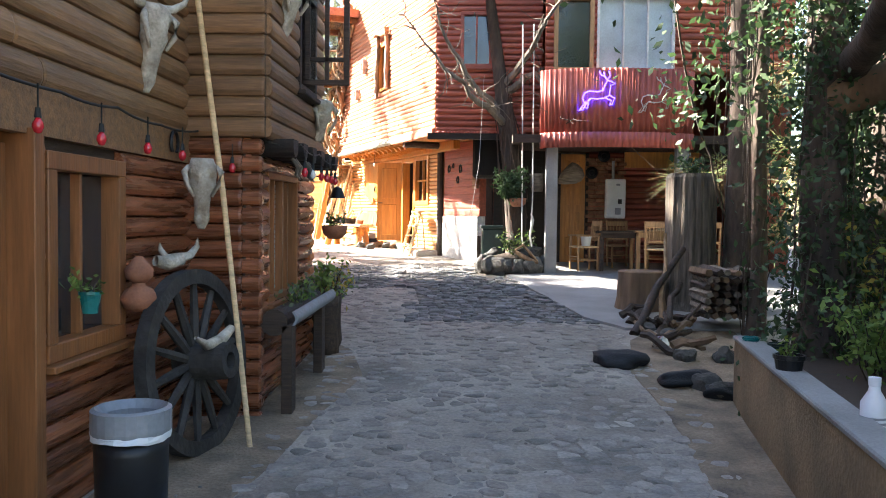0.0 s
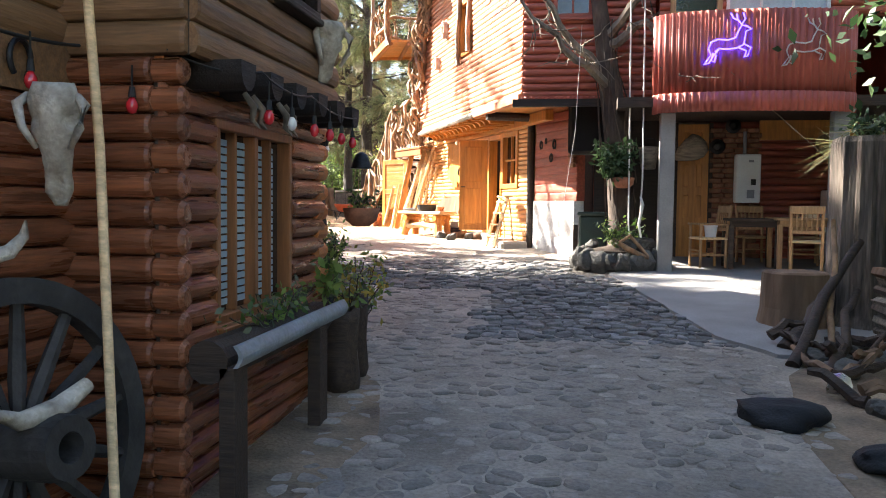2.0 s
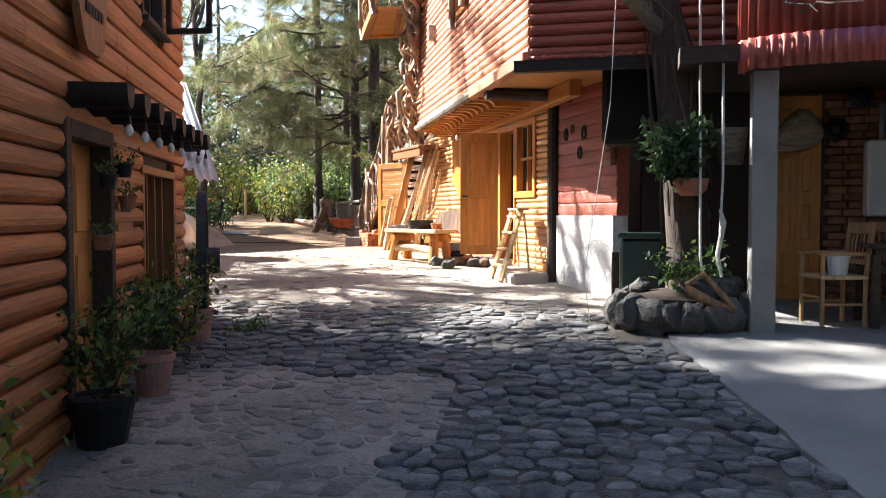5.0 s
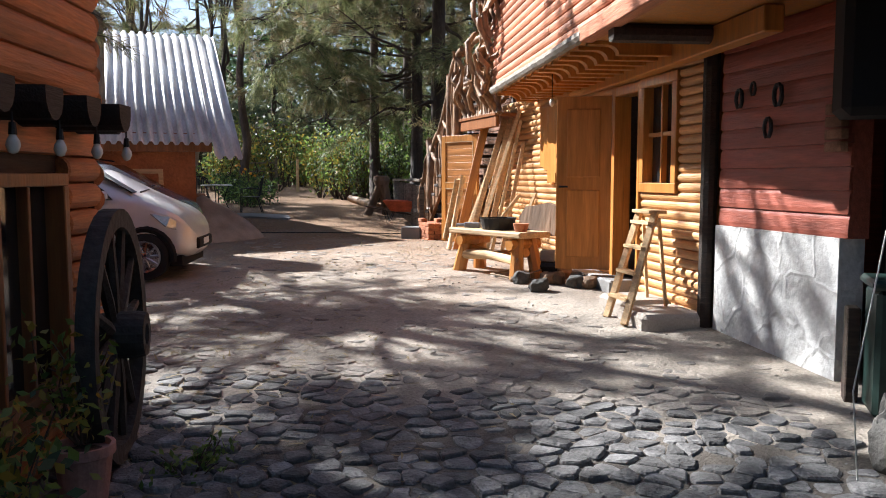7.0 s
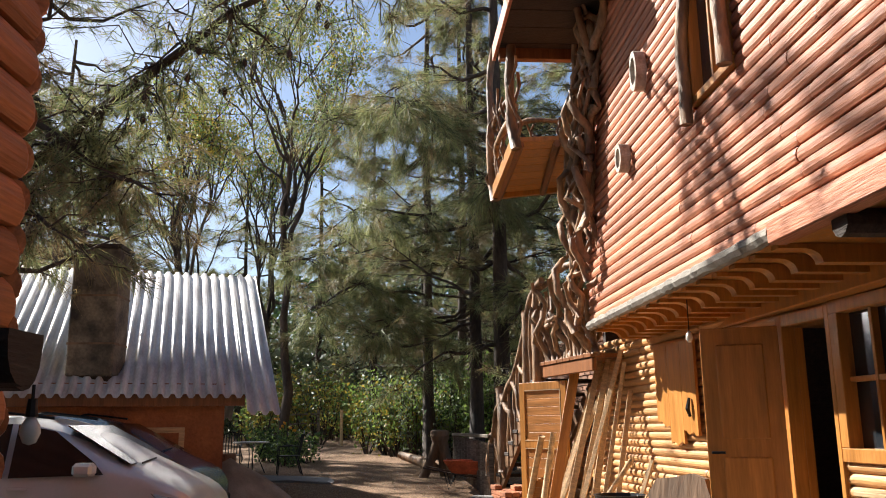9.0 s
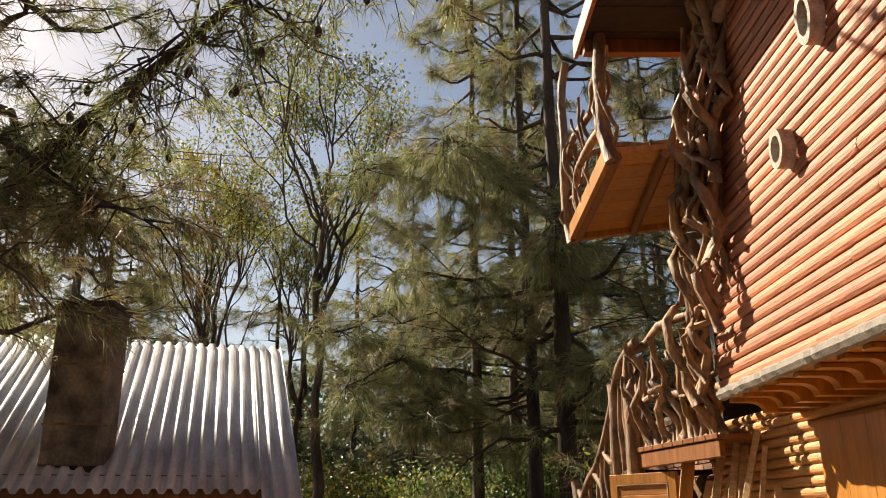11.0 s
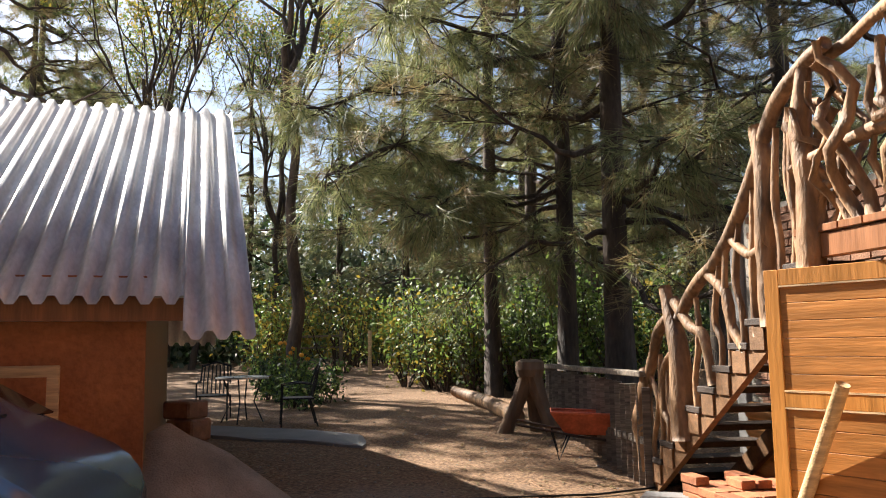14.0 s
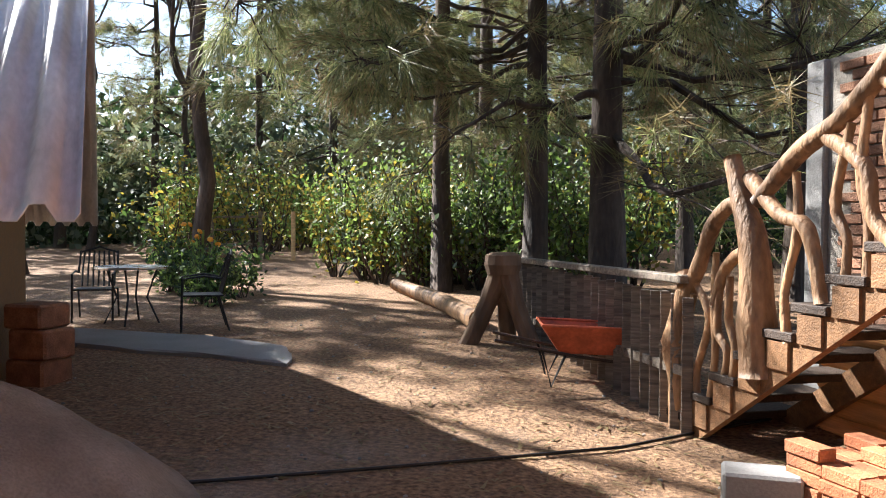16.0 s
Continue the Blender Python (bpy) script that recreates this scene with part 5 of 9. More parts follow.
# trunk planters past the trough
for i, (x, y, r, h) in enumerate(((-0.98, 10.35, 0.13, 0.62), (-1.0, 10.75, 0.12, 0.66), (-1.2, 11.3, 0.13, 0.4))):
    rr = random.Random(i)
    tk = tagged(obj("trunk_planter", lathe(B(), [(r * 1.0, 0), (r * 1.12, 0.1), (r * 0.92, h * 0.5), (r * 1.08, h * 0.85), (r, h), (r * 0.7, h), (r * 0.68, h - 0.06)], 18, None, 0.02, rr), M["wood_dark"], smooth=True), "dark rough hollow trunk used as a planter", "planter", "trunk planters")
    tk.matrix_world = pose(x, y, ground_z(x, y) - 0.02)
shrub(-0.98, 10.6, 0.26, 0.4, 0.35, 303, ("leaf_yellow", "leaf", "leaf_grey"), 220, 0.07, "straggly green plant in the trunk planters", "potted_plant", 0.62, cat="plant", stems=14)
shrub(-1.1, 11.3, 0.35, 0.3, 0.55, 304, ("leaf_yellow", "leaf"), 220, 0.065, "yellow-green shrub in a low trunk planter", "potted_plant", 0.45, cat="plant", stems=12)
t = thing("hanging_pot", pose(-1.0, 11.0, 1.28), "terracotta bowl hanging on cords with a small plant", "pot")
part("bowl", lathe(B(), [(0.07, 0), (0.13, 0.05), (0.155, 0.15), (0.145, 0.15), (0.11, 0.06)], 16), M["clay"], t, smooth=True)
for a in (0, 2.1, 4.2):
    part("cord", tube(B(), [(0.14 * math.cos(a), 0.14 * math.sin(a), 0.14), (0, 0, 0.75)], 0.004, 4), M["rope_tan"], t)
shrub(-1.0, 11.0, 0.16, 0.16, 0.15, 305, ("leaf", "leaf_dark"), 120, 0.05, "small green plant in the hanging bowl", "potted_plant", 1.4, cat="plant", stems=7)
ob = tagged(obj("iron_bell", lathe(B(), [(0.02, 0.2), (0.07, 0.17), (0.1, 0.1), (0.125, 0.02), (0.14, 0.0), (0.12, 0.0)], 14), M["iron"], smooth=True), "dark round iron bell hanging under the joists", "bell")
ob.matrix_world = pose(-0.92, 10.7, 1.74) @ Matrix.Scale(0.65, 4)
# door side: pots, sign, carved board, stones
PK = "pink clay pot on the ground by the log wall"
for x, y, r, h in ((-2.42, 14.45, 0.15, 0.3), (-3.0, 16.1, 0.14, 0.33)):
    pot(pose(x, y, ground_z(x, y) - 0.01), r, h, M["clay_pink"], PK, group="pots by the log wall")
bp = pot(pose(-2.12, 13.45, ground_z(-2.1, 13.4) - 0.01), 0.2, 0.3, M["black_plastic"], "dark round pot in a bin bag by the door", group="pots by the log wall")
shrub(-2.42, 14.45, 0.26, 0.26, 0.5, 310, ("leaf", "leaf_dark"), 420, 0.07, "bushy green plant in a pink pot", "potted_plant", 0.62, cat="plant", stems=12)
shrub(-2.85, 15.2, 0.35, 0.5, 0.75, 311, ("leaf", "leaf_dark", "leaf_yellow"), 900, 0.07, "dense green bush under the window", "potted_plant", None, cat="plant", stems=18)
shrub(-3.0, 16.1, 0.2, 0.2, 0.6, 312, ("leaf", "leaf_yellow"), 300, 0.06, "tall thin plant in a pink pot", "potted_plant", 0.72, cat="plant", stems=9)
shrub(-2.12, 13.45, 0.26, 0.26, 0.55, 313, ("leaf", "leaf_dark"), 380, 0.07, "green plant in the dark pot", "potted_plant", 0.5, cat="plant", stems=10)
shrub(-2.75, 16.6, 0.3, 0.3, 0.2, 314, ("leaf",), 160, 0.05, "low weeds at the foot of a pot", "weeds", None, cat="plant", stems=10)
q = wl3.matrix_world
t = thing("carved_board", q @ pose(2.55, 0.03, 1.35), "brown carved wooden board with burnt lettering", "sign")
part("board", box(B(), -0.24, 0.24, 0, 0.035, 0, 0.82, bevel=0.01), M["lit_plank"], t)
for i in range(3):
    part("lettering", box(B(), -0.15, 0.15, 0.036, 0.042, 0.18 + i * 0.07, 0.22 + i * 0.07), M["burnt"], t)
part("emblem", lathe(B(), [(0.05, 0.0), (0.07, 0.004), (0.02, 0.006)], 14, pose(0, 0.036, 0.62, -90) @ Matrix.Diagonal((1, 1.6, 1, 1))), M["burnt"], t)
t = thing("hanging_sign", wu3.matrix_world @ pose(3.75, 0.1, 2.55), "rough-edged carved wooden slab sign on the upper wall", "sign")
bm = B()
rim = [(0.36 * math.cos(a) * (1 + 0.1 * math.sin(3 * a + 1)), 0.5 * math.sin(a) * (1 + 0.06 * math.sin(5 * a))) for a in np.linspace(0, math.tau, 22, endpoint=False)]
f0 = [bm.verts.new((x, 0.0, z + 0.5)) for x, z in rim]
f1 = [bm.verts.new((x, 0.045, z + 0.5)) for x, z in rim]
bm.faces.new(f0); bm.faces.new(list(reversed(f1)))
for k in range(22):
    bm.faces.new((f0[k], f0[(k + 1) % 22], f1[(k + 1) % 22], f1[k]))
bmesh.ops.recalc_face_normals(bm, faces=bm.faces)
part("slab", bm, M["lit_plank"], t)
for i, (a, b, z) in enumerate(((-0.16, 0.2, 0.82), (-0.22, 0.22, 0.72), (-0.1, 0.12, 0.58), (-0.2, 0.2, 0.25))):
    for k in range(6):
        x = a + (b - a) * k / 6
        part("letter", box(B(), x, x + (b - a) / 9, 0.046, 0.052, z, z + 0.065), M["burnt"], t)
for i, (s, z) in enumerate(((2.9, 1.85), (2.8, 1.62), (3.35, 1.75), (3.5, 1.35))):
    p = q @ Vector((s, 0.14, z))
    pot(Matrix.Translation(p), 0.07, 0.1, M["clay" if i % 2 else "iron"], "small wall pot hung beside the door", "wall_pot", "small wall pots")
    shrub(p.x, p.y, 0.1, 0.1, 0.12, 320 + i, ("leaf", "leaf_grey"), 60, 0.04, "tiny plant in a wall pot", "potted_plant", p.z + 0.08, cat="plant", stems=5)

# ---------- stones ----------


def rock(m, s, seed, label, name="stone", group="", material=None, parent=None):
    rng = random.Random(seed)
    bm = B()
    bmesh.ops.create_icosphere(bm, subdivisions=3, radius=1)
    cuts = [Vector((rng.gauss(0, 1), rng.gauss(0, 1), rng.gauss(0, 0.8))).normalized() for _ in range(9)]
    for v in bm.verts:
        d = 1 + 0.3 * noise.noise(v.co * 1.3 + Vector((seed * 3.1, 0, 0))) + 0.07 * noise.noise(v.co * 4 + Vector((seed, 0, 0)))
        for q in cuts:
            over = v.co.dot(q) - 0.74
            if over > 0:
                v.co -= q * over
        v.co = Vector((max(-0.8, min(0.8, v.co.x)) * s[0], max(-0.82, min(0.82, v.co.y)) * s[1], max(-0.75, min(0.8, v.co.z)) * s[2])) * d
    ob = obj(name, bm, material or M["stone"], parent)
    if parent:
        ob.matrix_local = m
        return ob
    ob.matrix_world = m
    return tagged(ob, label, "stone", group)


# ---------- tree with the swing ----------
tx, ty = 1.42, 17.75
tz = ground_z(tx, ty)
t = thing("bare_tree", Matrix.Translation((tx, ty, tz)), "rough-barked bare tree wound with creepers before the red house", "tree")
bm = B()
rng = random.Random(8)
tube(bm, [(0.05, 0, 0.1), (0.0, 0, 0.8), (-0.08, 0, 1.9), (-0.2, 0, 2.8), (-0.36, 0, 3.8), (-0.6, 0.05, 5.5)], [0.26, 0.2, 0.19, 0.18, 0.13, 0.09], 12)
part("trunk", bm, M["bark"], t, smooth=True)
bm = B()
LB = [((-0.2, 0, 2.85), (-0.75, -0.5, 3.2), (-1.4, -1.0, 3.75), (-2.1, -1.5, 4.6)), ((-0.22, 0, 3.0), (-0.85, -0.3, 3.55), (-1.4, -0.6, 4.4), (-1.7, -0.8, 5.2)), ((-0.3, 0, 3.6), (0.2, -0.4, 4.2), (0.6, -0.9, 4.9), (1.2, -1.4, 5.6)), ((-0.3, 0, 3.5), (0.3, -0.3, 3.8), (0.6, -0.6, 3.3), (0.75, -0.8, 2.7))]
for ln in LB:
    pts = []
    for a, b in zip(ln, ln[1:]):
        pts += wiggle(a, b, rng, 5, 0.06)[:-1]
    pts.append(Vector(ln[-1]))
    tube(bm, pts, [max(0.012, 0.085 * (1 - j / len(pts))) for j in range(len(pts))], 7)
    for j in range(3, len(pts), 1):
        for _ in range(2):
            e = pts[j] + Vector((rng.uniform(-0.6, 0.6), rng.uniform(-0.6, 0.4), rng.uniform(-0.6, 0.5)))
            tube(bm, wiggle(pts[j], e, rng, 5, 0.08), [0.016, 0.012, 0.009, 0.007, 0.004], 4)
part("branch", bm, M["bark_light"], t)
bm = B()
for i in range(26):
    a = rng.uniform(0, math.tau)
    z0, z1 = rng.uniform(0.0, 2.2), rng.uniform(1.5, 4.0)
    p0 = Vector((0.22 * math.cos(a), 0.22 * math.sin(a) - 0.02, z0))
    p1 = Vector((-0.08 * z1 + 0.2 * math.cos(a + 0.6), 0.2 * math.sin(a + 0.6), max(z0 + 0.5, z1)))
    tube(bm, wiggle(p0, p1, rng, 8, 0.06), 0.011, 4)
part("creeper", bm, M["bark"], t)
# stone ring
t = thing("stone_ring", pose(1.38, 17.6, tz), "low ring of grey boulders round the bare tree", "stone ring")
rk = random.Random(4)
for i in range(15):
    a = math.pi * (0.85 + 1.35 * i / 14)
    rr = 0.62
    rock(pose(rr * 1.02 * math.cos(a), rr * 0.9 * math.sin(a), 0.14 + rk.uniform(-0.03, 0.04), rk.uniform(-15, 15), rk.uniform(-15, 15), rk.uniform(0, 360)), (rk.uniform(0.12, 0.22), rk.uniform(0.12, 0.18), rk.uniform(0.15, 0.28)), 60 + i, "", "stone", parent=t)
for i in range(12):
    a = rk.uniform(0, math.tau)
    rock(pose(0.42 * math.cos(a), 0.4 * math.sin(a) - 0.05, 0.36 + rk.uniform(-0.04, 0.06), rk.uniform(-20, 20), 0, rk.uniform(0, 360)), (rk.uniform(0.1, 0.17), rk.uniform(0.1, 0.15), rk.uniform(0.08, 0.14)), 90 + i, "", "stone", parent=t)
part("soil", lathe(B(), [(0.6, 0.0), (0.55, 0.3), (0.2, 0.36), (0.01, 0.36)], 16), M["wood_dark"], t)
shrub(1.45, 17.35, 0.35, 0.22, 0.4, 330, ("leaf_dark", "leaf"), 260, 0.09, "dark leafy plants among the boulders", "low_plants", tz + 0.35, cat="plant", stems=9)
# swing
t = thing("rope_swing", pose(1.5, 17.15, 0), "swing of white ropes with a crooked branch seat", "swing")
part("rope", tube(B(), [(-0.03, 0.2, 5.2), (0.0, 0, 1.2), (0.02, 0, 1.02)], 0.012, 6), M["rope"], t)
part("rope", tube(B(), [(0.18, 0.2, 5.2), (0.19, 0, 1.9), (0.17, 0, 1.4)], 0.012, 6), M["rope"], t)
part("knot", tube(B(), [(0.17, 0, 1.62), (0.2, -0.02, 1.5), (0.15, 0, 1.2), (0.19, 0.01, 1.0)], [0.014, 0.026, 0.022, 0.014], 7), M["rope"], t)
part("seat", tube(B(), [(-0.14, -0.12, 0.92), (-0.02, -0.14, 0.84), (0.14, -0.12, 0.76), (0.3, -0.1, 0.7)], [0.03, 0.045, 0.04, 0.025], 8), M["drift"], t, "peeled branch seat", smooth=True)
part("seat_brace", tube(B(), [(-0.13, -0.12, 0.93), (0.02, -0.06, 1.03), (0.16, -0.08, 0.88), (0.3, -0.1, 0.72)], [0.024, 0.03, 0.03, 0.022], 7), M["drift"], t, smooth=True)
cable([(0.75, 17.2, 4.2), (0.68, 17.1, 2.6), (0.45, 17.1, 1.0), (0.5, 17.2, 0.55)], "cable", 0.004, 0.0, "pale cord hanging from the jetty", "cord", M["rope"])
t = thing("hanging_pot", pose(1.42, 17.35, 1.75), "orange clay bowl with a spiky plant hung on the tree", "pot")
part("bowl", lathe(B(), [(0.09, 0), (0.15, 0.06), (0.17, 0.16), (0.16, 0.16)], 16), M["clay"], t, smooth=True)
shrub(1.3, 17.35, 0.33, 0.25, 0.55, 331, ("leaf_dark", "leaf_dark"), 1100, 0.10, "spiky dark green plant in the hung bowl", "potted_plant", 1.85, cat="plant", stems=16)
# bin and dark things against the plinth
t = thing("green_bin", pose(0.98, 18.55, ground_z(0.9, 18.6)), "dark green square plastic bin with a lid", "bin")
part("body", box(B(), -0.22, 0.22, -0.2, 0.2, 0, 0.78, bevel=0.03), M["green_plastic"], t)
part("lid", box(B(), -0.25, 0.25, -0.23, 0.23, 0.78, 0.84, bevel=0.02), M["green_plastic"], t)
tagged(obj("dark_board", box(B(), 0.66, 0.74, 18.72, 18.86, 0.5, 1.15, bevel=0.008), M["wood_dark"]), "short dark plank leaning by the green bin", "board")
# added black panel: stands in for the deep shade behind the tree
tagged(obj("dark_partition", box(B(), 1.0, 2.25, 19.1, 19.16, 0.2, 2.95), M["wood_black"]), "black panel standing in for deep shade behind the tree", "partition", kind="structure")
# added box, coloured black in place of the darkness below the jetty
tagged(obj("dark_tank", box(B(), 0.55, 1.15, 18.5, 19.0, 2.35, 3.2, bevel=0.05), M["dark"]), "black box filling in the shade under the jetty", "box")
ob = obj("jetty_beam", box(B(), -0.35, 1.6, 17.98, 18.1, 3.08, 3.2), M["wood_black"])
tagged(ob, "black beam under the jetty", "beam")
corrugated("trim", [(-0.2, 17.98), (1.6, 17.98)], 3.2, 3.24, M["red_sheet"], "red corrugated edge under the upper wall", "trim", wave=0.1)
t = thing("brick_patch", wr.matrix_world @ pose(0.0, 0.075, 2.15), "small patch of bare bricks in the red wall", "bricks")
for r_ in range(4):
    for c in range(1):
        part("brick", box(B(), 0.0, 0.18, -0.03, 0.03, r_ * 0.085, r_ * 0.085 + 0.07, bevel=0.006), M["brick_old"], t)
for i, (s, z, k) in enumerate(((1.32, 2.62, 1.0), (1.12, 2.68, 0.7), (0.78, 2.6, 1.1), (0.9, 2.36, 1.0))):
    ob = tagged(obj("wall_trinket", tube(B(), [(0.045 * math.sin(a) * k, 0.0, 0.075 * math.cos(a) * k) for a in np.linspace(-2.8, 2.8, 12)], 0.016 * k, 6), M["iron"]), "dark iron horseshoe hung on the red wall", "horseshoe", "horseshoes on the red wall")
    ob.matrix_world = wr.matrix_world @ pose(s, 0.075, z)

# ---------- balcony house ----------
# the sky's reflection is put into the panes as a pale blue colour
window("window_7", up, 2.2, 3.65, 4.3, 5.7, "large white-framed window reflecting the sky", M["plaster"], (3, 1), pane_mat=M["window_sky"], frame=0.05)
window("window_8", up, 3.7, 4.45, 4.3, 5.7, "dark upper window in a pale frame", M["wood_chair"], (1, 1), frame=0.08)
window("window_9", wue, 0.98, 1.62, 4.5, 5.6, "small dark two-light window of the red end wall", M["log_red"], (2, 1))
window("window_10", wu, 2.95, 3.75, 4.5, 5.6, "upper window framed by peeled branches", M["wood_honey"], (2, 1), sill=False)


def deer(x0, z0, s, material, label, name):
    """The outline of a leaping deer in bent tube."""
    t = thing(name, pose(x0, 0, z0), label, "neon sign", "deer on the balcony front")
    S = {
        "body": [(0.05, 0.42), (0.1, 0.55), (0.22, 0.6), (0.42, 0.58), (0.55, 0.62), (0.6, 0.75), (0.66, 0.86), (0.75, 0.84), (0.84, 0.78), (0.74, 0.74), (0.72, 0.6), (0.7, 0.48), (0.58, 0.42), (0.4, 0.4), (0.25, 0.42), (0.18, 0.36)],
        "antler": [(0.66, 0.86), (0.6, 0.95), (0.5, 1.0), (0.45, 1.1)],
        "antler_tine": [(0.66, 0.88), (0.72, 0.98), (0.68, 1.1)],
        "antler_branch": [(0.58, 0.96), (0.56, 1.08)],
        "foreleg": [(0.7, 0.5), (0.84, 0.42), (0.78, 0.26), (0.72, 0.24), (0.76, 0.36), (0.62, 0.42)],
        "hind_leg": [(0.05, 0.42), (0.1, 0.3), (0.02, 0.18), (-0.04, 0.12), (0.06, 0.14), (0.16, 0.3), (0.24, 0.4)],
        "hind_leg_far": [(0.14, 0.34), (0.1, 0.2), (0.16, 0.16), (0.2, 0.3)],
    }
    for nm, line in S.items():
        pts = []
        for x, z in line:
            X = x * s
            u = (x0 + X - 3.22) / 1.42
            pts.append((X, 17.15 - 0.42 * math.sqrt(max(0.02, 1 - u * u)) - 0.045, z * s))
        part(nm, tube(B(), pts, 0.011, 6), material, t, smooth=True)
    return t


deer(2.5, 3.42, 0.72, M["neon"], "glowing blue-violet neon tube in the shape of a leaping deer", "neon_deer")
deer(3.55, 3.38, 0.68, M["neon_off"], "unlit pale neon tube in the shape of a deer", "neon_deer")
t = thing("door_3", pose(2.68, 19.2, 0), "honey-coloured panelled door behind the pillars", "door", kind="structure")
panel_door(t, -0.27, 0.27, 0.6, 2.9, M["wood_honey"], 4, y=0.0, cols=2)
for o in [c for c in t.children if c.name.startswith("door_leaf")]:
    o.matrix_local = Matrix.Rotation(math.pi, 4, "Z") @ Matrix.Translation((0, -0.02, 0))
for a in (-0.32, 0.26):
    part("door_frame", box(B(), a, a + 0.06, -0.04, 0.1, 0.6, 2.92), M["wood_dark"], t)
t = thing("brick_panel", pose(3.0, 19.13, 0), "panel of old bricks between door and red wall", "brick wall", kind="structure")
for r_ in range(26):
    z = 0.62 + r_ * 0.085
    if z > 2.85:
        break
    x = -0.05 if r_ % 2 else 0.0
    for c in range(4):
        part("brick", box(B(), x + c * 0.2, x + c * 0.2 + 0.185, -0.03, 0.05, z, z + 0.07, bevel=0.005), M["brick_old"], t)
t = thing("water_heater", pose(3.54, 19.0, 1.55), "white enamel gas water heater on the brick wall", "water heater")
part("case", box(B(), -0.2, 0.2, -0.12, 0.12, 0, 0.82, bevel=0.02), M["white_enamel"], t)
part("control", box(B(), 0.04, 0.12, -0.135, -0.12, 0.3, 0.4, bevel=0.004), M["black_plastic"], t)
part("label_plate", box(B(), -0.02, 0.1, -0.126, -0.12, 0.08, 0.22), M["ink"], t)
part("label_plate", box(B(), 0.0, 0.08, -0.126, -0.12, 0.68, 0.72), M["ink"], t)
part("flue", tube(B(), [(-0.05, 0, 0.82), (-0.05, 0, 1.2)], 0.03, 8), M["grey_plastic"], t)
for x, z in ((3.05, 2.5), (3.3, 2.85)):
    ob = tagged(obj("wall_ornament", lathe(B(), [(0.1, 0), (0.13, 0.04), (0.07, 0.08), (0.05, 0.02)], 14, pose(0, 0, 0, 90)), M["iron"]), "dark round ornament hung on the bricks", "ornament", "ornaments on the bricks")
    ob.matrix_world = pose(x, 19.08, z)
hp = tagged(obj("animal_hide", lathe(B(), [(0.02, -0.3), (0.12, -0.2), (0.2, -0.05), (0.22, 0.06), (0.14, 0.14), (0.03, 0.17)], 12, pose(0, 0, 0, 0, 60) @ Matrix.Diagonal((1, 0.5, 1.2, 1)), 0.015, random.Random(2)), M["wood_grey"], smooth=True), "grey dried hide hung in front of the door", "hide")
hp.matrix_world = pose(2.62, 18.6, 2.45)
ob = tagged(obj("straw_basket", lathe(B(), [(0.05, 0), (0.14, 0.06), (0.2, 0.2), (0.19, 0.2), (0.1, 0.08)], 14, pose(0, 0, 0, 70)), M["wood_chair"]), "woven basket hung on the red wall", "basket")
ob.matrix_world = pose(4.75, 19.0, 2.45)
t = thing("refrigerator", pose(5.0, 18.7, 0.62), "pale grey small refrigerator against the red wall", "refrigerator")
part("body", box(B(), -0.3, 0.3, -0.25, 0.25, 0, 1.15, bevel=0.02), M["white_enamel"], t)
part("door", box(B(), -0.29, 0.29, -0.29, -0.255, 0.02, 1.13, bevel=0.012), M["grey_plastic"], t)
t = thing("metal_urn", pose(1.8, 17.55, 2.05), "grey metal pail hung behind the tree", "pail")
part("body", lathe(B(), [(0.11, 0), (0.15, 0.3), (0.16, 0.34), (0.14, 0.34)], 14), M["wood_grey"], t, smooth=True)
part("handle", tube(B(), [(0.15 * math.cos(a), 0, 0.34 + 0.14 * math.sin(a)) for a in np.linspace(0, math.pi, 9)], 0.008, 5), M["iron"], t)
cable([(2.8, 16.75, 3.45), (4.35, 16.8, 2.05)], "cable", 0.006, 0.02, "thin pale cable from the balcony to the pillar", "cable", M["rope_tan"])


def chair(m, label, arms=False):
    t = thing("dining_chair", m, label, "chair", "wooden chairs on the terrace")
    W = M["wood_chair"]
    for x in (-0.2, 0.2):
        part("leg", tube(B(), [(x, -0.2, 0), (x, -0.2, 0.66 if arms else 0.45)], 0.022, 7), W, t)
        part("back_post", tube(B(), [(x, 0.2, 0), (x, 0.2, 0.45), (x * 1.02, 0.27, 0.95)], 0.023, 7), W, t)
        if arms:
            part("armrest", box(B(), x - 0.03, x + 0.03, -0.24, 0.22, 0.65, 0.68, bevel=0.008), W, t)
        part("stretcher", tube(B(), [(x, -0.2, 0.2), (x, 0.2, 0.2)], 0.014, 6), W, t)
    part("seat", box(B(), -0.23, 0.23, -0.22, 0.22, 0.43, 0.465, bevel=0.012), M["wood_pale"], t, "woven palm seat")
    part("stretcher", tube(B(), [(-0.2, -0.2, 0.26), (0.2, -0.2, 0.26)], 0.014, 6), W, t)
    part("top_rail", box(B(), -0.22, 0.22, 0.255, 0.285, 0.84, 0.95, bevel=0.012), W, t)
    part("lower_rail", box(B(), -0.2, 0.2, 0.215, 0.24, 0.56, 0.61, bevel=0.006), W, t)
    for k in range(5):
        x = -0.13 + k * 0.065
        part("spindle", tube(B(), [(x, 0.23, 0.6), (x, 0.265, 0.85)], 0.011, 6), W, t)
    return t


CH = "light wooden dining chair with spindle back and palm seat"
zt = 0.55
chair(pose(2.72, 17.55, zt, 0, 0, -75), CH, True)
chair(pose(3.95, 16.75, zt, 0, 0, 165), CH)
chair(pose(3.55, 18.4, zt, 0, 0, 5), CH)
chair(pose(4.35, 18.5, zt, 0, 0, -10), CH)
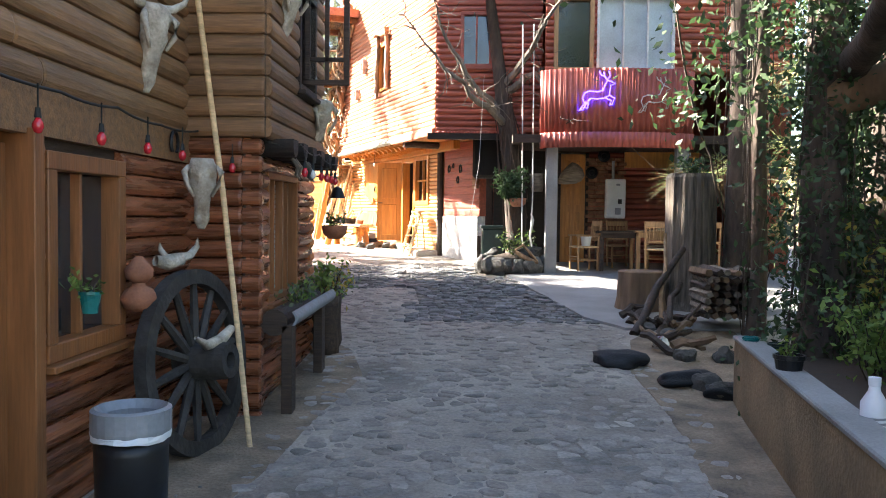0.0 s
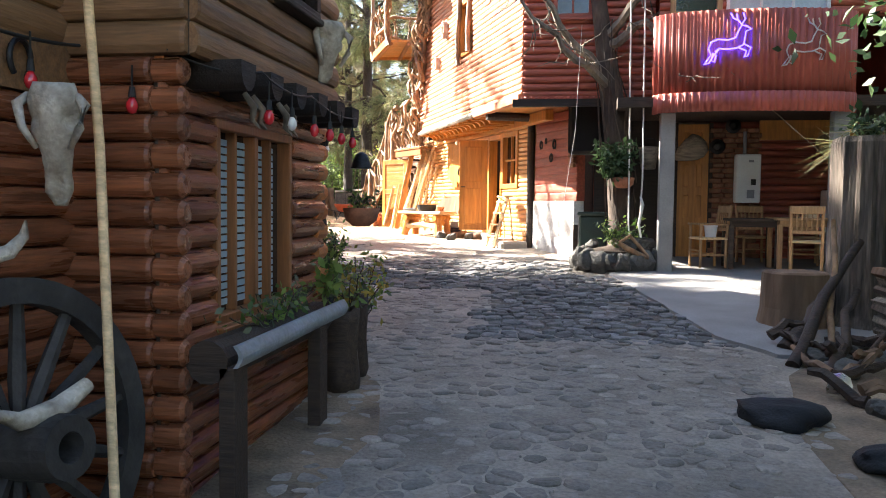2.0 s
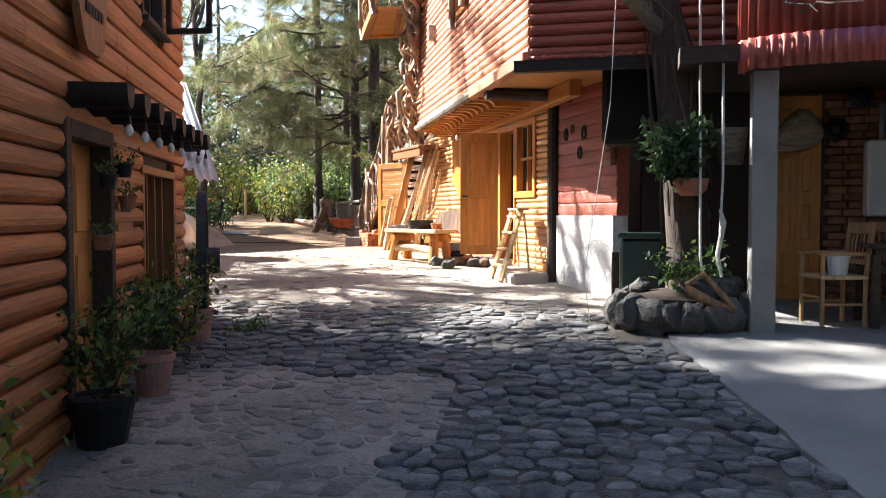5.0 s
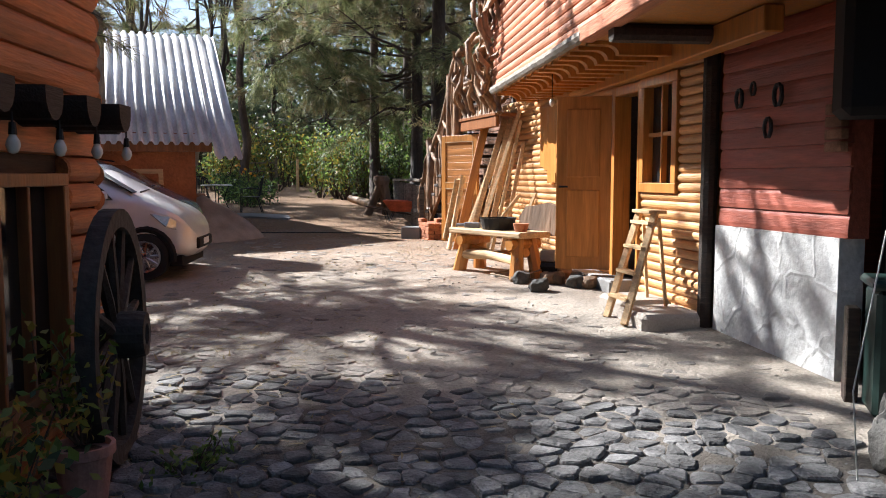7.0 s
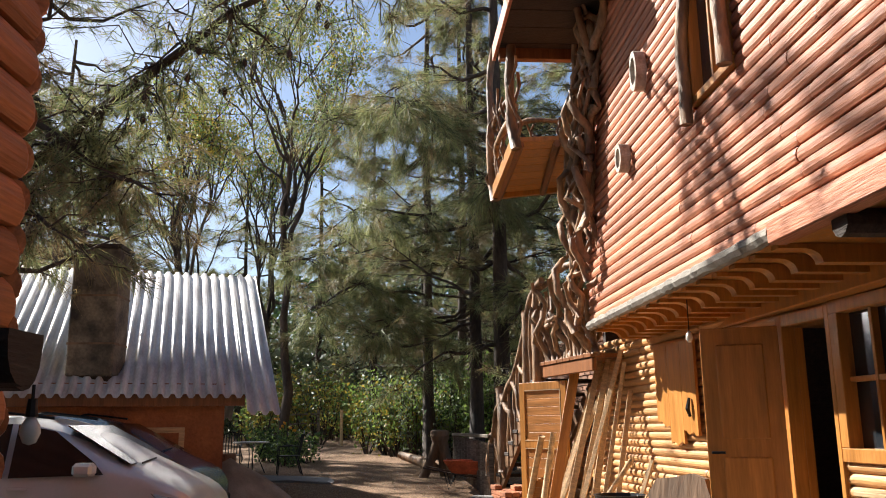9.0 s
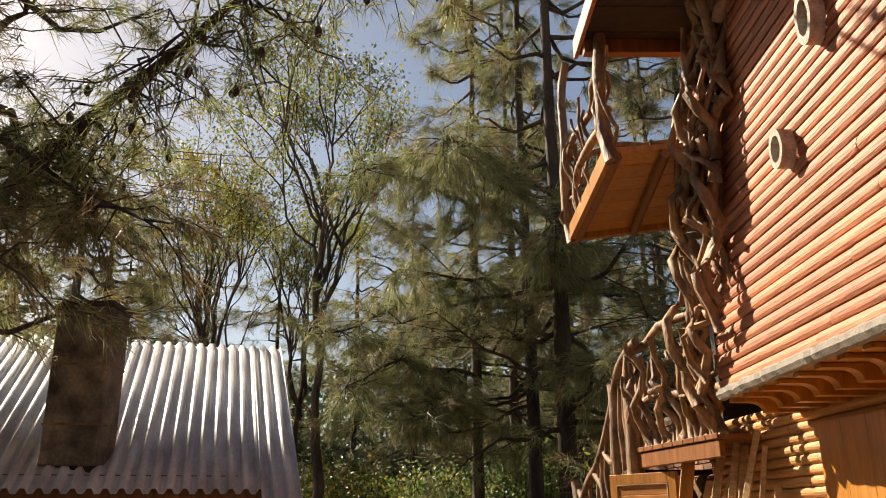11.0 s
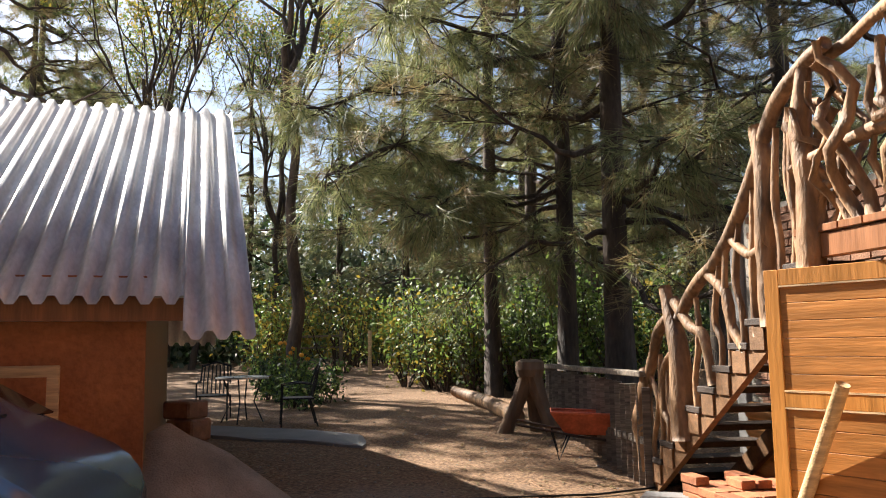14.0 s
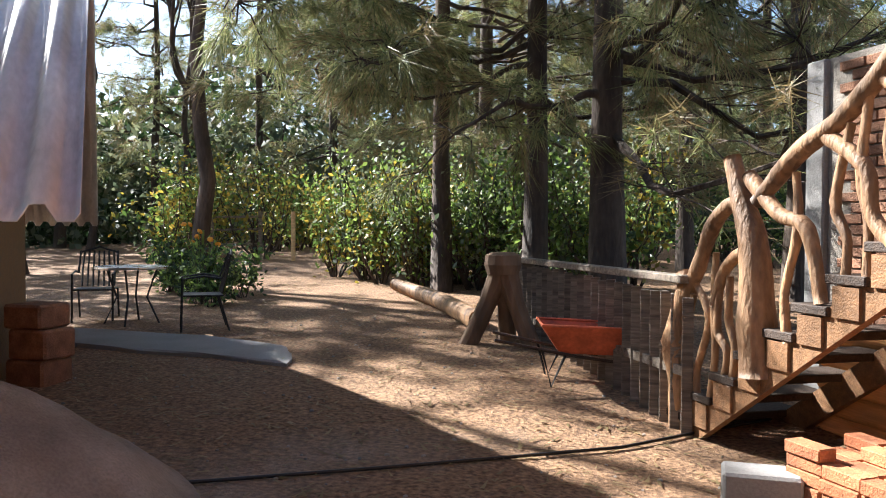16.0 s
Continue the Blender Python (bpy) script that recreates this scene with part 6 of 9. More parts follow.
chair(pose(4.8, 16.7, zt, 0, 0, 175), CH)


def table(m, w, d, h, material, label):
    t = thing("dining_table", m, label, "table", "tables on the terrace")
    part("tabletop", box(B(), -w / 2, w / 2, -d / 2, d / 2, h - 0.04, h, bevel=0.008), material, t)
    part("apron", box(B(), -w / 2 + 0.06, w / 2 - 0.06, -d / 2 + 0.05, d / 2 - 0.05, h - 0.13, h - 0.042), material, t)
    for x in (-1, 1):
        for y in (-1, 1):
            part("leg", box(B(), x * (w / 2 - 0.07) - 0.035, x * (w / 2 - 0.07) + 0.035, y * (d / 2 - 0.07) - 0.035, y * (d / 2 - 0.07) + 0.035, 0, h - 0.1, bevel=0.006), material, t)
    return t


table(pose(3.35, 17.6, zt), 0.8, 0.75, 0.76, M["wood_dark"], "dark square wooden table on the terrace")
table(pose(4.1, 17.45, zt), 1.0, 0.8, 0.78, M["wood_chair"], "pale wooden table on the terrace")
t = thing("bucket", pose(2.75, 17.5, zt + 0.465), "white plastic bucket on a chair", "bucket")
part("body", lathe(B(), [(0.08, 0), (0.1, 0.16), (0.11, 0.18), (0.1, 0.18)], 16), M["bottle"], t)
ob = tagged(obj("straw_hat", lathe(B(), [(0.17, 0), (0.165, 0.012), (0.1, 0.012), (0.09, 0.08), (0.05, 0.095), (0.01, 0.09)], 16), M["wood_pale"], smooth=True), "straw hat lying on the pale table", "hat")
ob.matrix_world = pose(4.15, 17.35, zt + 0.78)

# ---------- right edge: stumps, wood pile, bed ----------


def stump(m, r, h, seed, label, material=None, flute=0.09):
    rng = random.Random(seed)
    bm = B()
    seg = 40
    rings = []
    for k, (f, z) in enumerate(((1.35, 0), (1.1, h * 0.12), (1.0, h * 0.4), (0.97, h * 0.97), (0.9, h))):
        rings.append([bm.verts.new((r * f * (1 + flute * noise.noise(Vector((math.cos(a) * (2 + flute * 12), math.sin(a) * (2 + flute * 12), seed + z * flute)))) * math.cos(a), r * f * (1 + flute * noise.noise(Vector((math.cos(a) * (2 + flute * 12), math.sin(a) * (2 + flute * 12), seed + z * flute)))) * math.sin(a), z)) for a in [q * math.tau / seg for q in range(seg)]])
    for a, b in zip(rings, rings[1:]):
        for q in range(seg):
            bm.faces.new((a[q], a[(q + 1) % seg], b[(q + 1) % seg], b[q]))
    bm.faces.new(rings[-1])
    ob = obj("tree_stump", bm, material or M["stump"], smooth=False)
    ob.matrix_world = m
    return tagged(ob, label, "stump", "stumps by the terrace")


stump(pose(2.98, 13.35, 0.2), 0.33, 0.62, 3, "wide low sawn tree stump used as a seat")
stump(pose(3.68, 13.5, 0.15), 0.34, 2.05, 4, "tall grey-brown split hollow tree stump", M["split_stump"], 0.22)
shrub(3.7, 13.5, 0.35, 0.3, 0.35, 340, ("leaf_dark",), 160, 0.1, "trailing plant on the tall stump", "potted_plant", 2.15, cat="plant", stems=9)
rng = random.Random(12)
t = thing("wood_pile", pose(3.55, 12.0, ground_z(3.5, 12)), "stack of split firewood beside the stumps", "firewood")
for r_ in range(7):
    for c in range(6):
        a = Vector((-0.1 + c * 0.11 + rng.uniform(-0.02, 0.02), -0.35 + rng.uniform(-0.06, 0.06), 0.22 + r_ * 0.088))
        b = a + Vector((rng.uniform(-0.05, 0.05), 0.75, rng.uniform(-0.03, 0.03)))
        part("split_log", tube(B(), [a, b], rng.uniform(0.036, 0.054), rng.choice((5, 6, 4))), M[rng.choice(("wood_grey", "stump", "wood_dark", "split_stump"))], t)
rng = random.Random(13)
for i in range(18):
    p = Vector((rng.uniform(2.45, 3.3), rng.uniform(10.4, 12.6), 0.12))
    p.z = ground_z(p.x, p.y) + 0.03 + rng.uniform(0, 0.12)
    a = rng.uniform(0, math.tau)
    L = rng.uniform(0.25, 0.75)
    q = p + Vector((math.cos(a) * L, math.sin(a) * L, rng.uniform(0, 0.16)))
    r_ = rng.uniform(0.02, 0.055)
    tagged(obj("broken_branch", tube(B(), wiggle(p, q, rng, 5, 0.05), [r_, r_ * 0.9, r_ * 0.8, r_ * 0.8, r_ * 0.6], 6), M[rng.choice(("wood_dark", "wood_dark", "stump"))]), "broken branch lying in the dust", "branch", "broken branches")
for i, (a, b, r_) in enumerate((((2.55, 11.6, 0.15), (3.45, 12.9, 1.15), 0.055), ((2.75, 11.3, 0.14), (3.35, 12.6, 0.7), 0.045), ((2.95, 11.9, 0.2), (3.2, 12.9, 1.35), 0.03), ((2.6, 12.1, 0.2), (3.1, 12.9, 0.55), 0.07))):
    tagged(obj("leaning_branch", tube(B(), wiggle(a, b, rng, 7, 0.06), [r_ * (1.1 - 0.06 * k) for k in range(7)], 8), M["drift" if i == 2 else "wood_dark"], smooth=True), "thick dark branch leaning on the stump", "branch", "branches on the stump")
for i in range(8):
    x, y = rng.uniform(2.65, 3.4), rng.uniform(8.6, 12.3)
    rock(pose(x, y, ground_z(x, y) + 0.04, rng.uniform(-20, 20), 0, rng.uniform(0, 360)), (rng.uniform(0.1, 0.25), rng.uniform(0.09, 0.18), rng.uniform(0.07, 0.14)), 120 + i, "dusty grey stone at the yard's edge", group="stones at the yard's edge")
t = thing("shovel", pose(2.72, 10.95, 0.1), "old shovel with a bright blade lying against the branches", "shovel")
part("handle", tube(B(), [(0.06, 0.05, 0.06), (0.75, 1.0, 0.42)], 0.017, 7), M["wood_dark"], t)
part("blade", tube(B(), [(0.08, 0.08, 0.06), (0.02, 0.0, 0.05), (-0.06, -0.12, 0.02)], [0.03, 0.09, 0.06], 8), M["steel"], t, "shiny steel blade")
for i, (x, y, s, r_) in enumerate(((2.12, 10.05, (0.33, 0.24, 0.1), -15), (2.62, 9.35, (0.36, 0.22, 0.09), 20), (2.85, 8.95, (0.25, 0.2, 0.08), 50))):
    rock(pose(x, y, ground_z(x, y) + s[2] * 0.55, 0, 0, r_), s, 150 + i, "black cloth sack lying in the dust", "cloth_sack", "black sacks", M["bag"]).data.shade_smooth()
# raised bed
t = thing("wall_raised_bed", Matrix(), "ochre plastered wall of a raised planting bed", "wall", kind="structure")
bm = B()
m_, L_ = frame_of((2.05, 3.0), (2.86, 8.75))
box(bm, -4, L_, -0.17, 0, -0.3, 0.52, m=m_)
box(bm, L_ - 0.15, L_, -3.0, -0.17, -0.3, 0.5, m=m_)
part("bed_wall", bm, M["bed_plaster"], t)
part("coping", box(B(), -4, L_ + 0.01, -0.19, 0.015, 0.52, 0.56, m=m_, bevel=0.01), M["concrete"], t)
part("soil", box(B(), -4, L_ - 0.15, -4.0, -0.19, 0.0, 0.46, m=m_), M["wood_dark"], t)
t = thing("plastic_bottle", pose(2.66, 5.85, 0.46), "white plastic bottle with a printed label on the bed wall", "bottle")
part("body", lathe(B(), [(0.06, 0), (0.065, 0.01), (0.065, 0.17), (0.03, 0.23), (0.026, 0.26)], 18), M["bottle"], t, smooth=True)
part("cap", lathe(B(), [(0.028, 0.255), (0.03, 0.26), (0.03, 0.3), (0.02, 0.302)], 14), M["bottle"], t)
for i in range(3):
    part("print", lathe(B(), [(0.0665, 0.04 + i * 0.025), (0.0665, 0.052 + i * 0.025)], 18), M["ink"], t)
pot(pose(2.72, 7.15, 0.46), 0.1, 0.2, M["black_plastic"], "small black plastic plant pot on the bed wall", group="pots on the bed")
pot(pose(2.9, 8.45, 0.46), 0.07, 0.13, M["teal"], "small teal pot on the bed wall", group="pots on the bed")
pot(pose(3.02, 8.2, 0.46), 0.07, 0.12, M["green_plastic"], "small green pot on the bed wall", group="pots on the bed")
shrub(2.72, 7.15, 0.1, 0.1, 0.14, 341, ("leaf",), 40, 0.05, "seedling in a black pot", "potted_plant", 0.62, cat="plant", stems=4)


def vine_tree(x, y, r, h, seed, label, z=0.3, ivy=1700, leaf=0.085, lean=(0, 0)):
    rng = random.Random(seed)
    rs = np.random.RandomState(seed)
    t = thing("vine_clad_tree", Matrix.Translation((x, y, z)), label, "tree", "trees clad in vines")
    n = 9
    pts = [Vector((lean[0] * k + 0.06 * noise.noise(Vector((seed, k * 4, 0))), lean[1] * k, h * k)) for k in [i / (n - 1) for i in range(n)]]
    part("trunk", tube(B(), pts, [r * (1.25 if i == 0 else 1 - 0.35 * i / (n - 1)) for i in range(n)], 12), M["bark"], t, smooth=True)
    bm = B()
    at = []
    for i in range(9):
        a0 = rng.uniform(0, math.tau)
        ln = []
        for k in range(10):
            q = k / 9
            a = a0 + q * rng.uniform(0.5, 1.6)
            c = pts[0].lerp(pts[-1], q * rng.uniform(0.75, 1.0))
            rr = r * 1.05 + 0.04 + 0.25 * max(0, noise.noise(Vector((i, q * 4, seed))))
            ln.append(c + Vector((math.cos(a) * rr, math.sin(a) * rr, 0)))
        tube(bm, ln, 0.008, 4)
        at += ln
    part("vine_stem", bm, M["bark"], t)
    e = np.array([tuple(v) for v in at])
    p = e[rs.randint(0, len(e), ivy)] + rs.normal(size=(ivy, 3)) * np.array([0.16, 0.16, 0.22])
    leaves("vine_leaves", p, leaf, M["leaf_dark"], t, seed)
    q = e[rs.randint(0, len(e), ivy // 3)] + rs.normal(size=(ivy // 3, 3)) * np.array([0.2, 0.2, 0.25])
    leaves("vine_leaves", q, leaf * 0.9, M["leaf_dark"], t, seed + 1)
    # limbs and crown above the trunk, mostly out of view, added for shade below
    bm = B()
    tips = []
    for i in range(14):
        a, k = rng.uniform(0, math.tau), rng.uniform(0.78, 1.0)
        p0 = pts[0].lerp(pts[-1], k)
        p1 = p0 + Vector((math.cos(a) * rng.uniform(0.9, 2.7), math.sin(a) * rng.uniform(0.9, 2.7), rng.uniform(0.2, 2.0)))
        ln = wiggle(p0, p1, rng, 7, 0.2)
        tube(bm, ln, [r * 0.32 * (1 - 0.8 * j / 6) for j in range(7)], 5, caps=False)
        tips += ln[2:]
    part("limb", bm, M["bark"], t)
    e = np.array([tuple(v) for v in tips])
    leaves("crown", e[rs.randint(0, len(e), 7000)] + rs.normal(size=(7000, 3)) * 0.45, 0.10, M["leaf_dark"], t, seed + 2)
    return t


vine_tree(3.45, 8.45, 0.2, 4.6, 61, "thick dark trunk wrapped in ivy above the raised bed", ivy=6000, leaf=0.075)
vine_tree(4.3, 13.3, 0.2, 7.6, 62, "dark pine trunk with a few vines behind the stumps", z=0.1, ivy=80)
vine_tree(4.0, 11.6, 0.1, 7.2, 63, "slim dark trunk with hanging vines", z=0.1, ivy=90)
vine_tree(4.4, 9.4, 0.22, 6.0, 64, "ivy-covered trunk deep in the bed", ivy=2800)
vine_tree(4.1, 7.1, 0.15, 5.0, 65, "ivy-covered trunk at the edge of the bed", ivy=2200)
ob = tagged(obj("tree_limb", tube(B(), wiggle((3.55, 8.2, 2.75), (2.95, 6.2, 3.0), random.Random(2), 8, 0.08), [0.13, 0.12, 0.12, 0.11, 0.11, 0.1, 0.09, 0.08], 10), M["bark"], smooth=True), "thick mossy limb reaching over the bed", "branch")
ob = tagged(obj("tree_limb", tube(B(), wiggle((3.5, 8.4, 2.55), (4.2, 6.6, 3.1), random.Random(3), 8, 0.08), [0.16, 0.15, 0.14, 0.13, 0.12, 0.1, 0.09, 0.08], 10), M["stump"], smooth=True), "thick split limb with torn bark", "branch")
bg = random.Random(31)
for i in range(16):
    x, y = bg.uniform(3.0, 4.6), bg.uniform(4.6, 8.2)
    shrub(x, y, 0.45, 0.45, bg.uniform(0.5, 1.3), 350 + i, ("leaf", "leaf_yellow") if i % 3 == 0 else ("leaf", "leaf"), 700, 0.07, "bright green leafy plant in the raised bed", "bed_plant", 0.45, "plants in the raised bed", 10, "plant")
for i in range(16):
    x, y = bg.uniform(5.5, 7.2), 2.0 + 0.62 * i + bg.uniform(-0.3, 0.3)
    shrub(x, y, 1.0, 1.0, bg.uniform(2.5, 5.0), 370 + i, ("leaf_dark", "leaf_dark"), 3600, 0.15, "tall dark green hedge bush behind the bed", "hedge_bush", None, "hedge behind the bed", 7)
for i in range(9):
    shrub(7.2 + bg.uniform(-0.4, 1.2), 11.6 + 0.62 * i, 1.0, 0.9, bg.uniform(3.0, 5.0), 390 + i, ("leaf_dark", "leaf_dark"), 3000, 0.15, "tall dark green hedge bush behind the terrace", "hedge_bush", None, "hedge behind the bed", 7)
# hanging dead vine with reddish leaves
cable([(2.6, 10.5, 4.6), (2.95, 11.0, 3.2), (3.3, 11.2, 2.3), (3.55, 11.4, 1.6)], "hanging_vine", 0.014, 0.1, "dark vine hanging before the red house", "vine", M["bark"])
rs = np.random.RandomState(5)
tagged(leaves("vine_foliage", np.array([3.0, 11.0, 3.0]) + rs.normal(size=(130, 3)) * np.array([0.25, 0.2, 0.35]), 0.12, M["leaf_dark"], None, 4), "sprays of dark leaves on the hanging vine", "vine", kind="stuff")
rs = np.random.RandomState(6)
c = np.array([3.3, 9.6, 3.3])
tagged(leaves("overhead_foliage", np.concatenate([c + rs.normal(size=(330, 3)) * np.array([0.5, 0.7, 0.55]), c + np.array([1.0, 0.5, 0.4]) + rs.normal(size=(900, 3)) * np.array([0.6, 1.2, 0.7])]), 0.11, M["leaf_dark"], None, 5), "leafy vines hanging over the bed", "vine", kind="stuff")

# ---------- workshop front ----------
window("window_11", wy, 0.52, 1.34, 1.82, 3.0, "honey-coloured four-pane workshop window with dark glass", M["wood_honey"], (2, 2), pane_mat=M["window"], frame=0.1, proud=0.07, sill=False)
t = thing("door_4", wy.matrix_world, "open honey-coloured workshop door swung out over the yard", "door", kind="structure")
for a, b, c, d in ((1.345, 1.40, 0.8, 2.98), (2.0, 2.09, 0.8, 2.98), (1.40, 2.0, 2.88, 2.98)):
    part("door_frame", box(B(), a, b, -0.06, 0.065, c, d, bevel=0.006), M["wood_honey"], t)
lf = panel_door(t, 0.0, 0.62, 0.0, 1.97, M["wood_honey"], 2, y=0.02, cols=1)
lf.matrix_local = pose(2.0, 0.1, 0.92, 0, 0, 62)
part("door_handle", tube(B(), [(0.58, 0.02, 0.95), (0.58, 0.06, 0.95), (0.48, 0.065, 0.95)], 0.011, 6), M["iron"], lf, "dark lever handle")
part("threshold", box(B(), 1.5, 2.7, -0.14, 0.3, 0.55, 0.86, bevel=0.02), M["concrete"], t)
t = thing("board_panel", wy.matrix_world, "honey-coloured board panel with a ragged lower edge on logs", "board")
for k, (z0, cut) in enumerate(((1.98, 0.05), (1.90, 0.0), (2.06, 0.08))):
    bm = B()
    x0, x1 = 3.6 + k * 0.335, 3.6 + k * 0.335 + 0.33
    low = [(x0 + (x1 - x0) * j / 6, z0 + 0.05 * noise.noise(Vector((x0 * 3 + j * 0.9, 1, 2))) + cut * j / 6) for j in range(7)]
    ring = low + [(x1, 2.95), (x0, 2.95)]
    f0 = [bm.verts.new((x, 0.07, z)) for x, z in ring]
    f1 = [bm.verts.new((x, 0.1, z)) for x, z in ring]
    bm.faces.new(f0); bm.faces.new(list(reversed(f1)))
    for j in range(len(ring)):
        bm.faces.new((f0[j], f0[(j + 1) % len(ring)], f1[(j + 1) % len(ring)], f1[j]))
    bmesh.ops.recalc_face_normals(bm, faces=bm.faces)
    part("board", bm, M["wood_honey"], t)
ob = tagged(obj("tool_hook", tube(B(), [(3.72, 0.12, 2.36), (3.73, 0.14, 2.25), (3.72, 0.12, 2.17)], [0.014, 0.024, 0.016], 7), M["iron"]), "dark tool hung on the board", "tool")
ob.matrix_world = wy.matrix_world
# rounded rafter tails under the jetty and a thin mortar ledge
uf = frame_of(up_(0), up_(7.4))[0]
for i in range(15):
    s = 2.75 + i * 0.33
    bm = B()
    n = 8
    prof = [(0.0, 0.0), (0.0, -0.03)] + [(-0.16 - 0.12 * math.sin(a), -0.03 - 0.085 * (1 - math.cos(a))) for a in np.linspace(0.0, 1.6, n)] + [(-1.3, -0.12), (-1.3, 0.0)]
    f0 = [bm.verts.new((-0.05, y, z)) for y, z in prof]
    f1 = [bm.verts.new((0.05, y, z)) for y, z in prof]
    for k in range(len(prof)):
        bm.faces.new((f0[k], f0[(k + 1) % len(prof)], f1[(k + 1) % len(prof)], f1[k]))
    bm.faces.new(f0); bm.faces.new(list(reversed(f1)))
    bmesh.ops.recalc_face_normals(bm, faces=bm.faces)
    ob = tagged(obj("rafter_tail", bm, M["wood_honey"]), "carved orange rafter tail under the jetty", "beam", "rafter tails")
    ob.matrix_world = uf @ Matrix.Translation((s, -0.03, 3.195))
ob = tagged(obj("trim", tube(B(), [(2.6 + 0.08 * k, 0.035 + 0.012 * noise.noise(Vector((k * 0.9, 0, 4))), 3.235 + 0.012 * noise.noise(Vector((k * 0.7, 5, 0)))) for k in range(61)], [0.055 + 0.018 * noise.noise(Vector((k * 0.8, 2, 8))) for k in range(61)], 8), M["mortar"]), "rough pale mortar ledge below the upper logs", "ledge", kind="structure")
ob.matrix_world = uf
ob = tagged(obj("trim", box(B(), 0.0, 2.6, -0.04, 0.085, 3.16, 3.3, bevel=0.01), M["log_tan"]), "plain board below the upper logs", "trim", kind="structure")
ob.matrix_world = uf
ob = tagged(obj("jetty_plate", box(B(), 1.0, 7.4, -0.95, -0.8, 3.0, 3.19, bevel=0.01), M["wood_honey"]), "long orange wall plate under the jetty", "beam")
ob.matrix_world = uf
ob = tagged(obj("jetty_cross_beam", tube(B(), [(1.9, 0.02, 3.13), (1.9, -2.2, 3.13)], 0.08, 10), M["wood_dark"]), "dark round beam under the jetty's corner", "beam")
ob.matrix_world = uf
t = thing("bare_bulb", Matrix.Translation((*up_(4.95, -0.25), 3.1)), "bare white bulb hanging on a cord from the jetty", "bulb")
part("cord", tube(B(), [(0, 0, 0.08), (0, 0, -0.2)], 0.005, 5), M["wire"], t)
part("glass", lathe(B(), [(0.014, -0.2), (0.03, -0.24), (0.03, -0.27), (0.012, -0.3)], 10), M["bulb_clear"], t, smooth=True)
# log rings on the upper wall
for s, z, k in ((5.5, 4.67, 1.0), (4.85, 5.3, 1.35)):
    bm = B()
    seg = 18
    rr = [[bm.verts.new((r_ * (1 + 0.15 * noise.noise(Vector((math.cos(a) * 1.5, math.sin(a) * 1.5, k)))) * math.cos(a) * 0.75, y, r_ * (1.0 if k < 1.2 else 1.35) * math.sin(a))) for r_, y in ((0.17, 0), (0.17, 0.12), (0.115, 0.12), (0.115, 0))] for a in [q * math.tau / seg for q in range(seg)]]
    for q in range(seg):
        for j in range(4):
            bm.faces.new((rr[q][j], rr[q][(j + 1) % 4], rr[(q + 1) % seg][(j + 1) % 4], rr[(q + 1) % seg][j]))
    bmesh.ops.recalc_face_normals(bm, faces=bm.faces)
    ob = tagged(obj("log_ring", bm, M["bone"]), "pale hollow slice of a log fixed to the wall", "wall ornament", "log rings")
    ob.matrix_world = wu.matrix_world @ pose(s, 0.04, z) @ Matrix.Scale(0.85, 4)
rng = random.Random(21)
for a, b, r_ in (((3.72, 0.1, 4.35), (3.62, 0.1, 5.9), 0.05), ((2.95, 0.1, 4.5), (2.98, 0.1, 5.9), 0.055), ((2.9, 0.12, 5.75), (3.8, 0.12, 5.85), 0.05)):
    ob = tagged(obj("window_branch", tube(B(), wiggle(a, b, rng, 7, 0.05), [r_] * 7, 8), M["drift"], smooth=True), "peeled branch framing the upper window", "branch", "branches round the window")
    ob.matrix_world = wu.matrix_world


def driftwood(name, pts_list, label, cat, group=""):
    """A lattice of crooked peeled branches; each is a part."""
    t = thing(name, Matrix(), label, cat, group)
    for nm, p0, p1, r_, amp, bend in pts_list:
        n = 9
        part(nm, tube(B(), wiggle(p0, p1, rng, n, amp, bend), [r_ * (1.15 - 0.4 * k / (n - 1)) * rng.uniform(0.85, 1.2) for k in range(n)], 7), M["drift"], t, smooth=True)
    return t


# ---------- outer stair with branch railing ----------
SB = Vector((-6.0, 29.65, 0.76))           # foot of the flight
ST = Vector((-4.40, 27.0, 2.76))            # landing
n_tr = 11
sdir = (ST - SB)
hor = Vector((sdir.x, sdir.y, 0)).normalized()
side = Vector((-hor.y, hor.x, 0))
if side.x > 0:
    side = -side
t = thing("stair_flight", Matrix(), "steep outdoor stair of dark planks on a wooden stringer", "stair", kind="structure")
for i in range(n_tr):
    p = SB + sdir * ((i + 0.5) / n_tr)
    ang = math.degrees(math.atan2(hor.y, hor.x))
    part("tread", box(B(), -0.15, 0.15, -0.9, 0.06, -0.03, 0.025, m=pose(p.x, p.y, p.z + 0.06, 0, 0, ang) @ Matrix.Diagonal((1, 1 if side.dot(Vector((-hor.y, hor.x, 0))) > 0 else -1, 1, 1)), bevel=0.006), M["wood_dark"], t)
    part("block", box(B(), -0.1, 0.1, -0.05, 0.05, -0.2, -0.03, m=pose(p.x, p.y, p.z + 0.05, 0, 0, ang)), M["plank_brown"], t)
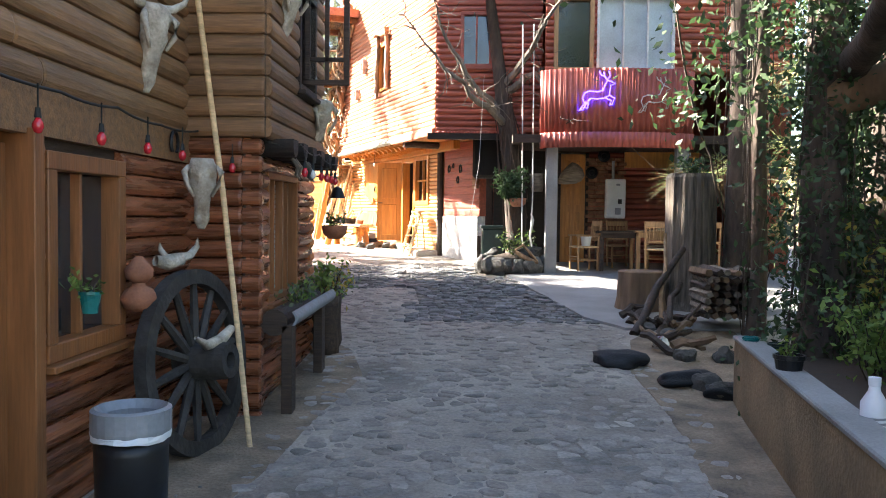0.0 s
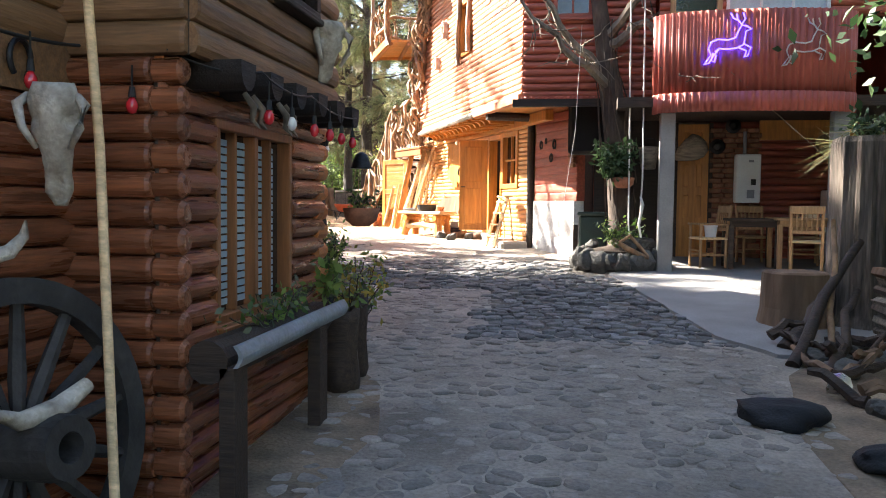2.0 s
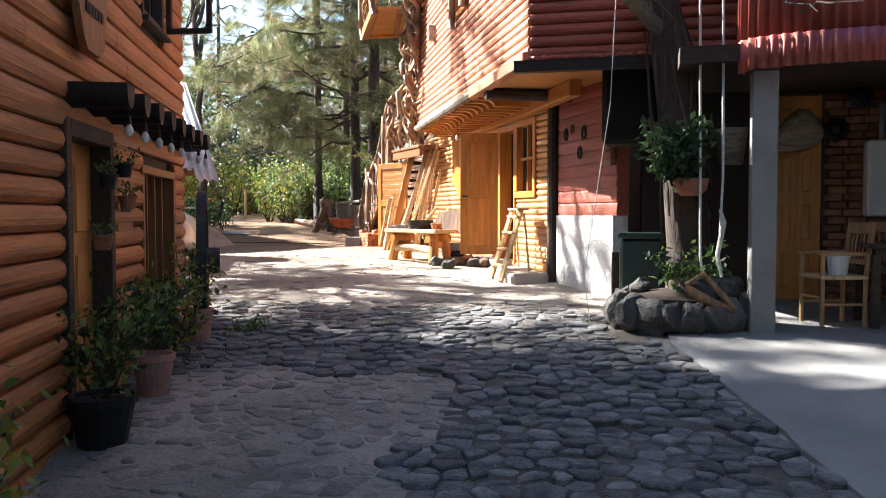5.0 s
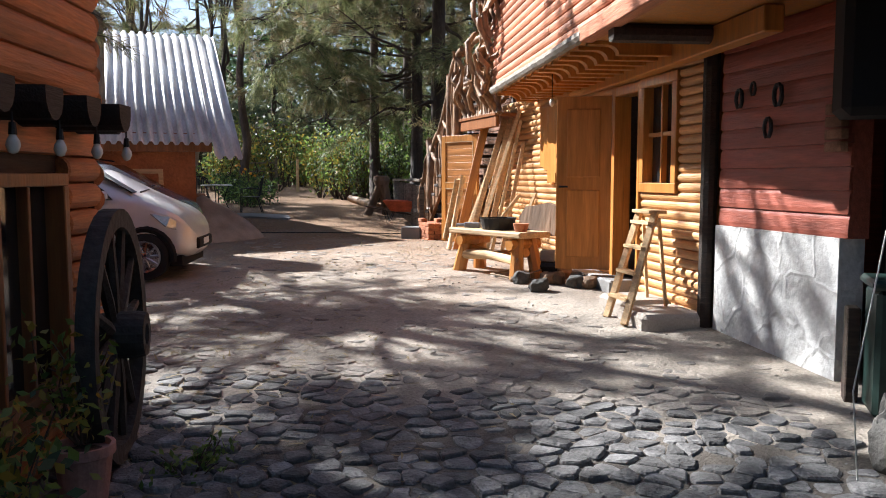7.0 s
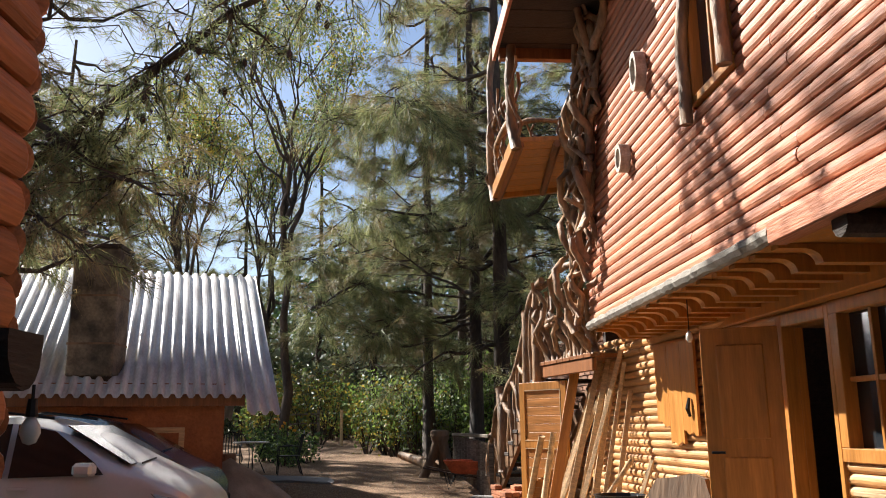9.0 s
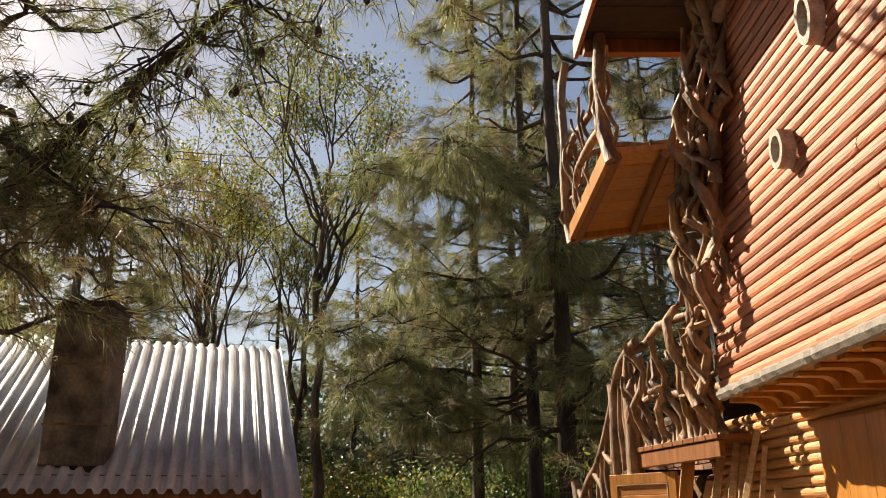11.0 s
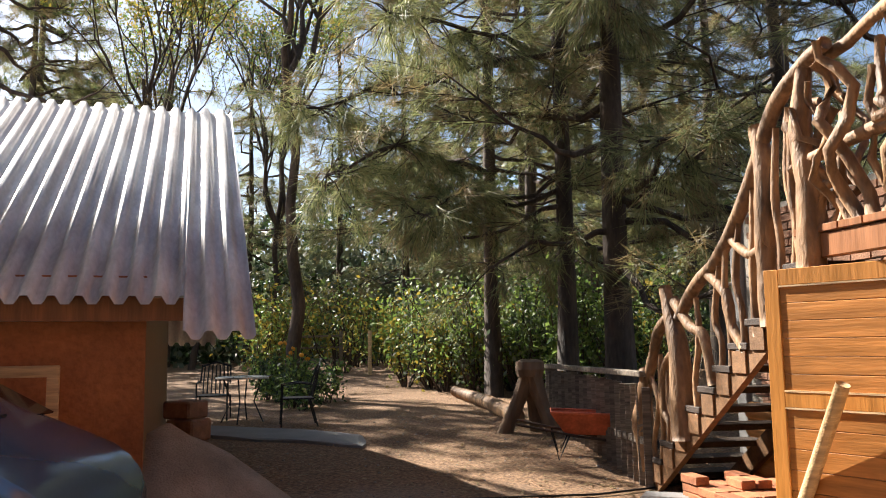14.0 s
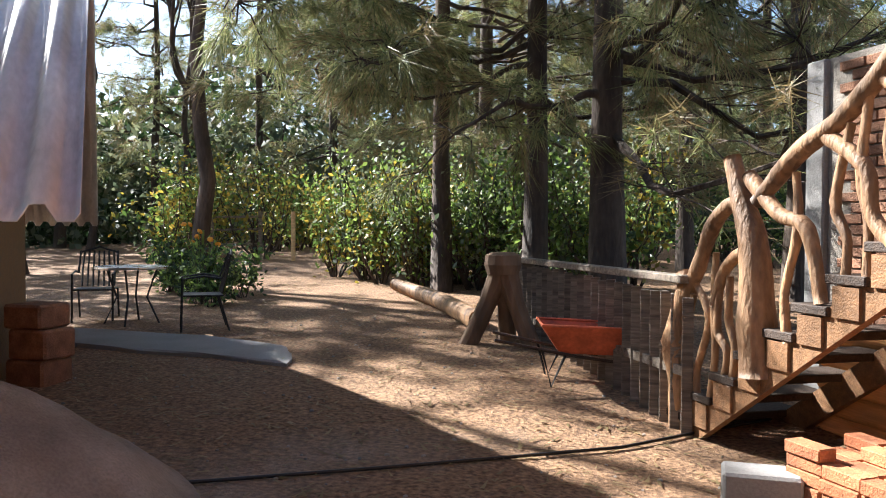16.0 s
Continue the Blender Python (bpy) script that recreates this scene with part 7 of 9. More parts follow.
for o in (0.0, -0.8):
    bm = B()
    a, b = SB + side * o + Vector((0, 0, -0.12)), ST + side * o + Vector((0, 0, -0.12))
    w = Vector((0, 0, 0.11))
    th = side * 0.03
    vs = [bm.verts.new(a + q) for q in (-w - th, -w + th, w + th, w - th)] + [bm.verts.new(b + q) for q in (-w - th, -w + th, w + th, w - th)]
    for f in ((0, 1, 2, 3), (7, 6, 5, 4), (0, 4, 5, 1), (1, 5, 6, 2), (2, 6, 7, 3), (3, 7, 4, 0)):
        bm.faces.new([vs[q] for q in f])
    part("stringer", bm, M["plank_brown"], t)


def rail_at(k, h, o=0.02):
    """A place over the flight: k along it, h above the treads' line, o to the yard."""
    return SB + sdir * k + side * o + Vector((0, 0, h))


t = thing("branch_railing", Matrix(), "stair railing of thick crooked peeled branches", "railing")


def limb_part(nm, pts, radii):
    """One crooked branch through the given places, smoothed and knotted."""
    out, rr = [], []
    for j in range(len(pts) - 1):
        q0, q1, q2, q3 = pts[max(0, j - 1)], pts[j], pts[j + 1], pts[min(len(pts) - 1, j + 2)]
        for i in range(5):
            u = i / 5
            out.append(0.5 * ((2 * q1) + (q2 - q0) * u + (2 * q0 - 5 * q1 + 4 * q2 - q3) * u * u + (3 * q1 - q0 - 3 * q2 + q3) * u ** 3))
            rr.append((radii[j] + (radii[j + 1] - radii[j]) * u) * (1 + 0.14 * noise.noise(out[-1] * 7)))
    out.append(pts[-1]); rr.append(radii[-1])
    return part(nm, tube(B(), out, rr, 9), M["drift"], t, smooth=True)


limb_part("newel_branch", [rail_at(0.03, -0.08), rail_at(0.04, 0.3), rail_at(0.025, 0.62), rail_at(0.06, 0.95), rail_at(0.05, 1.1)], [0.06, 0.085, 0.115, 0.065, 0.05])
limb_part("newel_branch", [rail_at(0.34, -0.1), rail_at(0.33, 0.3), rail_at(0.32, 0.75), rail_at(0.27, 1.2), rail_at(0.24, 1.5)], [0.12, 0.12, 0.10, 0.07, 0.06])
limb_part("newel_branch", [rail_at(0.83, -0.1), rail_at(0.82, 0.5), rail_at(0.84, 1.0), rail_at(0.81, 1.45)], [0.085, 0.075, 0.085, 0.06])
limb_part("newel_branch", [rail_at(1.0, -0.1), rail_at(1.01, 0.5), rail_at(0.99, 0.9), rail_at(1.02, 1.3)], [0.10, 0.09, 0.08, 0.05])
limb_part("handrail", [rail_at(0.05, 0.85), rail_at(0.12, 1.02), rail_at(0.18, 1.2), rail_at(0.26, 1.16), rail_at(0.31, 0.9)], [0.05, 0.055, 0.055, 0.05, 0.045])
limb_part("handrail", [rail_at(0.33, 1.02), rail_at(0.45, 1.05), rail_at(0.58, 0.98), rail_at(0.72, 1.06), rail_at(0.82, 1.25)], [0.05, 0.06, 0.055, 0.06, 0.05])
limb_part("handrail", [rail_at(0.8, 1.2), rail_at(0.9, 1.36), rail_at(1.02, 1.3), rail_at(1.1, 1.2)], [0.05, 0.06, 0.055, 0.05])
limb_part("handrail", [rail_at(0.18, 0.62), rail_at(0.22, 0.8), rail_at(0.29, 0.78), rail_at(0.33, 0.6)], [0.035, 0.04, 0.04, 0.035])
limb_part("brace_branch", [rail_at(0.30, 1.25), rail_at(0.40, 0.8), rail_at(0.48, 0.55), rail_at(0.52, 0.05)], [0.05, 0.05, 0.045, 0.04])
limb_part("brace_branch", [rail_at(0.52, 1.0), rail_at(0.62, 0.6), rail_at(0.64, 0.3), rail_at(0.70, 0.0)], [0.045, 0.045, 0.04, 0.045])
limb_part("brace_branch", [rail_at(0.66, 0.95), rail_at(0.75, 0.62), rail_at(0.84, 0.5)], [0.035, 0.04, 0.045])
rr_ = random.Random(15)
for k, h in ((0.09, 0.85), (0.13, 0.9), (0.17, 0.98), (0.21, 0.72), (0.25, 0.72), (0.43, 0.95), (0.57, 0.9), (0.63, 0.95), (0.7, 0.98), (0.76, 1.05), (0.88, 1.2), (0.93, 1.2), (0.97, 1.15)):
    j = lambda: rr_.uniform(-0.022, 0.022)
    limb_part("baluster", [rail_at(k, -0.03), rail_at(k + j(), h * 0.3), rail_at(k + j() * 1.5, h * 0.62), rail_at(k + j(), h)], [0.032, 0.026, 0.032, 0.024])
ld = frame_of((-4.5, 27.1), (-3.35, 25.5))[0]
lt = thing("stair_landing", ld, "wooden landing between the stair and the upper wall", "landing", kind="structure")
for i in range(9):
    part("plank", box(B(), i * 0.22, i * 0.22 + 0.21, -0.02, 1.0, 2.93, 2.98, bevel=0.004), M["wood_frame"], lt)
part("bearer", box(B(), 0, 1.97, 0.0, 0.06, 2.76, 2.925, bevel=0.01), M["wood_frame"], lt)
# brick wall and logs behind the stair
bw0, bw1 = Vector((-3.35, 27.1, 0)), Vector((-4.95, 29.75, 0))
bwm, bwl = frame_of(bw0, bw1)
bwall = tagged(obj("wall_behind_stair", box(B(), 0, bwl, -0.18, -0.012, 0.6, 3.5), M["mortar"]), "brown brick wall behind the outdoor stair", "wall", kind="structure")
bwall.matrix_world = bwm
bk = box(B(), 0.004, 0.236, -0.03, 0.012, 0.004, 0.068, bevel=0.004)
bk_me = bpy.data.meshes.new("brick")
bk.to_mesh(bk_me); bk.free()
bk_me.materials.append(M["brick_old"])
for r_ in range(24):
    for c_ in range(13):
        x = c_ * 0.245 + (0.12 if r_ % 2 else 0) - 0.08
        if x < 0 or x + 0.24 > bwl:
            continue
        ob = new("brick", bk_me)
        ob.parent = bwall
        ob.matrix_local = pose(x, rng.uniform(-0.004, 0.004), 1.62 + r_ * 0.0765)
for k in range(5):
    ob = tagged(obj("wall_log", tube(B(), [(-0.1, 0.02, 0), (bwl, 0.02, 0)], 0.09, 12), M["log_yellow"], smooth=True), "yellow varnished log in the wall behind the stair", "log", "logs behind the stair")
    ob.matrix_world = bwm @ Matrix.Translation((0, -0.04, 0.86 + k * 0.17))
tagged(obj("pillar", box(B(), bwl + 0.005, bwl + 0.2, -0.2, 0.03, 0.6, 3.5, m=bwm, bevel=0.012), M["concrete"]), "grey-white rendered pillar at the brick wall's end", "pillar", kind="structure")
# landing lattice and branches up the wall
L = []
for i in range(22):
    k = i / 21
    p = Vector((-3.3 - 1.15 * k, 25.5 + 1.6 * k, 2.96))
    L.append(("branch", p, p + Vector((rng.uniform(-0.3, 0.3), rng.uniform(-0.25, 0.25), rng.uniform(0.75, 1.15))), rng.uniform(0.024, 0.048), 0.2, None))
for z, b in ((4.05, 0.12), (3.4, 0.05)):
    L.append(("rail_branch", Vector((-3.2, 25.4, z)), Vector((-4.5, 27.1, z)), 0.05, 0.1, (0, 0, b)))
for i in range(44):
    z = 3.2 + 3.2 * i / 44
    s = 7.3 - 0.30 * (z - 3.3) + rng.uniform(-0.3, 0.45)
    L.append(("branch", Vector((*up_(s, 0.14), z)), Vector((*up_(s - 0.1 + rng.uniform(-0.25, 0.25), 0.2), z + rng.uniform(0.7, 1.4))), rng.uniform(0.022, 0.052), 0.19, None))
driftwood("branch_lattice", L, "tangle of peeled branches climbing the wall's edge", "branch lattice")
# upper deck with a branch parapet
t = thing("wooden_deck", Matrix(), "small projecting orange wooden deck under branches", "deck")
D = [Vector((-4.85, 26.45, 5.45)), Vector((-3.42, 26.5, 5.45)), Vector((-2.98, 24.55, 5.45)), Vector((-3.92, 24.3, 5.45))]
for i in range(7):
    k0, k1 = i / 7, (i + 0.96) / 7
    bm = B()
    qs = [D[0].lerp(D[3], k0), D[1].lerp(D[2], k0), D[1].lerp(D[2], k1), D[0].lerp(D[3], k1)]
    lo = [bm.verts.new(q) for q in qs]
    hi = [bm.verts.new(q + Vector((0, 0, 0.05))) for q in qs]
    bm.faces.new(list(reversed(lo))); bm.faces.new(hi)
    for j in range(4):
        bm.faces.new((lo[j], lo[(j + 1) % 4], hi[(j + 1) % 4], hi[j]))
    bmesh.ops.recalc_face_normals(bm, faces=bm.faces)
    part("board", bm, M["wood_honey"], t)
for k in (0.05, 0.5, 0.95):
    part("joist", tube(B(), [D[0].lerp(D[1], k) + Vector((0, 0, -0.05)), D[3].lerp(D[2], k) + Vector((0, 0, -0.05))], 0.05, 6), M["wood_frame"], t)
for a, b in ((0, 1), (0, 3)):
    part("edge_beam", box(B(), 0, (D[b] - D[a]).length, -0.04, 0.04, 5.38, 5.56, m=frame_of(D[a], D[b])[0]), M["wood_honey"], t)
L = []
for a, b in ((D[0], D[1]), (D[3], D[0])):
    for i in range(9):
        p = a.lerp(b, i / 8)
        L.append(("branch", p + Vector((0, 0, -0.02)), p + Vector((rng.uniform(-0.12, 0.12), rng.uniform(-0.12, 0.12), 1.05)), rng.uniform(0.02, 0.035), 0.12, None))
    for z in (0.45, 1.0):
        L.append(("rail_branch", a + Vector((0, 0, z)), b + Vector((0, 0, z)), 0.04, 0.08, None))
L.append(("post_branch", D[0] + Vector((0, 0, -0.1)), D[0] + Vector((0.05, -0.05, 2.3)), 0.06, 0.1, None))
L.append(("post_branch", D[3] + Vector((0, 0, -0.1)), D[3] + Vector((-0.1, 0, 2.4)), 0.06, 0.1, None))
driftwood("branch_parapet", L, "parapet of crooked peeled branches round the deck", "railing")
t = thing("deck_roof", Matrix(), "dark boarded canopy with a red fascia above the deck", "canopy")
for k in range(5):
    part("plank", box(B(), 5.5 + k * 0.42, 5.9 + k * 0.42, -0.1, 1.05, 6.7, 6.74, m=wu.matrix_world), M["wood_dark"], t)
part("fascia", box(B(), 5.5, 7.6, 1.05, 1.09, 6.66, 6.86, m=wu.matrix_world), M["log_tan"], t)
part("fascia", box(B(), 5.46, 5.5, -0.1, 1.09, 6.66, 6.86, m=wu.matrix_world), M["log_tan"], t)
part("rafter", box(B(), 5.7, 5.8, -0.1, 1.04, 6.56, 6.7, m=wu.matrix_world), M["wood_frame"], t)
part("rafter", box(B(), 7.3, 7.4, -0.1, 1.04, 6.56, 6.7, m=wu.matrix_world), M["wood_frame"], t)
# ---------- panels and planks leaning on the wall ----------
t = thing("loose_door", pose(-4.31, 26.78, 0.85, 0, 0, -33), "honey-coloured panelled door standing loose by the wall", "door")
for x0, x1, z0, z1 in ((-0.48, -0.37, 0, 1.85), (0.37, 0.48, 0, 1.85), (-0.37, 0.37, 0, 0.12), (-0.37, 0.37, 0.93, 1.03), (-0.37, 0.37, 1.74, 1.85)):
    part("stile", box(B(), x0, x1, -0.024, 0.024, z0, z1, bevel=0.004), M["wood_honey"], t)
for z0, z1 in ((0.12, 0.93), (1.03, 1.74)):
    for k in range(6):
        h = (z1 - z0) / 6
        part("board", box(B(), -0.37, 0.37, -0.012, 0.012, z0 + k * h + 0.001, z0 + (k + 1) * h - 0.002, bevel=0.003), M["wood_board"], t)
    for x0, x1, a, b in ((-0.37, 0.37, z0, z0 + 0.012), (-0.37, 0.37, z1 - 0.012, z1), (0.358, 0.37, z0 + 0.012, z1 - 0.012)):
        part("bead", box(B(), x0, x1, -0.028, 0.028, a, b), M["wood_pale"], t)
PLK = ((6.0, 1.05, 7.05, 0.06, 4.0, 0.13), (5.75, 0.95, 6.5, 0.1, 3.05, 0.08), (5.6, 0.85, 6.15, 0.12, 2.95, 0.07), (5.35, 0.75, 6.05, 0.1, 2.9, 0.08), (5.2, 0.7, 5.6, 0.12, 2.85, 0.05), (5.9, 0.6, 6.0, 0.1, 2.8, 0.07), (6.4, 0.9, 6.5, 0.1, 2.9, 0.06), (5.0, 0.6, 5.45, 0.12, 2.5, 0.06), (4.85, 0.5, 4.9, 0.12, 1.7, 0.05), (6.7, 0.8, 6.9, 0.12, 2.6, 0.07), (5.5, 0.9, 5.75, 0.1, 3.0, 0.06), (6.1, 1.0, 6.35, 0.1, 2.7, 0.05))
for i, (s0, o0, s1, o1, z1, w) in enumerate(PLK):
    a, b = Vector((*wp(s0, o0), 0.8)), Vector((*wp(s1, o1), z1))
    bm = box(B(), -w / 2, w / 2, -0.015, 0.015, 0, (b - a).length, bevel=0.004)
    ob = tagged(obj("leaning_plank", bm, M["wood_pale" if i else "wood_honey"]), "long sawn plank leaning on the workshop wall", "plank", "planks leaning on the wall")
    ob.matrix_world = Matrix.Translation(a) @ (b - a).to_track_quat("Z", "Y").to_matrix().to_4x4()
    ob.data.transform(Matrix.Rotation(math.radians(30), 4, "Z"))
for i, (a, b, r_) in enumerate((((-4.65, 27.0, 0.9), (-4.3, 26.6, 1.95), 0.045), ((-4.05, 25.3, 0.85), (-3.9, 25.6, 2.0), 0.04), ((-3.45, 24.4, 0.8), (-2.85, 24.9, 1.7), 0.03))):
    tagged(obj("round_pole", tube(B(), [a, b], r_, 10), M["wood_pale"], smooth=True), "short pale round pole leaning by the loose door", "pole", "poles by the loose door")
# ---------- bench ----------
BEN = pose(-2.72, 23.12, 0.77, 0, 0, 143)
t = thing("log_bench", BEN, "rough workbench of split logs with a pale board top", "bench")
part("seat", box(B(), -0.72, 0.72, -0.24, 0.26, 0.48, 0.55, bevel=0.015), M["wood_pale"], t)
for x in (-0.5, 0.5):
    part("leg", tube(B(), [(x * 1.15, -0.16, -0.02), (x, -0.1, 0.46)], [0.09, 0.075], 9), M["wood_honey"], t)
    part("leg", tube(B(), [(x * 1.15, 0.18, -0.02), (x, 0.1, 0.46)], [0.09, 0.075], 9), M["wood_honey"], t)
    part("crosspiece", tube(B(), [(x, -0.22, 0.4), (x, 0.24, 0.4)], 0.075, 9), M["wood_honey"], t)
bm = B()
rim = [(-0.78, 0.5), (-0.82, 0.72), (-0.76, 0.86), (-0.6, 0.9), (-0.4, 0.86), (-0.2, 0.84), (-0.1, 0.7), (-0.14, 0.5)]
f0 = [bm.verts.new((x, -0.30 - 0.12 * (z - 0.5), z)) for x, z in rim]
f1 = [bm.verts.new((x, -0.24 - 0.12 * (z - 0.5), z)) for x, z in rim]
bm.faces.new(f0); bm.faces.new(list(reversed(f1)))
for k in range(len(rim)):
    bm.faces.new((f0[k], f0[(k + 1) % len(rim)], f1[(k + 1) % len(rim)], f1[k]))
bmesh.ops.recalc_face_normals(bm, faces=bm.faces)
part("backrest", bm, M["stump"], t, "rounded grey-brown slab backrest")
part("brace", tube(B(), [(-0.6, 0.05, 0.3), (0, 0.05, 0.22), (0.6, 0.05, 0.3)], 0.06, 8), M["wood_honey"], t)
part("stretcher", tube(B(), [(-0.6, 0.14, 0.2), (0, 0.15, 0.24), (0.6, 0.14, 0.2)], 0.065, 8), M["wood_pale"], t, smooth=True)
ob = tagged(obj("rubber_tub", lathe(B(), [(0.2, 0), (0.23, 0.14), (0.24, 0.15), (0.22, 0.15), (0.19, 0.02)], 20), M["black_plastic"]), "black rubber tub standing on the bench", "tub")
ob.matrix_world = BEN @ pose(0.0, 0.0, 0.55)
ob = tagged(obj("clay_bowl", lathe(B(), [(0.07, 0), (0.1, 0.1), (0.09, 0.1)], 14), M["clay"]), "small terracotta pot on the bench", "pot")
ob.matrix_world = BEN @ pose(-0.5, 0.05, 0.55)
ob = tagged(obj("power_tool", tube(box(B(), -0.1, 0.12, -0.035, 0.035, 0.0, 0.07, bevel=0.01), [(0.12, 0, 0.04), (0.24, 0, 0.03)], 0.02, 6), M["grey_plastic"]), "grey power drill on the bench", "tool")
ob.matrix_world = BEN @ pose(0.45, 0.05, 0.55, 0, 0, 30)
# step ladder
t = thing("step_ladder", wy.matrix_world @ pose(0.32, 0.72, 0.64), "small paint-spattered wooden step ladder", "ladder")
for x in (-0.17, 0.17):
    part("stile", tube(B(), [(x * 1.2, 0.02, 0), (x + 0.3, -0.42, 1.0)], 0.04, 4), M["wood_pale"], t)
    part("rear_leg", tube(B(), [(x * 1.2 + 0.2, -0.5, 0), (x + 0.3, -0.46, 0.95)], 0.02, 4), M["wood_pale"], t)
for k in range(4):
    z = 0.2 + k * 0.23
    part("tread", box(B(), -0.2 + 0.3 * z, 0.2 + 0.3 * z, 0.02 - 0.44 * z - 0.05, 0.02 - 0.44 * z + 0.05, z, z + 0.028), M["wood_pale"], t)
part("top_board", box(B(), 0.1, 0.5, -0.53, -0.35, 0.99, 1.025, bevel=0.006), M["wood_pale"], t)
# stone step and blocks
t = tagged(obj("stone_step", box(box(B(), -0.12, 0.5, 0.05, 0.66, 0.45, 0.76, bevel=0.04), 0.53, 1.15, 0.05, 0.58, 0.45, 0.79, bevel=0.04), M["dust"]), "worn pale stone step at the workshop's corner", "step")
t.matrix_world = wy.matrix_world
rng2 = random.Random(44)
for i in range(9):
    p = wp(2.3 + rng2.uniform(-0.4, 1.0), 0.5 + rng2.uniform(-0.15, 0.5))
    rock(pose(*p, ground_z(*p) + 0.06, 0, 0, rng2.uniform(0, 360)), (0.13, 0.11, 0.1), 180 + i, "rough block of stone by the workshop door", group="stones by the workshop door", material=M["stone" if i % 2 else "stump"])
t = thing("air_compressor", Matrix.Translation((-2.05, 22.95, ground_z(-2, 23))), "small grey electric pump on the ground by the door", "pump")
part("motor", tube(B(), [(-0.16, 0, 0.12), (0.16, 0, 0.12)], 0.1, 12), M["iron"], t)
part("box", box(B(), -0.08, 0.1, -0.08, 0.08, 0.2, 0.34, bevel=0.012), M["grey_plastic"], t)
cable([(-2.1, 22.8, 0.86), (-2.4, 22.6, 0.77), (-2.75, 22.9, 0.78), (-2.6, 23.2, 0.79), (-2.3, 22.9, 0.8)], "cable", 0.012, 0.0, "yellow cable coiled on the ground", "cable", M["rope_tan"])
# ---------- bricks, block, wheelbarrow, fence, stump, log ----------
t = thing("brick_stack", pose(-4.82, 27.7, 0.8, 0, 0, 33), "stack of orange bricks beside the stair", "bricks")
rb_ = random.Random(3)
bme = {}
for layer in range(6):
    for i in range(8):
        for j in range(3):
            if layer == 5 and rb_.random() < 0.6:
                continue
            if "b" not in bme:
                bm = box(B(), -0.055, 0.055, -0.12, 0.12, -0.032, 0.032, bevel=0.006)
                me = bpy.data.meshes.new("brick"); bm.to_mesh(me); bm.free(); me.materials.append(M["brick"]); bme["b"] = me
            ob = new("brick", bme["b"])
            ob.parent = t
            ob.matrix_local = pose(-0.42 + i * 0.118 + rb_.uniform(-0.008, 0.008), -0.26 + j * 0.25 + rb_.uniform(-0.012, 0.012), 0.035 + layer * 0.068, 0, rb_.uniform(-1, 1), rb_.uniform(-4, 4))
tagged(obj("concrete_block", box(B(), -5.72, -5.34, 27.6, 27.85, 0.74, 1.04, bevel=0.015), M["concrete"]), "grey concrete block at the foot of the bricks", "block")
t = thing("wheelbarrow", pose(-6.75, 30.45, ground_z(-6.75, 30.4), 0, 0, 195) @ Matrix.Diagonal((1, 1, 0.8, 1)), "worn orange-red wheelbarrow standing by the fence", "wheelbarrow")
bm = B()
tr = [(-0.42, -0.26, 0.62), (0.4, -0.3, 0.66), (0.4, 0.3, 0.66), (-0.42, 0.26, 0.62)]
bo = [(-0.2, -0.16, 0.34), (0.24, -0.18, 0.36), (0.24, 0.18, 0.36), (-0.2, 0.16, 0.34)]
a_, b_ = [bm.verts.new(p) for p in tr], [bm.verts.new(p) for p in bo]
for k in range(4):
    bm.faces.new((a_[k], a_[(k + 1) % 4], b_[(k + 1) % 4], b_[k]))
bm.faces.new(b_)
ob = part("tray", bm, M["orange_paint"], t, "dented orange-red tray")
so = ob.modifiers.new("thickness", "SOLIDIFY"); so.thickness = 0.012
part("lip", tube(B(), tr + [tr[0]], 0.016, 6), M["orange_paint"], t)
for y in (-1, 1):
    part("handle", tube(B(), [(-0.62, y * 0.06, 0.18), (0.1, y * 0.2, 0.32), (0.8, y * 0.28, 0.5)], 0.018, 6), M["wood_dark"], t)
    part("leg", tube(B(), [(0.2, y * 0.2, 0.33), (0.32, y * 0.22, 0.0), (0.4, y * 0.24, 0.4)], 0.014, 6), M["iron"], t)
w_ = part("wheel", lathe(B(), [(0.06, -0.03), (0.17, -0.04), (0.19, 0.0), (0.17, 0.04), (0.06, 0.03)], 18, pose(-0.62, 0, 0.19, 90)), M["tyre"], t)
t = thing("fence", Matrix(), "grey weathered wooden picket fence with a rail", "fence")
F0, F1 = Vector((-7.75, 32.6, 0)), Vector((-5.9, 29.35, 0))
for i in range(24):
    p = F0.lerp(F1, i / 23)
    z = ground_z(p.x, p.y)
    part("picket", box(B(), p.x - 0.04, p.x + 0.04, p.y - 0.022, p.y + 0.022, z - 0.05, 1.88 - 0.004 * i + rng2.uniform(-0.02, 0.02), bevel=0.004), M["wood_grey"], t)
mf, LF = frame_of(F0, F1)
part("top_rail", box(B(), 0, LF, -0.06, 0.06, 1.88, 1.94, m=mf, bevel=0.008), M["wood_grey"], t)
part("bottom_rail", box(B(), 0, LF, -0.03, 0.03, 1.22, 1.29, m=mf), M["wood_grey"], t)
t = thing("forked_stump", pose(-7.78, 31.75, ground_z(-7.8, 31.7)), "forked grey tree stump standing on two legs", "stump")
for a, b, c in (((-0.38, -0.05, -0.05), (-0.17, 0, 0.42), (0.0, 0, 0.8)), ((0.34, -0.02, -0.05), (0.15, 0, 0.42), (0.02, 0, 0.8)), ((0.0, 0.28, -0.05), (0.02, 0.1, 0.4), (0.0, 0, 0.8))):
    part("root_leg", tube(B(), [a, b, c], [0.10, 0.095, 0.14], 10), M["stump"], t)
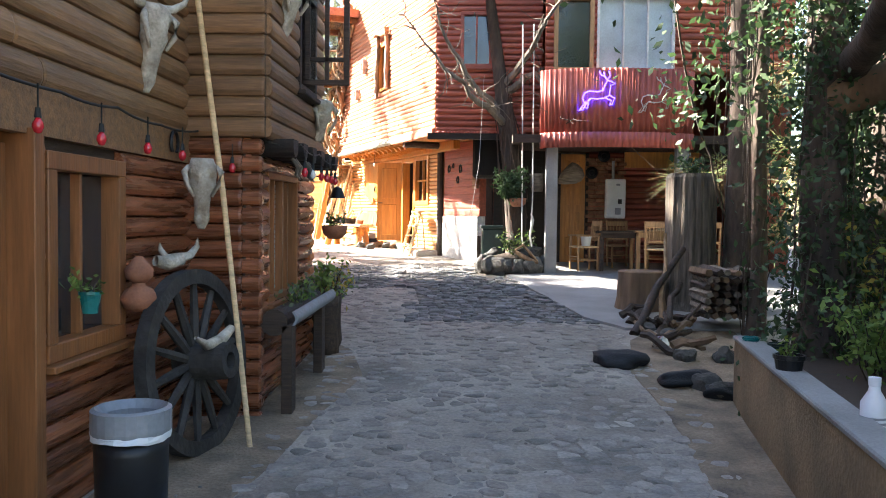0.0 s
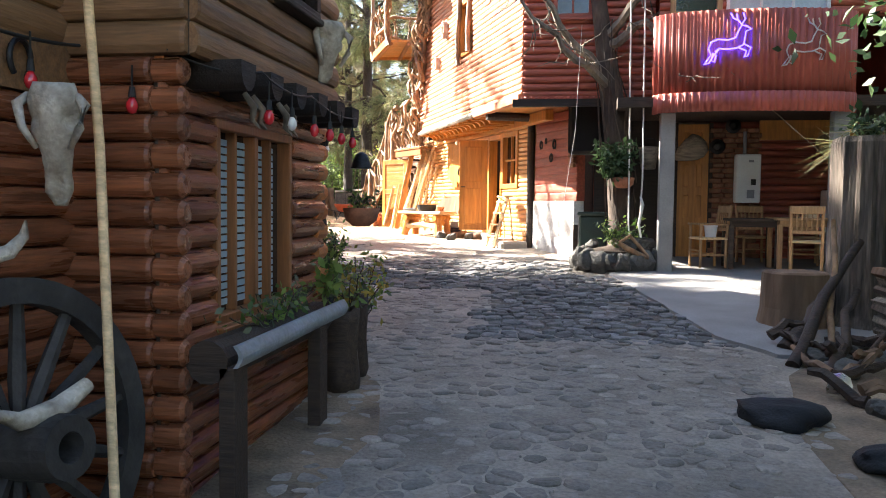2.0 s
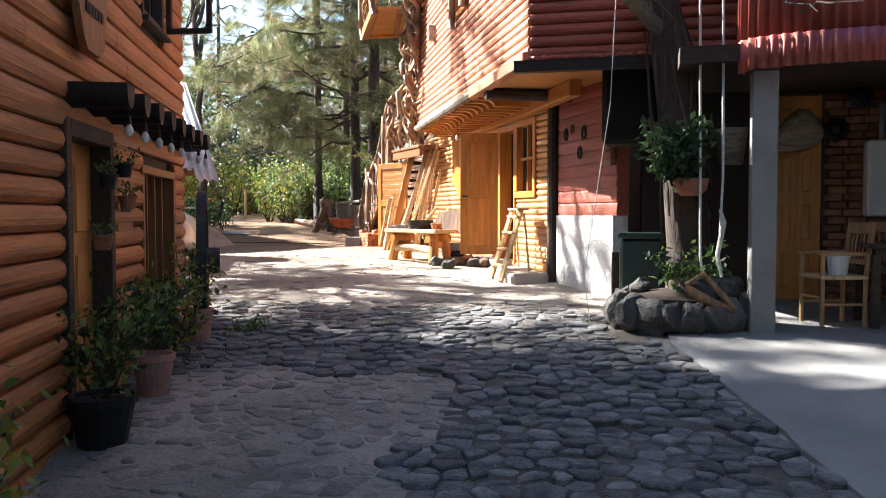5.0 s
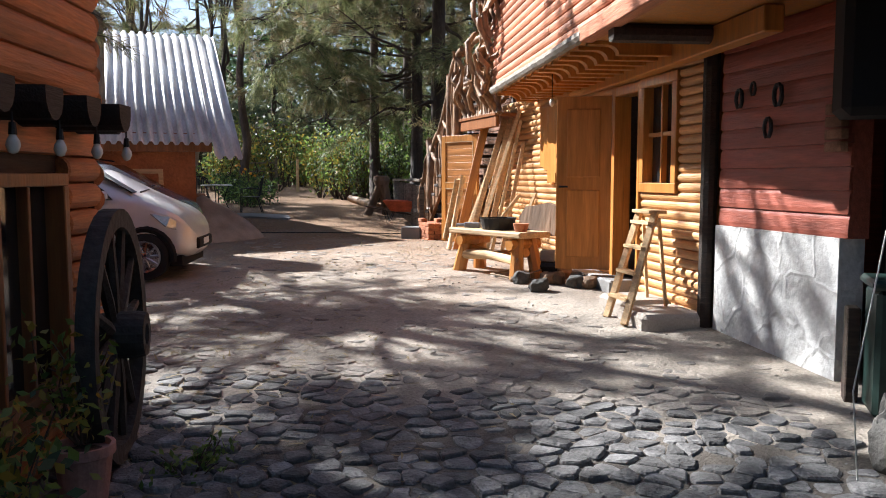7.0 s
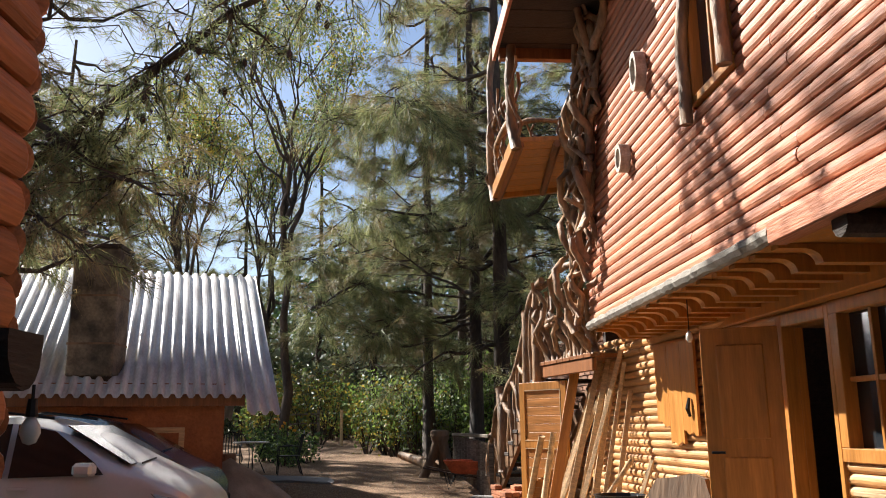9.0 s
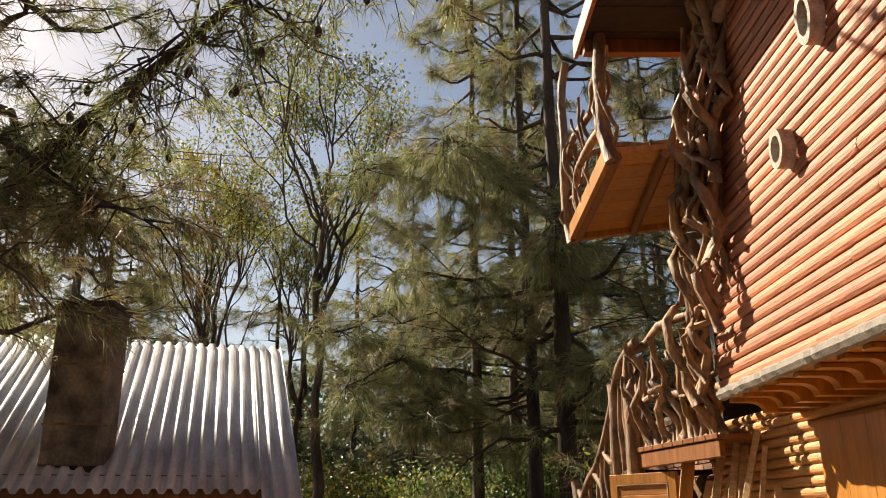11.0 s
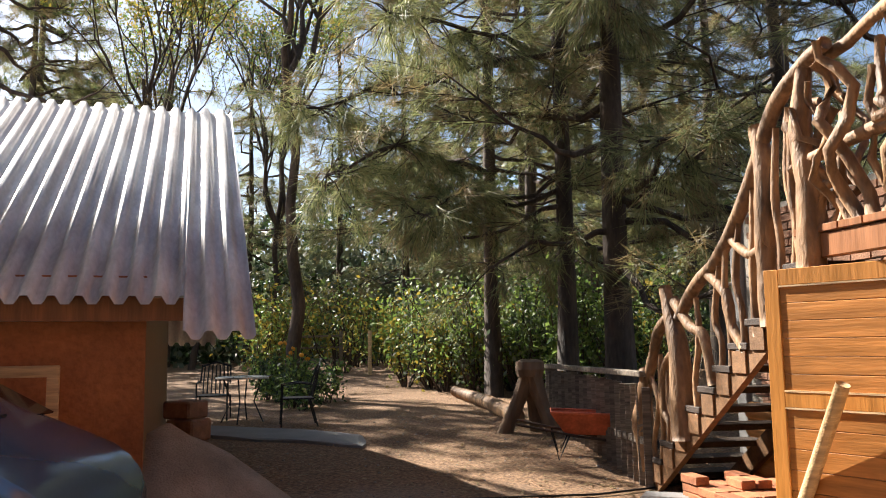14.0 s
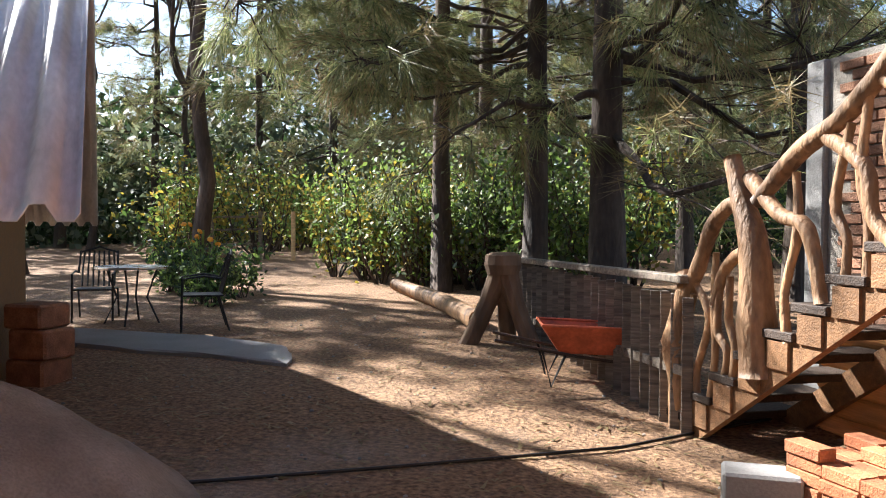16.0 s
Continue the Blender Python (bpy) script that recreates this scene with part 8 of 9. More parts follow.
part("top", lathe(B(), [(0.17, 0.75), (0.2, 0.85), (0.19, 0.95), (0.12, 0.98)], 14), M["stump"], t)
tagged(obj("felled_log", tube(B(), [(-8.25, 32.6, ground_z(-8.3, 32.6) + 0.1), (-9.3, 34.4, ground_z(-9.3, 34.4) + 0.12), (-10.6, 36.2, ground_z(-10.6, 36.2) + 0.12)], [0.13, 0.12, 0.1], 12), M["drift"], smooth=True), "long pale felled log lying beside the path", "log")
tagged(obj("garden_hose", tube(B(), [(x, y, ground_z(x, y) + 0.02) for x, y in ((-9.0, 26.7), (-8.3, 27.1), (-7.6, 27.6), (-6.8, 28.3), (-6.3, 28.8), (-5.9, 29.3), (-5.3, 29.8))], 0.011, 6), M["black_plastic"], smooth=True), "thin dark hose lying across the ground", "hose")

# ---------- shed ----------
SH = radians(39)
SE, SBk = Vector((math.cos(SH), math.sin(SH), 0)), Vector((-math.sin(SH), math.cos(SH), 0))
RB = Vector((-7.84, 25.53, 2.30))
ms = Matrix(((SE.x, SBk.x, 0, RB.x), (SE.y, SBk.y, 0, RB.y), (0, 0, 1, 0), (0, 0, 0, 1)))


def sheet_roof(name, x0, x1, y0, z0, y1, z1, material, parent):
    bm = B()
    n = int((x1 - x0) / 0.0168)
    prev = None
    for i in range(n + 1):
        x = x0 + (x1 - x0) * i / n
        dz = 0.038 * max(-0.75, min(0.75, 1.3 * math.sin(x / 0.168 * math.tau)))
        col = [bm.verts.new((x, y0 + (y1 - y0) * k, z0 + (z1 - z0) * k + dz)) for k in (0, 0.5, 1)]
        if prev:
            for j in range(2):
                bm.faces.new((prev[j], col[j], col[j + 1], prev[j + 1]))
        prev = col
    ob = part(name, bm, material, parent, smooth=True)
    so = ob.modifiers.new("thickness", "SOLIDIFY"); so.thickness = 0.006
    return ob


t = thing("shed", ms, "orange-brown wooden shed with a steep corrugated metal roof", "shed")
sheet_roof("roof_sheet", -6.0, -0.42, 0.42, 2.56, 4.4, 5.03, M["roof_metal"], t)
sheet_roof("roof_sheet", -0.46, 0.0, 0.0, 2.31, 4.4, 5.045, M["roof_metal"], t)
sheet_roof("roof", -6.0, 0.0, 8.8, 2.3, 4.4, 5.03, M["roof_metal"], t)
wall_s = B()
FY = 0.75
box(wall_s, -6.0, -0.72, FY, FY + 0.1, -0.3 + 0.9, 2.75)
part("front_wall", wall_s, M["shed_paint"], t, "orange-brown limewashed front wall")
bm = B()
box(bm, -0.82, -0.72, FY + 0.1, 7.0, 0.6, 2.7)
v = [bm.verts.new((-0.77, y, z)) for y, z in ((FY, 2.7), (7.0, 2.7), (4.4, 4.8))]
bm.faces.new(v)
part("side_wall", bm, M["plank_brown"], t)
bm = box(B(), -6.0, -5.9, FY + 0.1, 7.0, 0.6, 2.7)
part("side_wall", bm, M["wood_dark"], t)
part("back_wall", box(B(), -6.0, -1.2, 7.0, 7.1, 0.6, 2.7), M["wood_dark"], t)
part("eave_beam", box(B(), -5.9, -0.45, 0.55, 0.66, 2.42, 2.58), M["wood_frame"], t)
wn_ = part("window", box(B(), -3.3, -1.27, FY - 0.05, FY - 0.02, 1.2, 2.12, bevel=0.006), M["wood_pale"], t, "boarded opening in a pale frame")
part("boarding", box(B(), -3.22, -1.35, FY - 0.058, FY - 0.051, 1.28, 2.04), M["shed_paint"], wn_)
# chimney stack in front of the roof
ch = thing("chimney", Matrix.Translation((-10.5, 24.75, 0)), "square blackened wooden chimney above the metal roof", "chimney")
bm = box(B(), -0.33, 0.33, -0.29, 0.29, 2.85, 4.72, m=Matrix.Rotation(SH - 0.27, 4, "Z"), bevel=0.02)
part("shaft", bm, M["soot"], ch)
for z in (3.3, 4.0):
    part("band", box(B(), -0.335, 0.335, -0.295, 0.295, z, z + 0.03, m=Matrix.Rotation(SH - 0.27, 4, "Z")), M["stump"], ch)
part("cap", box(B(), -0.35, 0.35, -0.31, 0.31, 4.72, 4.78, m=Matrix.Rotation(SH - 0.27, 4, "Z")), M["wood_dark"], ch)
part("prop", box(B(), -0.3, 0.3, -0.2, 0.2, 0.75, 2.85, m=Matrix.Rotation(SH - 0.27, 4, "Z")), M["wood_dark"], ch)
for z, h_, o in ((0.9, 0.26, 0.0), (1.165, 0.25, 0.03), (1.42, 0.2, -0.02)):
    tagged(obj("brown_block", box(B(), -11.3 + o, -10.92 + o, 28.7, 29.06, z, z + h_, bevel=0.02), M["brick_old"]), "brown block in a short pile by the shed", "block", "blocks by the shed")
# gravel heap
bm = B()
seg, rings = 36, []
for k in range(9):
    q = k / 8
    r_ = 1.15 * (1 - q) + 0.02
    rings.append([bm.verts.new((r_ * math.cos(a) * (1 + 0.12 * noise.noise(Vector((math.cos(a) * 2, math.sin(a) * 2, q)))), r_ * math.sin(a), 0.82 * q ** 0.85 + 0.04 * noise.noise(Vector((r_ * math.cos(a) * 5, r_ * math.sin(a) * 5, 1))))) for a in [j * math.tau / seg for j in range(seg)]])
for a, b in zip(rings, rings[1:]):
    for j in range(seg):
        bm.faces.new((a[j], a[(j + 1) % seg], b[(j + 1) % seg], b[j]))
bm.faces.new(rings[-1])
ob = tagged(obj("gravel_mound", bm, M["gravel"], smooth=True), "heap of pale sandy gravel beside the cars", "gravel heap")
ob.matrix_world = Matrix.Translation((-9.1, 26.2, ground_z(-9.1, 26.2) - 0.04))

# ---------- cars ----------


def car(m, paint, label, seed):
    """A small hatchback; x runs to the nose, z0 at the ground."""
    t = thing("parked_car", m, label, "car", "parked cars")
    W = 0.80
    # side outline: x, lower z, belt z, upper z
    st = [(-1.72, 0.45, 0.80, 0.82, 0.80), (-1.66, 0.28, 0.86, 1.15, 0.88), (-1.45, 0.22, 0.92, 1.44, 0.93), (-0.9, 0.2, 0.93, 1.53, 0.97), (-0.2, 0.2, 0.92, 1.54, 1.0), (0.25, 0.2, 0.91, 1.46, 1.0), (0.75, 0.2, 0.93, 1.20, 1.0), (1.05, 0.21, 0.94, 1.02, 0.99), (1.36, 0.22, 0.86, 0.90, 0.95), (1.55, 0.24, 0.72, 0.76, 0.86), (1.65, 0.30, 0.50, 0.54, 0.70)]
    bm = B()
    rings = []
    for x, lo, belt, hi, k in st:
        w = W * k
        top = w * (0.72 if hi - belt > 0.2 else 0.9)
        half = [(w * 0.9, lo), (w, lo + 0.12), (w * 1.01, (lo + belt) / 2), (w * 0.985, belt), ((w * 0.97 + top) / 2, (belt + hi) / 2), (top, hi - 0.03), (top * 0.55, hi), (0, hi + 0.012)]
        ring = [bm.verts.new((x, y, z)) for y, z in half] + [bm.verts.new((x, -y, z)) for y, z in reversed(half[:-1])]
        rings.append(ring)
    n = len(rings[0])
    for a, b in zip(rings, rings[1:]):
        for j in range(n - 1):
            bm.faces.new((a[j], b[j], b[j + 1], a[j + 1]))
        bm.faces.new((a[n - 1], b[n - 1], b[0], a[0]))
    bm.faces.new(list(reversed(rings[0]))); bm.faces.new(rings[-1])
    bmesh.ops.recalc_face_normals(bm, faces=bm.faces)
    body = part("body", bm, [paint, M["car_glass"]], t, smooth=True)
    body.data.set_sharp_from_angle(angle=radians(38))
    sb = body.modifiers.new("round", "SUBSURF"); sb.levels = sb.render_levels = 1

    def strip(nm, pts, material, lab=""):
        b_ = B()
        b_.faces.new([b_.verts.new(p) for p in pts])
        o = part(nm, b_, material, t, lab)
        s_ = o.modifiers.new("thickness", "SOLIDIFY"); s_.thickness = 0.012; s_.offset = 0
        return o
    for sgn in (-1, 1):
        y0, y1 = sgn * 0.795, sgn * 0.665
        strip("side_window", [(-0.12, y0, 0.97), (0.72, y0 * 0.985, 0.99), (0.62, y0 * 0.95, 1.1), (0.22, y1, 1.38), (-0.12, y1, 1.45)], M["car_glass"])
        strip("side_window", [(-1.05, y0 * 0.985, 0.99), (-0.18, y0, 0.97), (-0.18, y1, 1.45), (-0.85, y1 * 0.99, 1.42)], M["car_glass"])
        strip("side_window", [(-1.5, y0 * 0.95, 1.06), (-1.12, y0 * 0.98, 1.0), (-0.95, y1 * 0.99, 1.4), (-1.28, y1, 1.34)], M["car_glass"])
        for x in (-1.12, 1.08):
            wh = part("wheel", lathe(B(), [(0.2, -0.09), (0.28, -0.085), (0.295, -0.05), (0.295, 0.05), (0.28, 0.085), (0.2, 0.09)], 26, pose(x, sgn * 0.72, 0.295, 90)), M["tyre"], t)
            hb_ = lathe(B(), [(0.195, -0.02), (0.2, 0.0), (0.195, 0.03), (0.17, 0.02)], 24, pose(x, sgn * 0.79, 0.295, 90 if sgn < 0 else -90))
            part("rim", hb_, M["steel"], wh)
            sp = B()
            for q in range(10):
                a = q * math.tau / 10
                tube(sp, [(x + 0.03 * math.cos(a), sgn * 0.80, 0.295 + 0.03 * math.sin(a)), (x + 0.19 * math.cos(a + 0.1), sgn * 0.80, 0.295 + 0.19 * math.sin(a + 0.1))], [0.03, 0.017], 5)
            part("rim_spoke", sp, M["steel"], wh)
            ar = B()
            tube(ar, [(x + 0.335 * math.cos(a), sgn * 0.768, 0.295 + 0.335 * math.sin(a)) for a in np.linspace(-0.2, math.pi + 0.2, 14)], 0.045, 6)
            part("wheel_arch", ar, M["dark"], t)
        hl = B()
        for p in ((1.16, 0.795, 0.82), (1.38, 0.75, 0.77), (1.58, 0.59, 0.62), (1.55, 0.63, 0.57), (1.34, 0.785, 0.66)):
            hl.verts.new((p[0], sgn * p[1], p[2]))
        hl.faces.new(hl.verts)
        o = part("headlight", hl, M["lamp_glass"], t, "clear headlight")
        s_ = o.modifiers.new("thickness", "SOLIDIFY"); s_.thickness = 0.03; s_.offset = 0
        part("wing_mirror", box(B(), 0.5, 0.68, sgn * 0.82 - (0.0 if sgn > 0 else 0.16), sgn * 0.82 + (0.16 if sgn > 0 else 0.0), 0.98, 1.1, bevel=0.03), paint, t)
        part("door_handle", box(B(), -0.12, 0.06, sgn * 0.80 - 0.015, sgn * 0.80 + 0.015, 0.86, 0.89, bevel=0.006), paint, t)
        part("sill_trim", box(B(), -0.85, 0.78, sgn * 0.795 - 0.012, sgn * 0.795 + 0.012, 0.3, 0.34, bevel=0.004), paint, t)
        part("roof_rail", tube(B(), [(-1.3, sgn * 0.56, 1.47), (-0.4, sgn * 0.57, 1.57), (0.15, sgn * 0.56, 1.5)], 0.014, 6), M["iron"], t)
        part("fog_lamp", box(B(), 1.5, 1.6, sgn * 0.5 - 0.07, sgn * 0.5 + 0.07, 0.34, 0.44, bevel=0.02), M["dark"], t)
    strip("windscreen", [(0.3, 0.6, 1.43), (0.3, -0.6, 1.43), (0.93, -0.7, 1.075), (0.93, 0.7, 1.075)], M["car_glass"])
    strip("rear_window", [(-1.5, 0.58, 1.41), (-1.5, -0.58, 1.41), (-1.7, -0.6, 1.03), (-1.7, 0.6, 1.03)], M["car_glass"])
    part("grille", box(B(), 1.56, 1.67, -0.42, 0.42, 0.36, 0.5, bevel=0.02), M["dark"], t)
    part("wiper", tube(B(), [(0.98, -0.5, 1.08), (0.93, 0.1, 1.105)], 0.01, 5), M["dark"], t)
    part("number_plate", box(B(), 1.665, 1.675, -0.16, 0.16, 0.4, 0.48), M["bottle"], t)
    part("underbody", box(B(), -1.5, 1.5, -0.66, 0.66, 0.16, 0.3), M["dark"], t)
    return t


CA = math.degrees(math.atan2(0.42, 0.907))
car(pose(-8.05, 21.75, ground_z(-7.6, 22), 0, 0, 23), M["car_white"], "silver-white small hatchback parked beside the log house", 1)
car(pose(-9.72, 24.1, ground_z(-9.2, 24.0) - 0.05, 0, 0, 22), M["car_blue"], "dark blue hatchback parked behind the silver one", 2)

# ---------- garden seats ----------


def iron_chair(m, label):
    t = thing("garden_chair", m, label, "chair", "iron garden seats")
    I = M["iron"]
    for x in (-0.24, 0.24):
        part("side_frame", tube(B(), [(x, -0.26, 0), (x, -0.24, 0.62), (x, 0.0, 0.65), (x, 0.2, 0.62), (x * 0.95, 0.3, 0.9)], 0.014, 6), I, t)
        part("leg", tube(B(), [(x, 0.28, 0), (x, 0.16, 0.42)], 0.013, 6), I, t)
    part("seat", box(B(), -0.24, 0.24, -0.24, 0.22, 0.41, 0.43, bevel=0.008), I, t)
    for k in range(7):
        x = -0.2 + k * 0.066
        part("back_bar", tube(B(), [(x, 0.2, 0.44), (x, 0.25, 0.65), (x * 0.9, 0.3, 0.9)], 0.012, 4), I, t)
    part("back_rail", tube(B(), [(-0.23, 0.3, 0.88), (0, 0.32, 0.95), (0.23, 0.3, 0.88)], 0.014, 6), I, t)
    return t


gz = ground_z(-11.2, 31.6)
iron_chair(pose(-11.42, 31.8, gz, 0, 0, -55), "black mesh garden armchair with a sloping back")
iron_chair(pose(-13.2, 32.1, gz, 0, 0, 30), "black mesh garden armchair beside the round table")
t = thing("garden_table", pose(-12.5, 31.9, gz), "small round black iron garden table", "table", "iron garden seats")
part("tabletop", lathe(B(), [(0.42, 0.70), (0.44, 0.71), (0.44, 0.73), (0.4, 0.735)], 24), M["steel"], t)
for k in range(4):
    a = k * math.tau / 4 + 0.4
    part("leg", tube(B(), [(0.3 * math.cos(a), 0.3 * math.sin(a), 0.7), (0.18 * math.cos(a), 0.18 * math.sin(a), 0.35), (0.34 * math.cos(a), 0.34 * math.sin(a), 0)], 0.013, 6), M["iron"], t)
t = thing("flower_clump", pose(-13.0, 34.2, ground_z(-13, 34)), "clump of orange flowers behind the seats", "flowers")
for i in range(7):
    x, y, z = rng2.uniform(-0.3, 0.3), rng2.uniform(-0.2, 0.2), 1.0 + rng2.uniform(-0.15, 0.35)
    part("flower_head", lathe(B(), [(0.01, 0), (0.05, 0.02), (0.03, 0.04)], 7, pose(x, y, z, rng2.uniform(-60, 60), rng2.uniform(-60, 60))), M["petal"], t)
    part("stalk", tube(B(), [(x * 0.2, y * 0.2, 0), (x * 0.7, y * 0.7, z * 0.6), (x, y, z)], 0.008, 4), M["leaf"], t)
part("stalk", tube(B(), [(0, 0, 0), (0.02, 0, 1.1)], 0.02, 5), M["leaf"], t)
t = thing("far_gate", Matrix(), "simple pole gate where the path leaves", "gate")
for x, y in ((-17.2, 43.5), (-18.4, 43.0), (-15.9, 42.9)):
    part("post", tube(B(), [(x, y, ground_z(x, y)), (x, y, ground_z(x, y) + 1.3)], 0.06, 7), M["wood_pale" if x > -16.5 else "wood_grey"], t)
for z in (0.4, 0.8, 1.15):
    part("bar", tube(B(), [(-18.4, 43.0, 1.4 + z), (-17.2, 43.5, 1.42 + z)], 0.035, 6), M["wood_grey"], t)

# ---------- overhead bough over the cars ----------
rngb = random.Random(70)
t = thing("overhanging_bough", Matrix(), "dark bare bough with twigs and cones hanging over the cars", "branch")
main = wiggle((-10.6, 22.6, 5.0), (-5.2, 22.5, 7.2), rngb, 9, 0.25)
part("bough", tube(B(), main, [0.09 - 0.008 * k for k in range(9)], 7), M["bark"], t, smooth=True)
tw = B()
at_, out_ = [], []
for p in main[1:]:
    for _ in range(10):
        e = p + Vector((rngb.uniform(-0.9, 0.9), rngb.uniform(-0.9, 0.9), rngb.uniform(-1.1, 0.4)))
        ln = wiggle(p, e, rngb, 6, 0.24)
        tube(tw, ln, [0.02, 0.016, 0.013, 0.01, 0.008, 0.006], 4)
        at_.append(tuple(ln[-1])); out_.append(tuple((ln[-1] - ln[-3]).normalized()))
        for q in ln[2:5]:
            e2 = q + Vector((rngb.uniform(-0.4, 0.4), rngb.uniform(-0.4, 0.4), rngb.uniform(-0.5, 0.2)))
            tube(tw, wiggle(q, e2, rngb, 4, 0.06), [0.009, 0.007, 0.005, 0.004], 3)
            at_.append(tuple(e2)); out_.append(tuple((e2 - q).normalized()))
part("twig", tw, M["bark"], t)
needle_tufts("needles", np.array(at_), np.array(out_), M["needles"], t, 9, per=16)
for p in at_[::9]:
    part("cone", lathe(B(), [(0.012, 0.05), (0.035, 0.01), (0.03, -0.03), (0.008, -0.06)], 7, Matrix.Translation(p)), M["bark"], t)
cable([(-12.0, 20.0, 8.0), (-3.6, 24.2, 7.6)], "cable", 0.02, 0.25, "thick dark cable spanning the yard", "cable")

# ---------- cobbles ----------
# worn field stones laid in the yard; the nearest clear patch as single pieces, the rest joined
crng = random.Random(99)


def stone_shape(seed, n=9):
    r = random.Random(seed)
    out = [(math.cos(k * math.tau / n) * r.uniform(0.8, 1.08), math.sin(k * math.tau / n) * r.uniform(0.8, 1.08)) for k in range(n)]
    v = [(x, y, -0.5) for x, y in out] + [(x * 0.94, y * 0.94, 0.45) for x, y in out] + [(x * 0.6, y * 0.6, 0.9) for x, y in out] + [(0, 0, 1.0)]
    f = []
    for k in range(n):
        j = (k + 1) % n
        f += [(k, j, n + j, n + k), (n + k, n + j, 2 * n + j, 2 * n + k), (2 * n + k, 2 * n + j, 3 * n, 3 * n)]
    return v, f


shapes = [stone_shape(i) for i in range(10)]


def in_yard(x, y):
    if y > 26.0:
        return False
    if y > 19.5:
        return -3.2 - (y - 15.2) * 0.6 < x < -1.1 - 0.55 * (y - 20.7)
    left = -0.85 if y < 9.5 else (-1.15 - (y - 9.5) * 0.34 if y < 15.2 else -3.2 - (y - 15.2) * 0.6)
    right = 2.45 if y < 11.6 else (2.45 - (y - 11.6) * 0.25 if y < 16.7 else 0.8 - (y - 16.7) * 0.2)
    return left < x < right


def cell(c, near):
    """The ground nearer to c than to its neighbours, as a polygon."""
    R = 0.24
    poly = [Vector((c.x - R, c.y - R)), Vector((c.x + R, c.y - R)), Vector((c.x + R, c.y + R)), Vector((c.x - R, c.y + R))]
    for q in near:
        d = q - c
        mid = (q + c) / 2
        out = []
        for k in range(len(poly)):
            a, b = poly[k], poly[(k + 1) % len(poly)]
            da, db = (a - mid).dot(d), (b - mid).dot(d)
            if da <= 0:
                out.append(a)
            if (da < 0) != (db < 0) and abs(da - db) > 1e-9:
                out.append(a + (b - a) * (da / (da - db)))
        poly = out
        if len(poly) < 3:
            return poly
    return poly


seeds, grid = [], {}
y = -1.5
row = 0
while y < 26.0:
    d = 0.152
    x = -9.6 + (row % 2) * 0.1
    while x < 2.7:
        c = Vector((x + crng.uniform(-0.06, 0.06), y + crng.uniform(-0.055, 0.055)))
        seeds.append(c)
        grid.setdefault((int(c.x // 0.28), int(c.y // 0.28)), []).append(c)
        x += d * crng.uniform(0.85, 1.4)
    y += d * 0.9
    row += 1
cob = thing("pavement_cobbles", Matrix(), "uneven grey cobbles worn and filled with pale dust", "cobbles", kind="structure")
singles = 0
rest = {"cobble": ([], []), "cobble_rest": ([], [])}
for c in seeds:
    if not in_yard(c.x, c.y):
        continue
    clear = max(0.0, min(1.0, (c.y - 12.0) / 0.8)) * max(0.0, min(1.0, (18.9 - c.y) / 2.0))
    if -2.6 < c.x < -0.25 + 0.12 * math.sin(c.y * 5) and 11.5 < c.y < 15.25 + 0.1 * math.sin(c.x * 6):
        clear = 0.0
    if crng.random() < (0.15 if c.y < 12.4 else 0.01 + 0.16 * (1 - clear) + 0.55 * max(0.0, min(1.0, (c.y - 18.3) / 2.2))):
        continue
    gi, gj = int(c.x // 0.28), int(c.y // 0.28)
    near = [q for a in (-1, 0, 1) for b in (-1, 0, 1) for q in grid.get((gi + a, gj + b), ()) if q is not c]
    poly = cell(c, near)
    if len(poly) < 3:
        continue
    gap = crng.uniform(0.9, 0.965)
    poly = [c + (p - c) * gap for p in poly]
    # corners rounded off by cutting each once
    poly = [q for k in range(len(poly)) for q in (poly[k].lerp(poly[(k + 1) % len(poly)], 0.17), poly[k].lerp(poly[(k + 1) % len(poly)], 0.83))]
    n = len(poly)
    g0 = ground_z(c.x, c.y)
    top = g0 + (0.019 + crng.uniform(-0.015, 0.014)) * (0.22 + clear * 0.98) + (0.0 if clear > 0.1 else crng.uniform(-0.008, 0.007))
    if c.y > 18.8:
        top = g0 + crng.uniform(-0.006, 0.006)
    tx_, ty_ = crng.uniform(-0.09, 0.09), crng.uniform(-0.09, 0.09)
    vs = []
    for f, dz in ((1.0, -0.05), (0.985, -0.010), (0.86, 0.0)):
        vs += [(c.x + (p.x - c.x) * f, c.y + (p.y - c.y) * f, top + dz + ((p.x - c.x) * tx_ + (p.y - c.y) * ty_) * f) for p in poly]
    vs.append((c.x, c.y, top + 0.004))
    fs = []
    for k in range(n):
        j = (k + 1) % n
        fs += [(k, j, n + j, n + k), (n + k, n + j, 2 * n + j, 2 * n + k), (2 * n + k, 2 * n + j, 3 * n)]
    if singles < 300 and clear > 0.5 and -1.6 < c.x < 1.3:
        me = bpy.data.meshes.new("cobble")
        me.from_pydata(vs, [], fs)
        me.materials.append(M["cobble"])
        ob = new("cobble", me)
        ob.parent = cob
        singles += 1
    else:
        vv, ff = rest["cobble" if clear > 0.3 else "cobble_rest"]
        base = len(vv)
        vv += vs
        ff += [tuple(q + base for q in f) for f in fs]
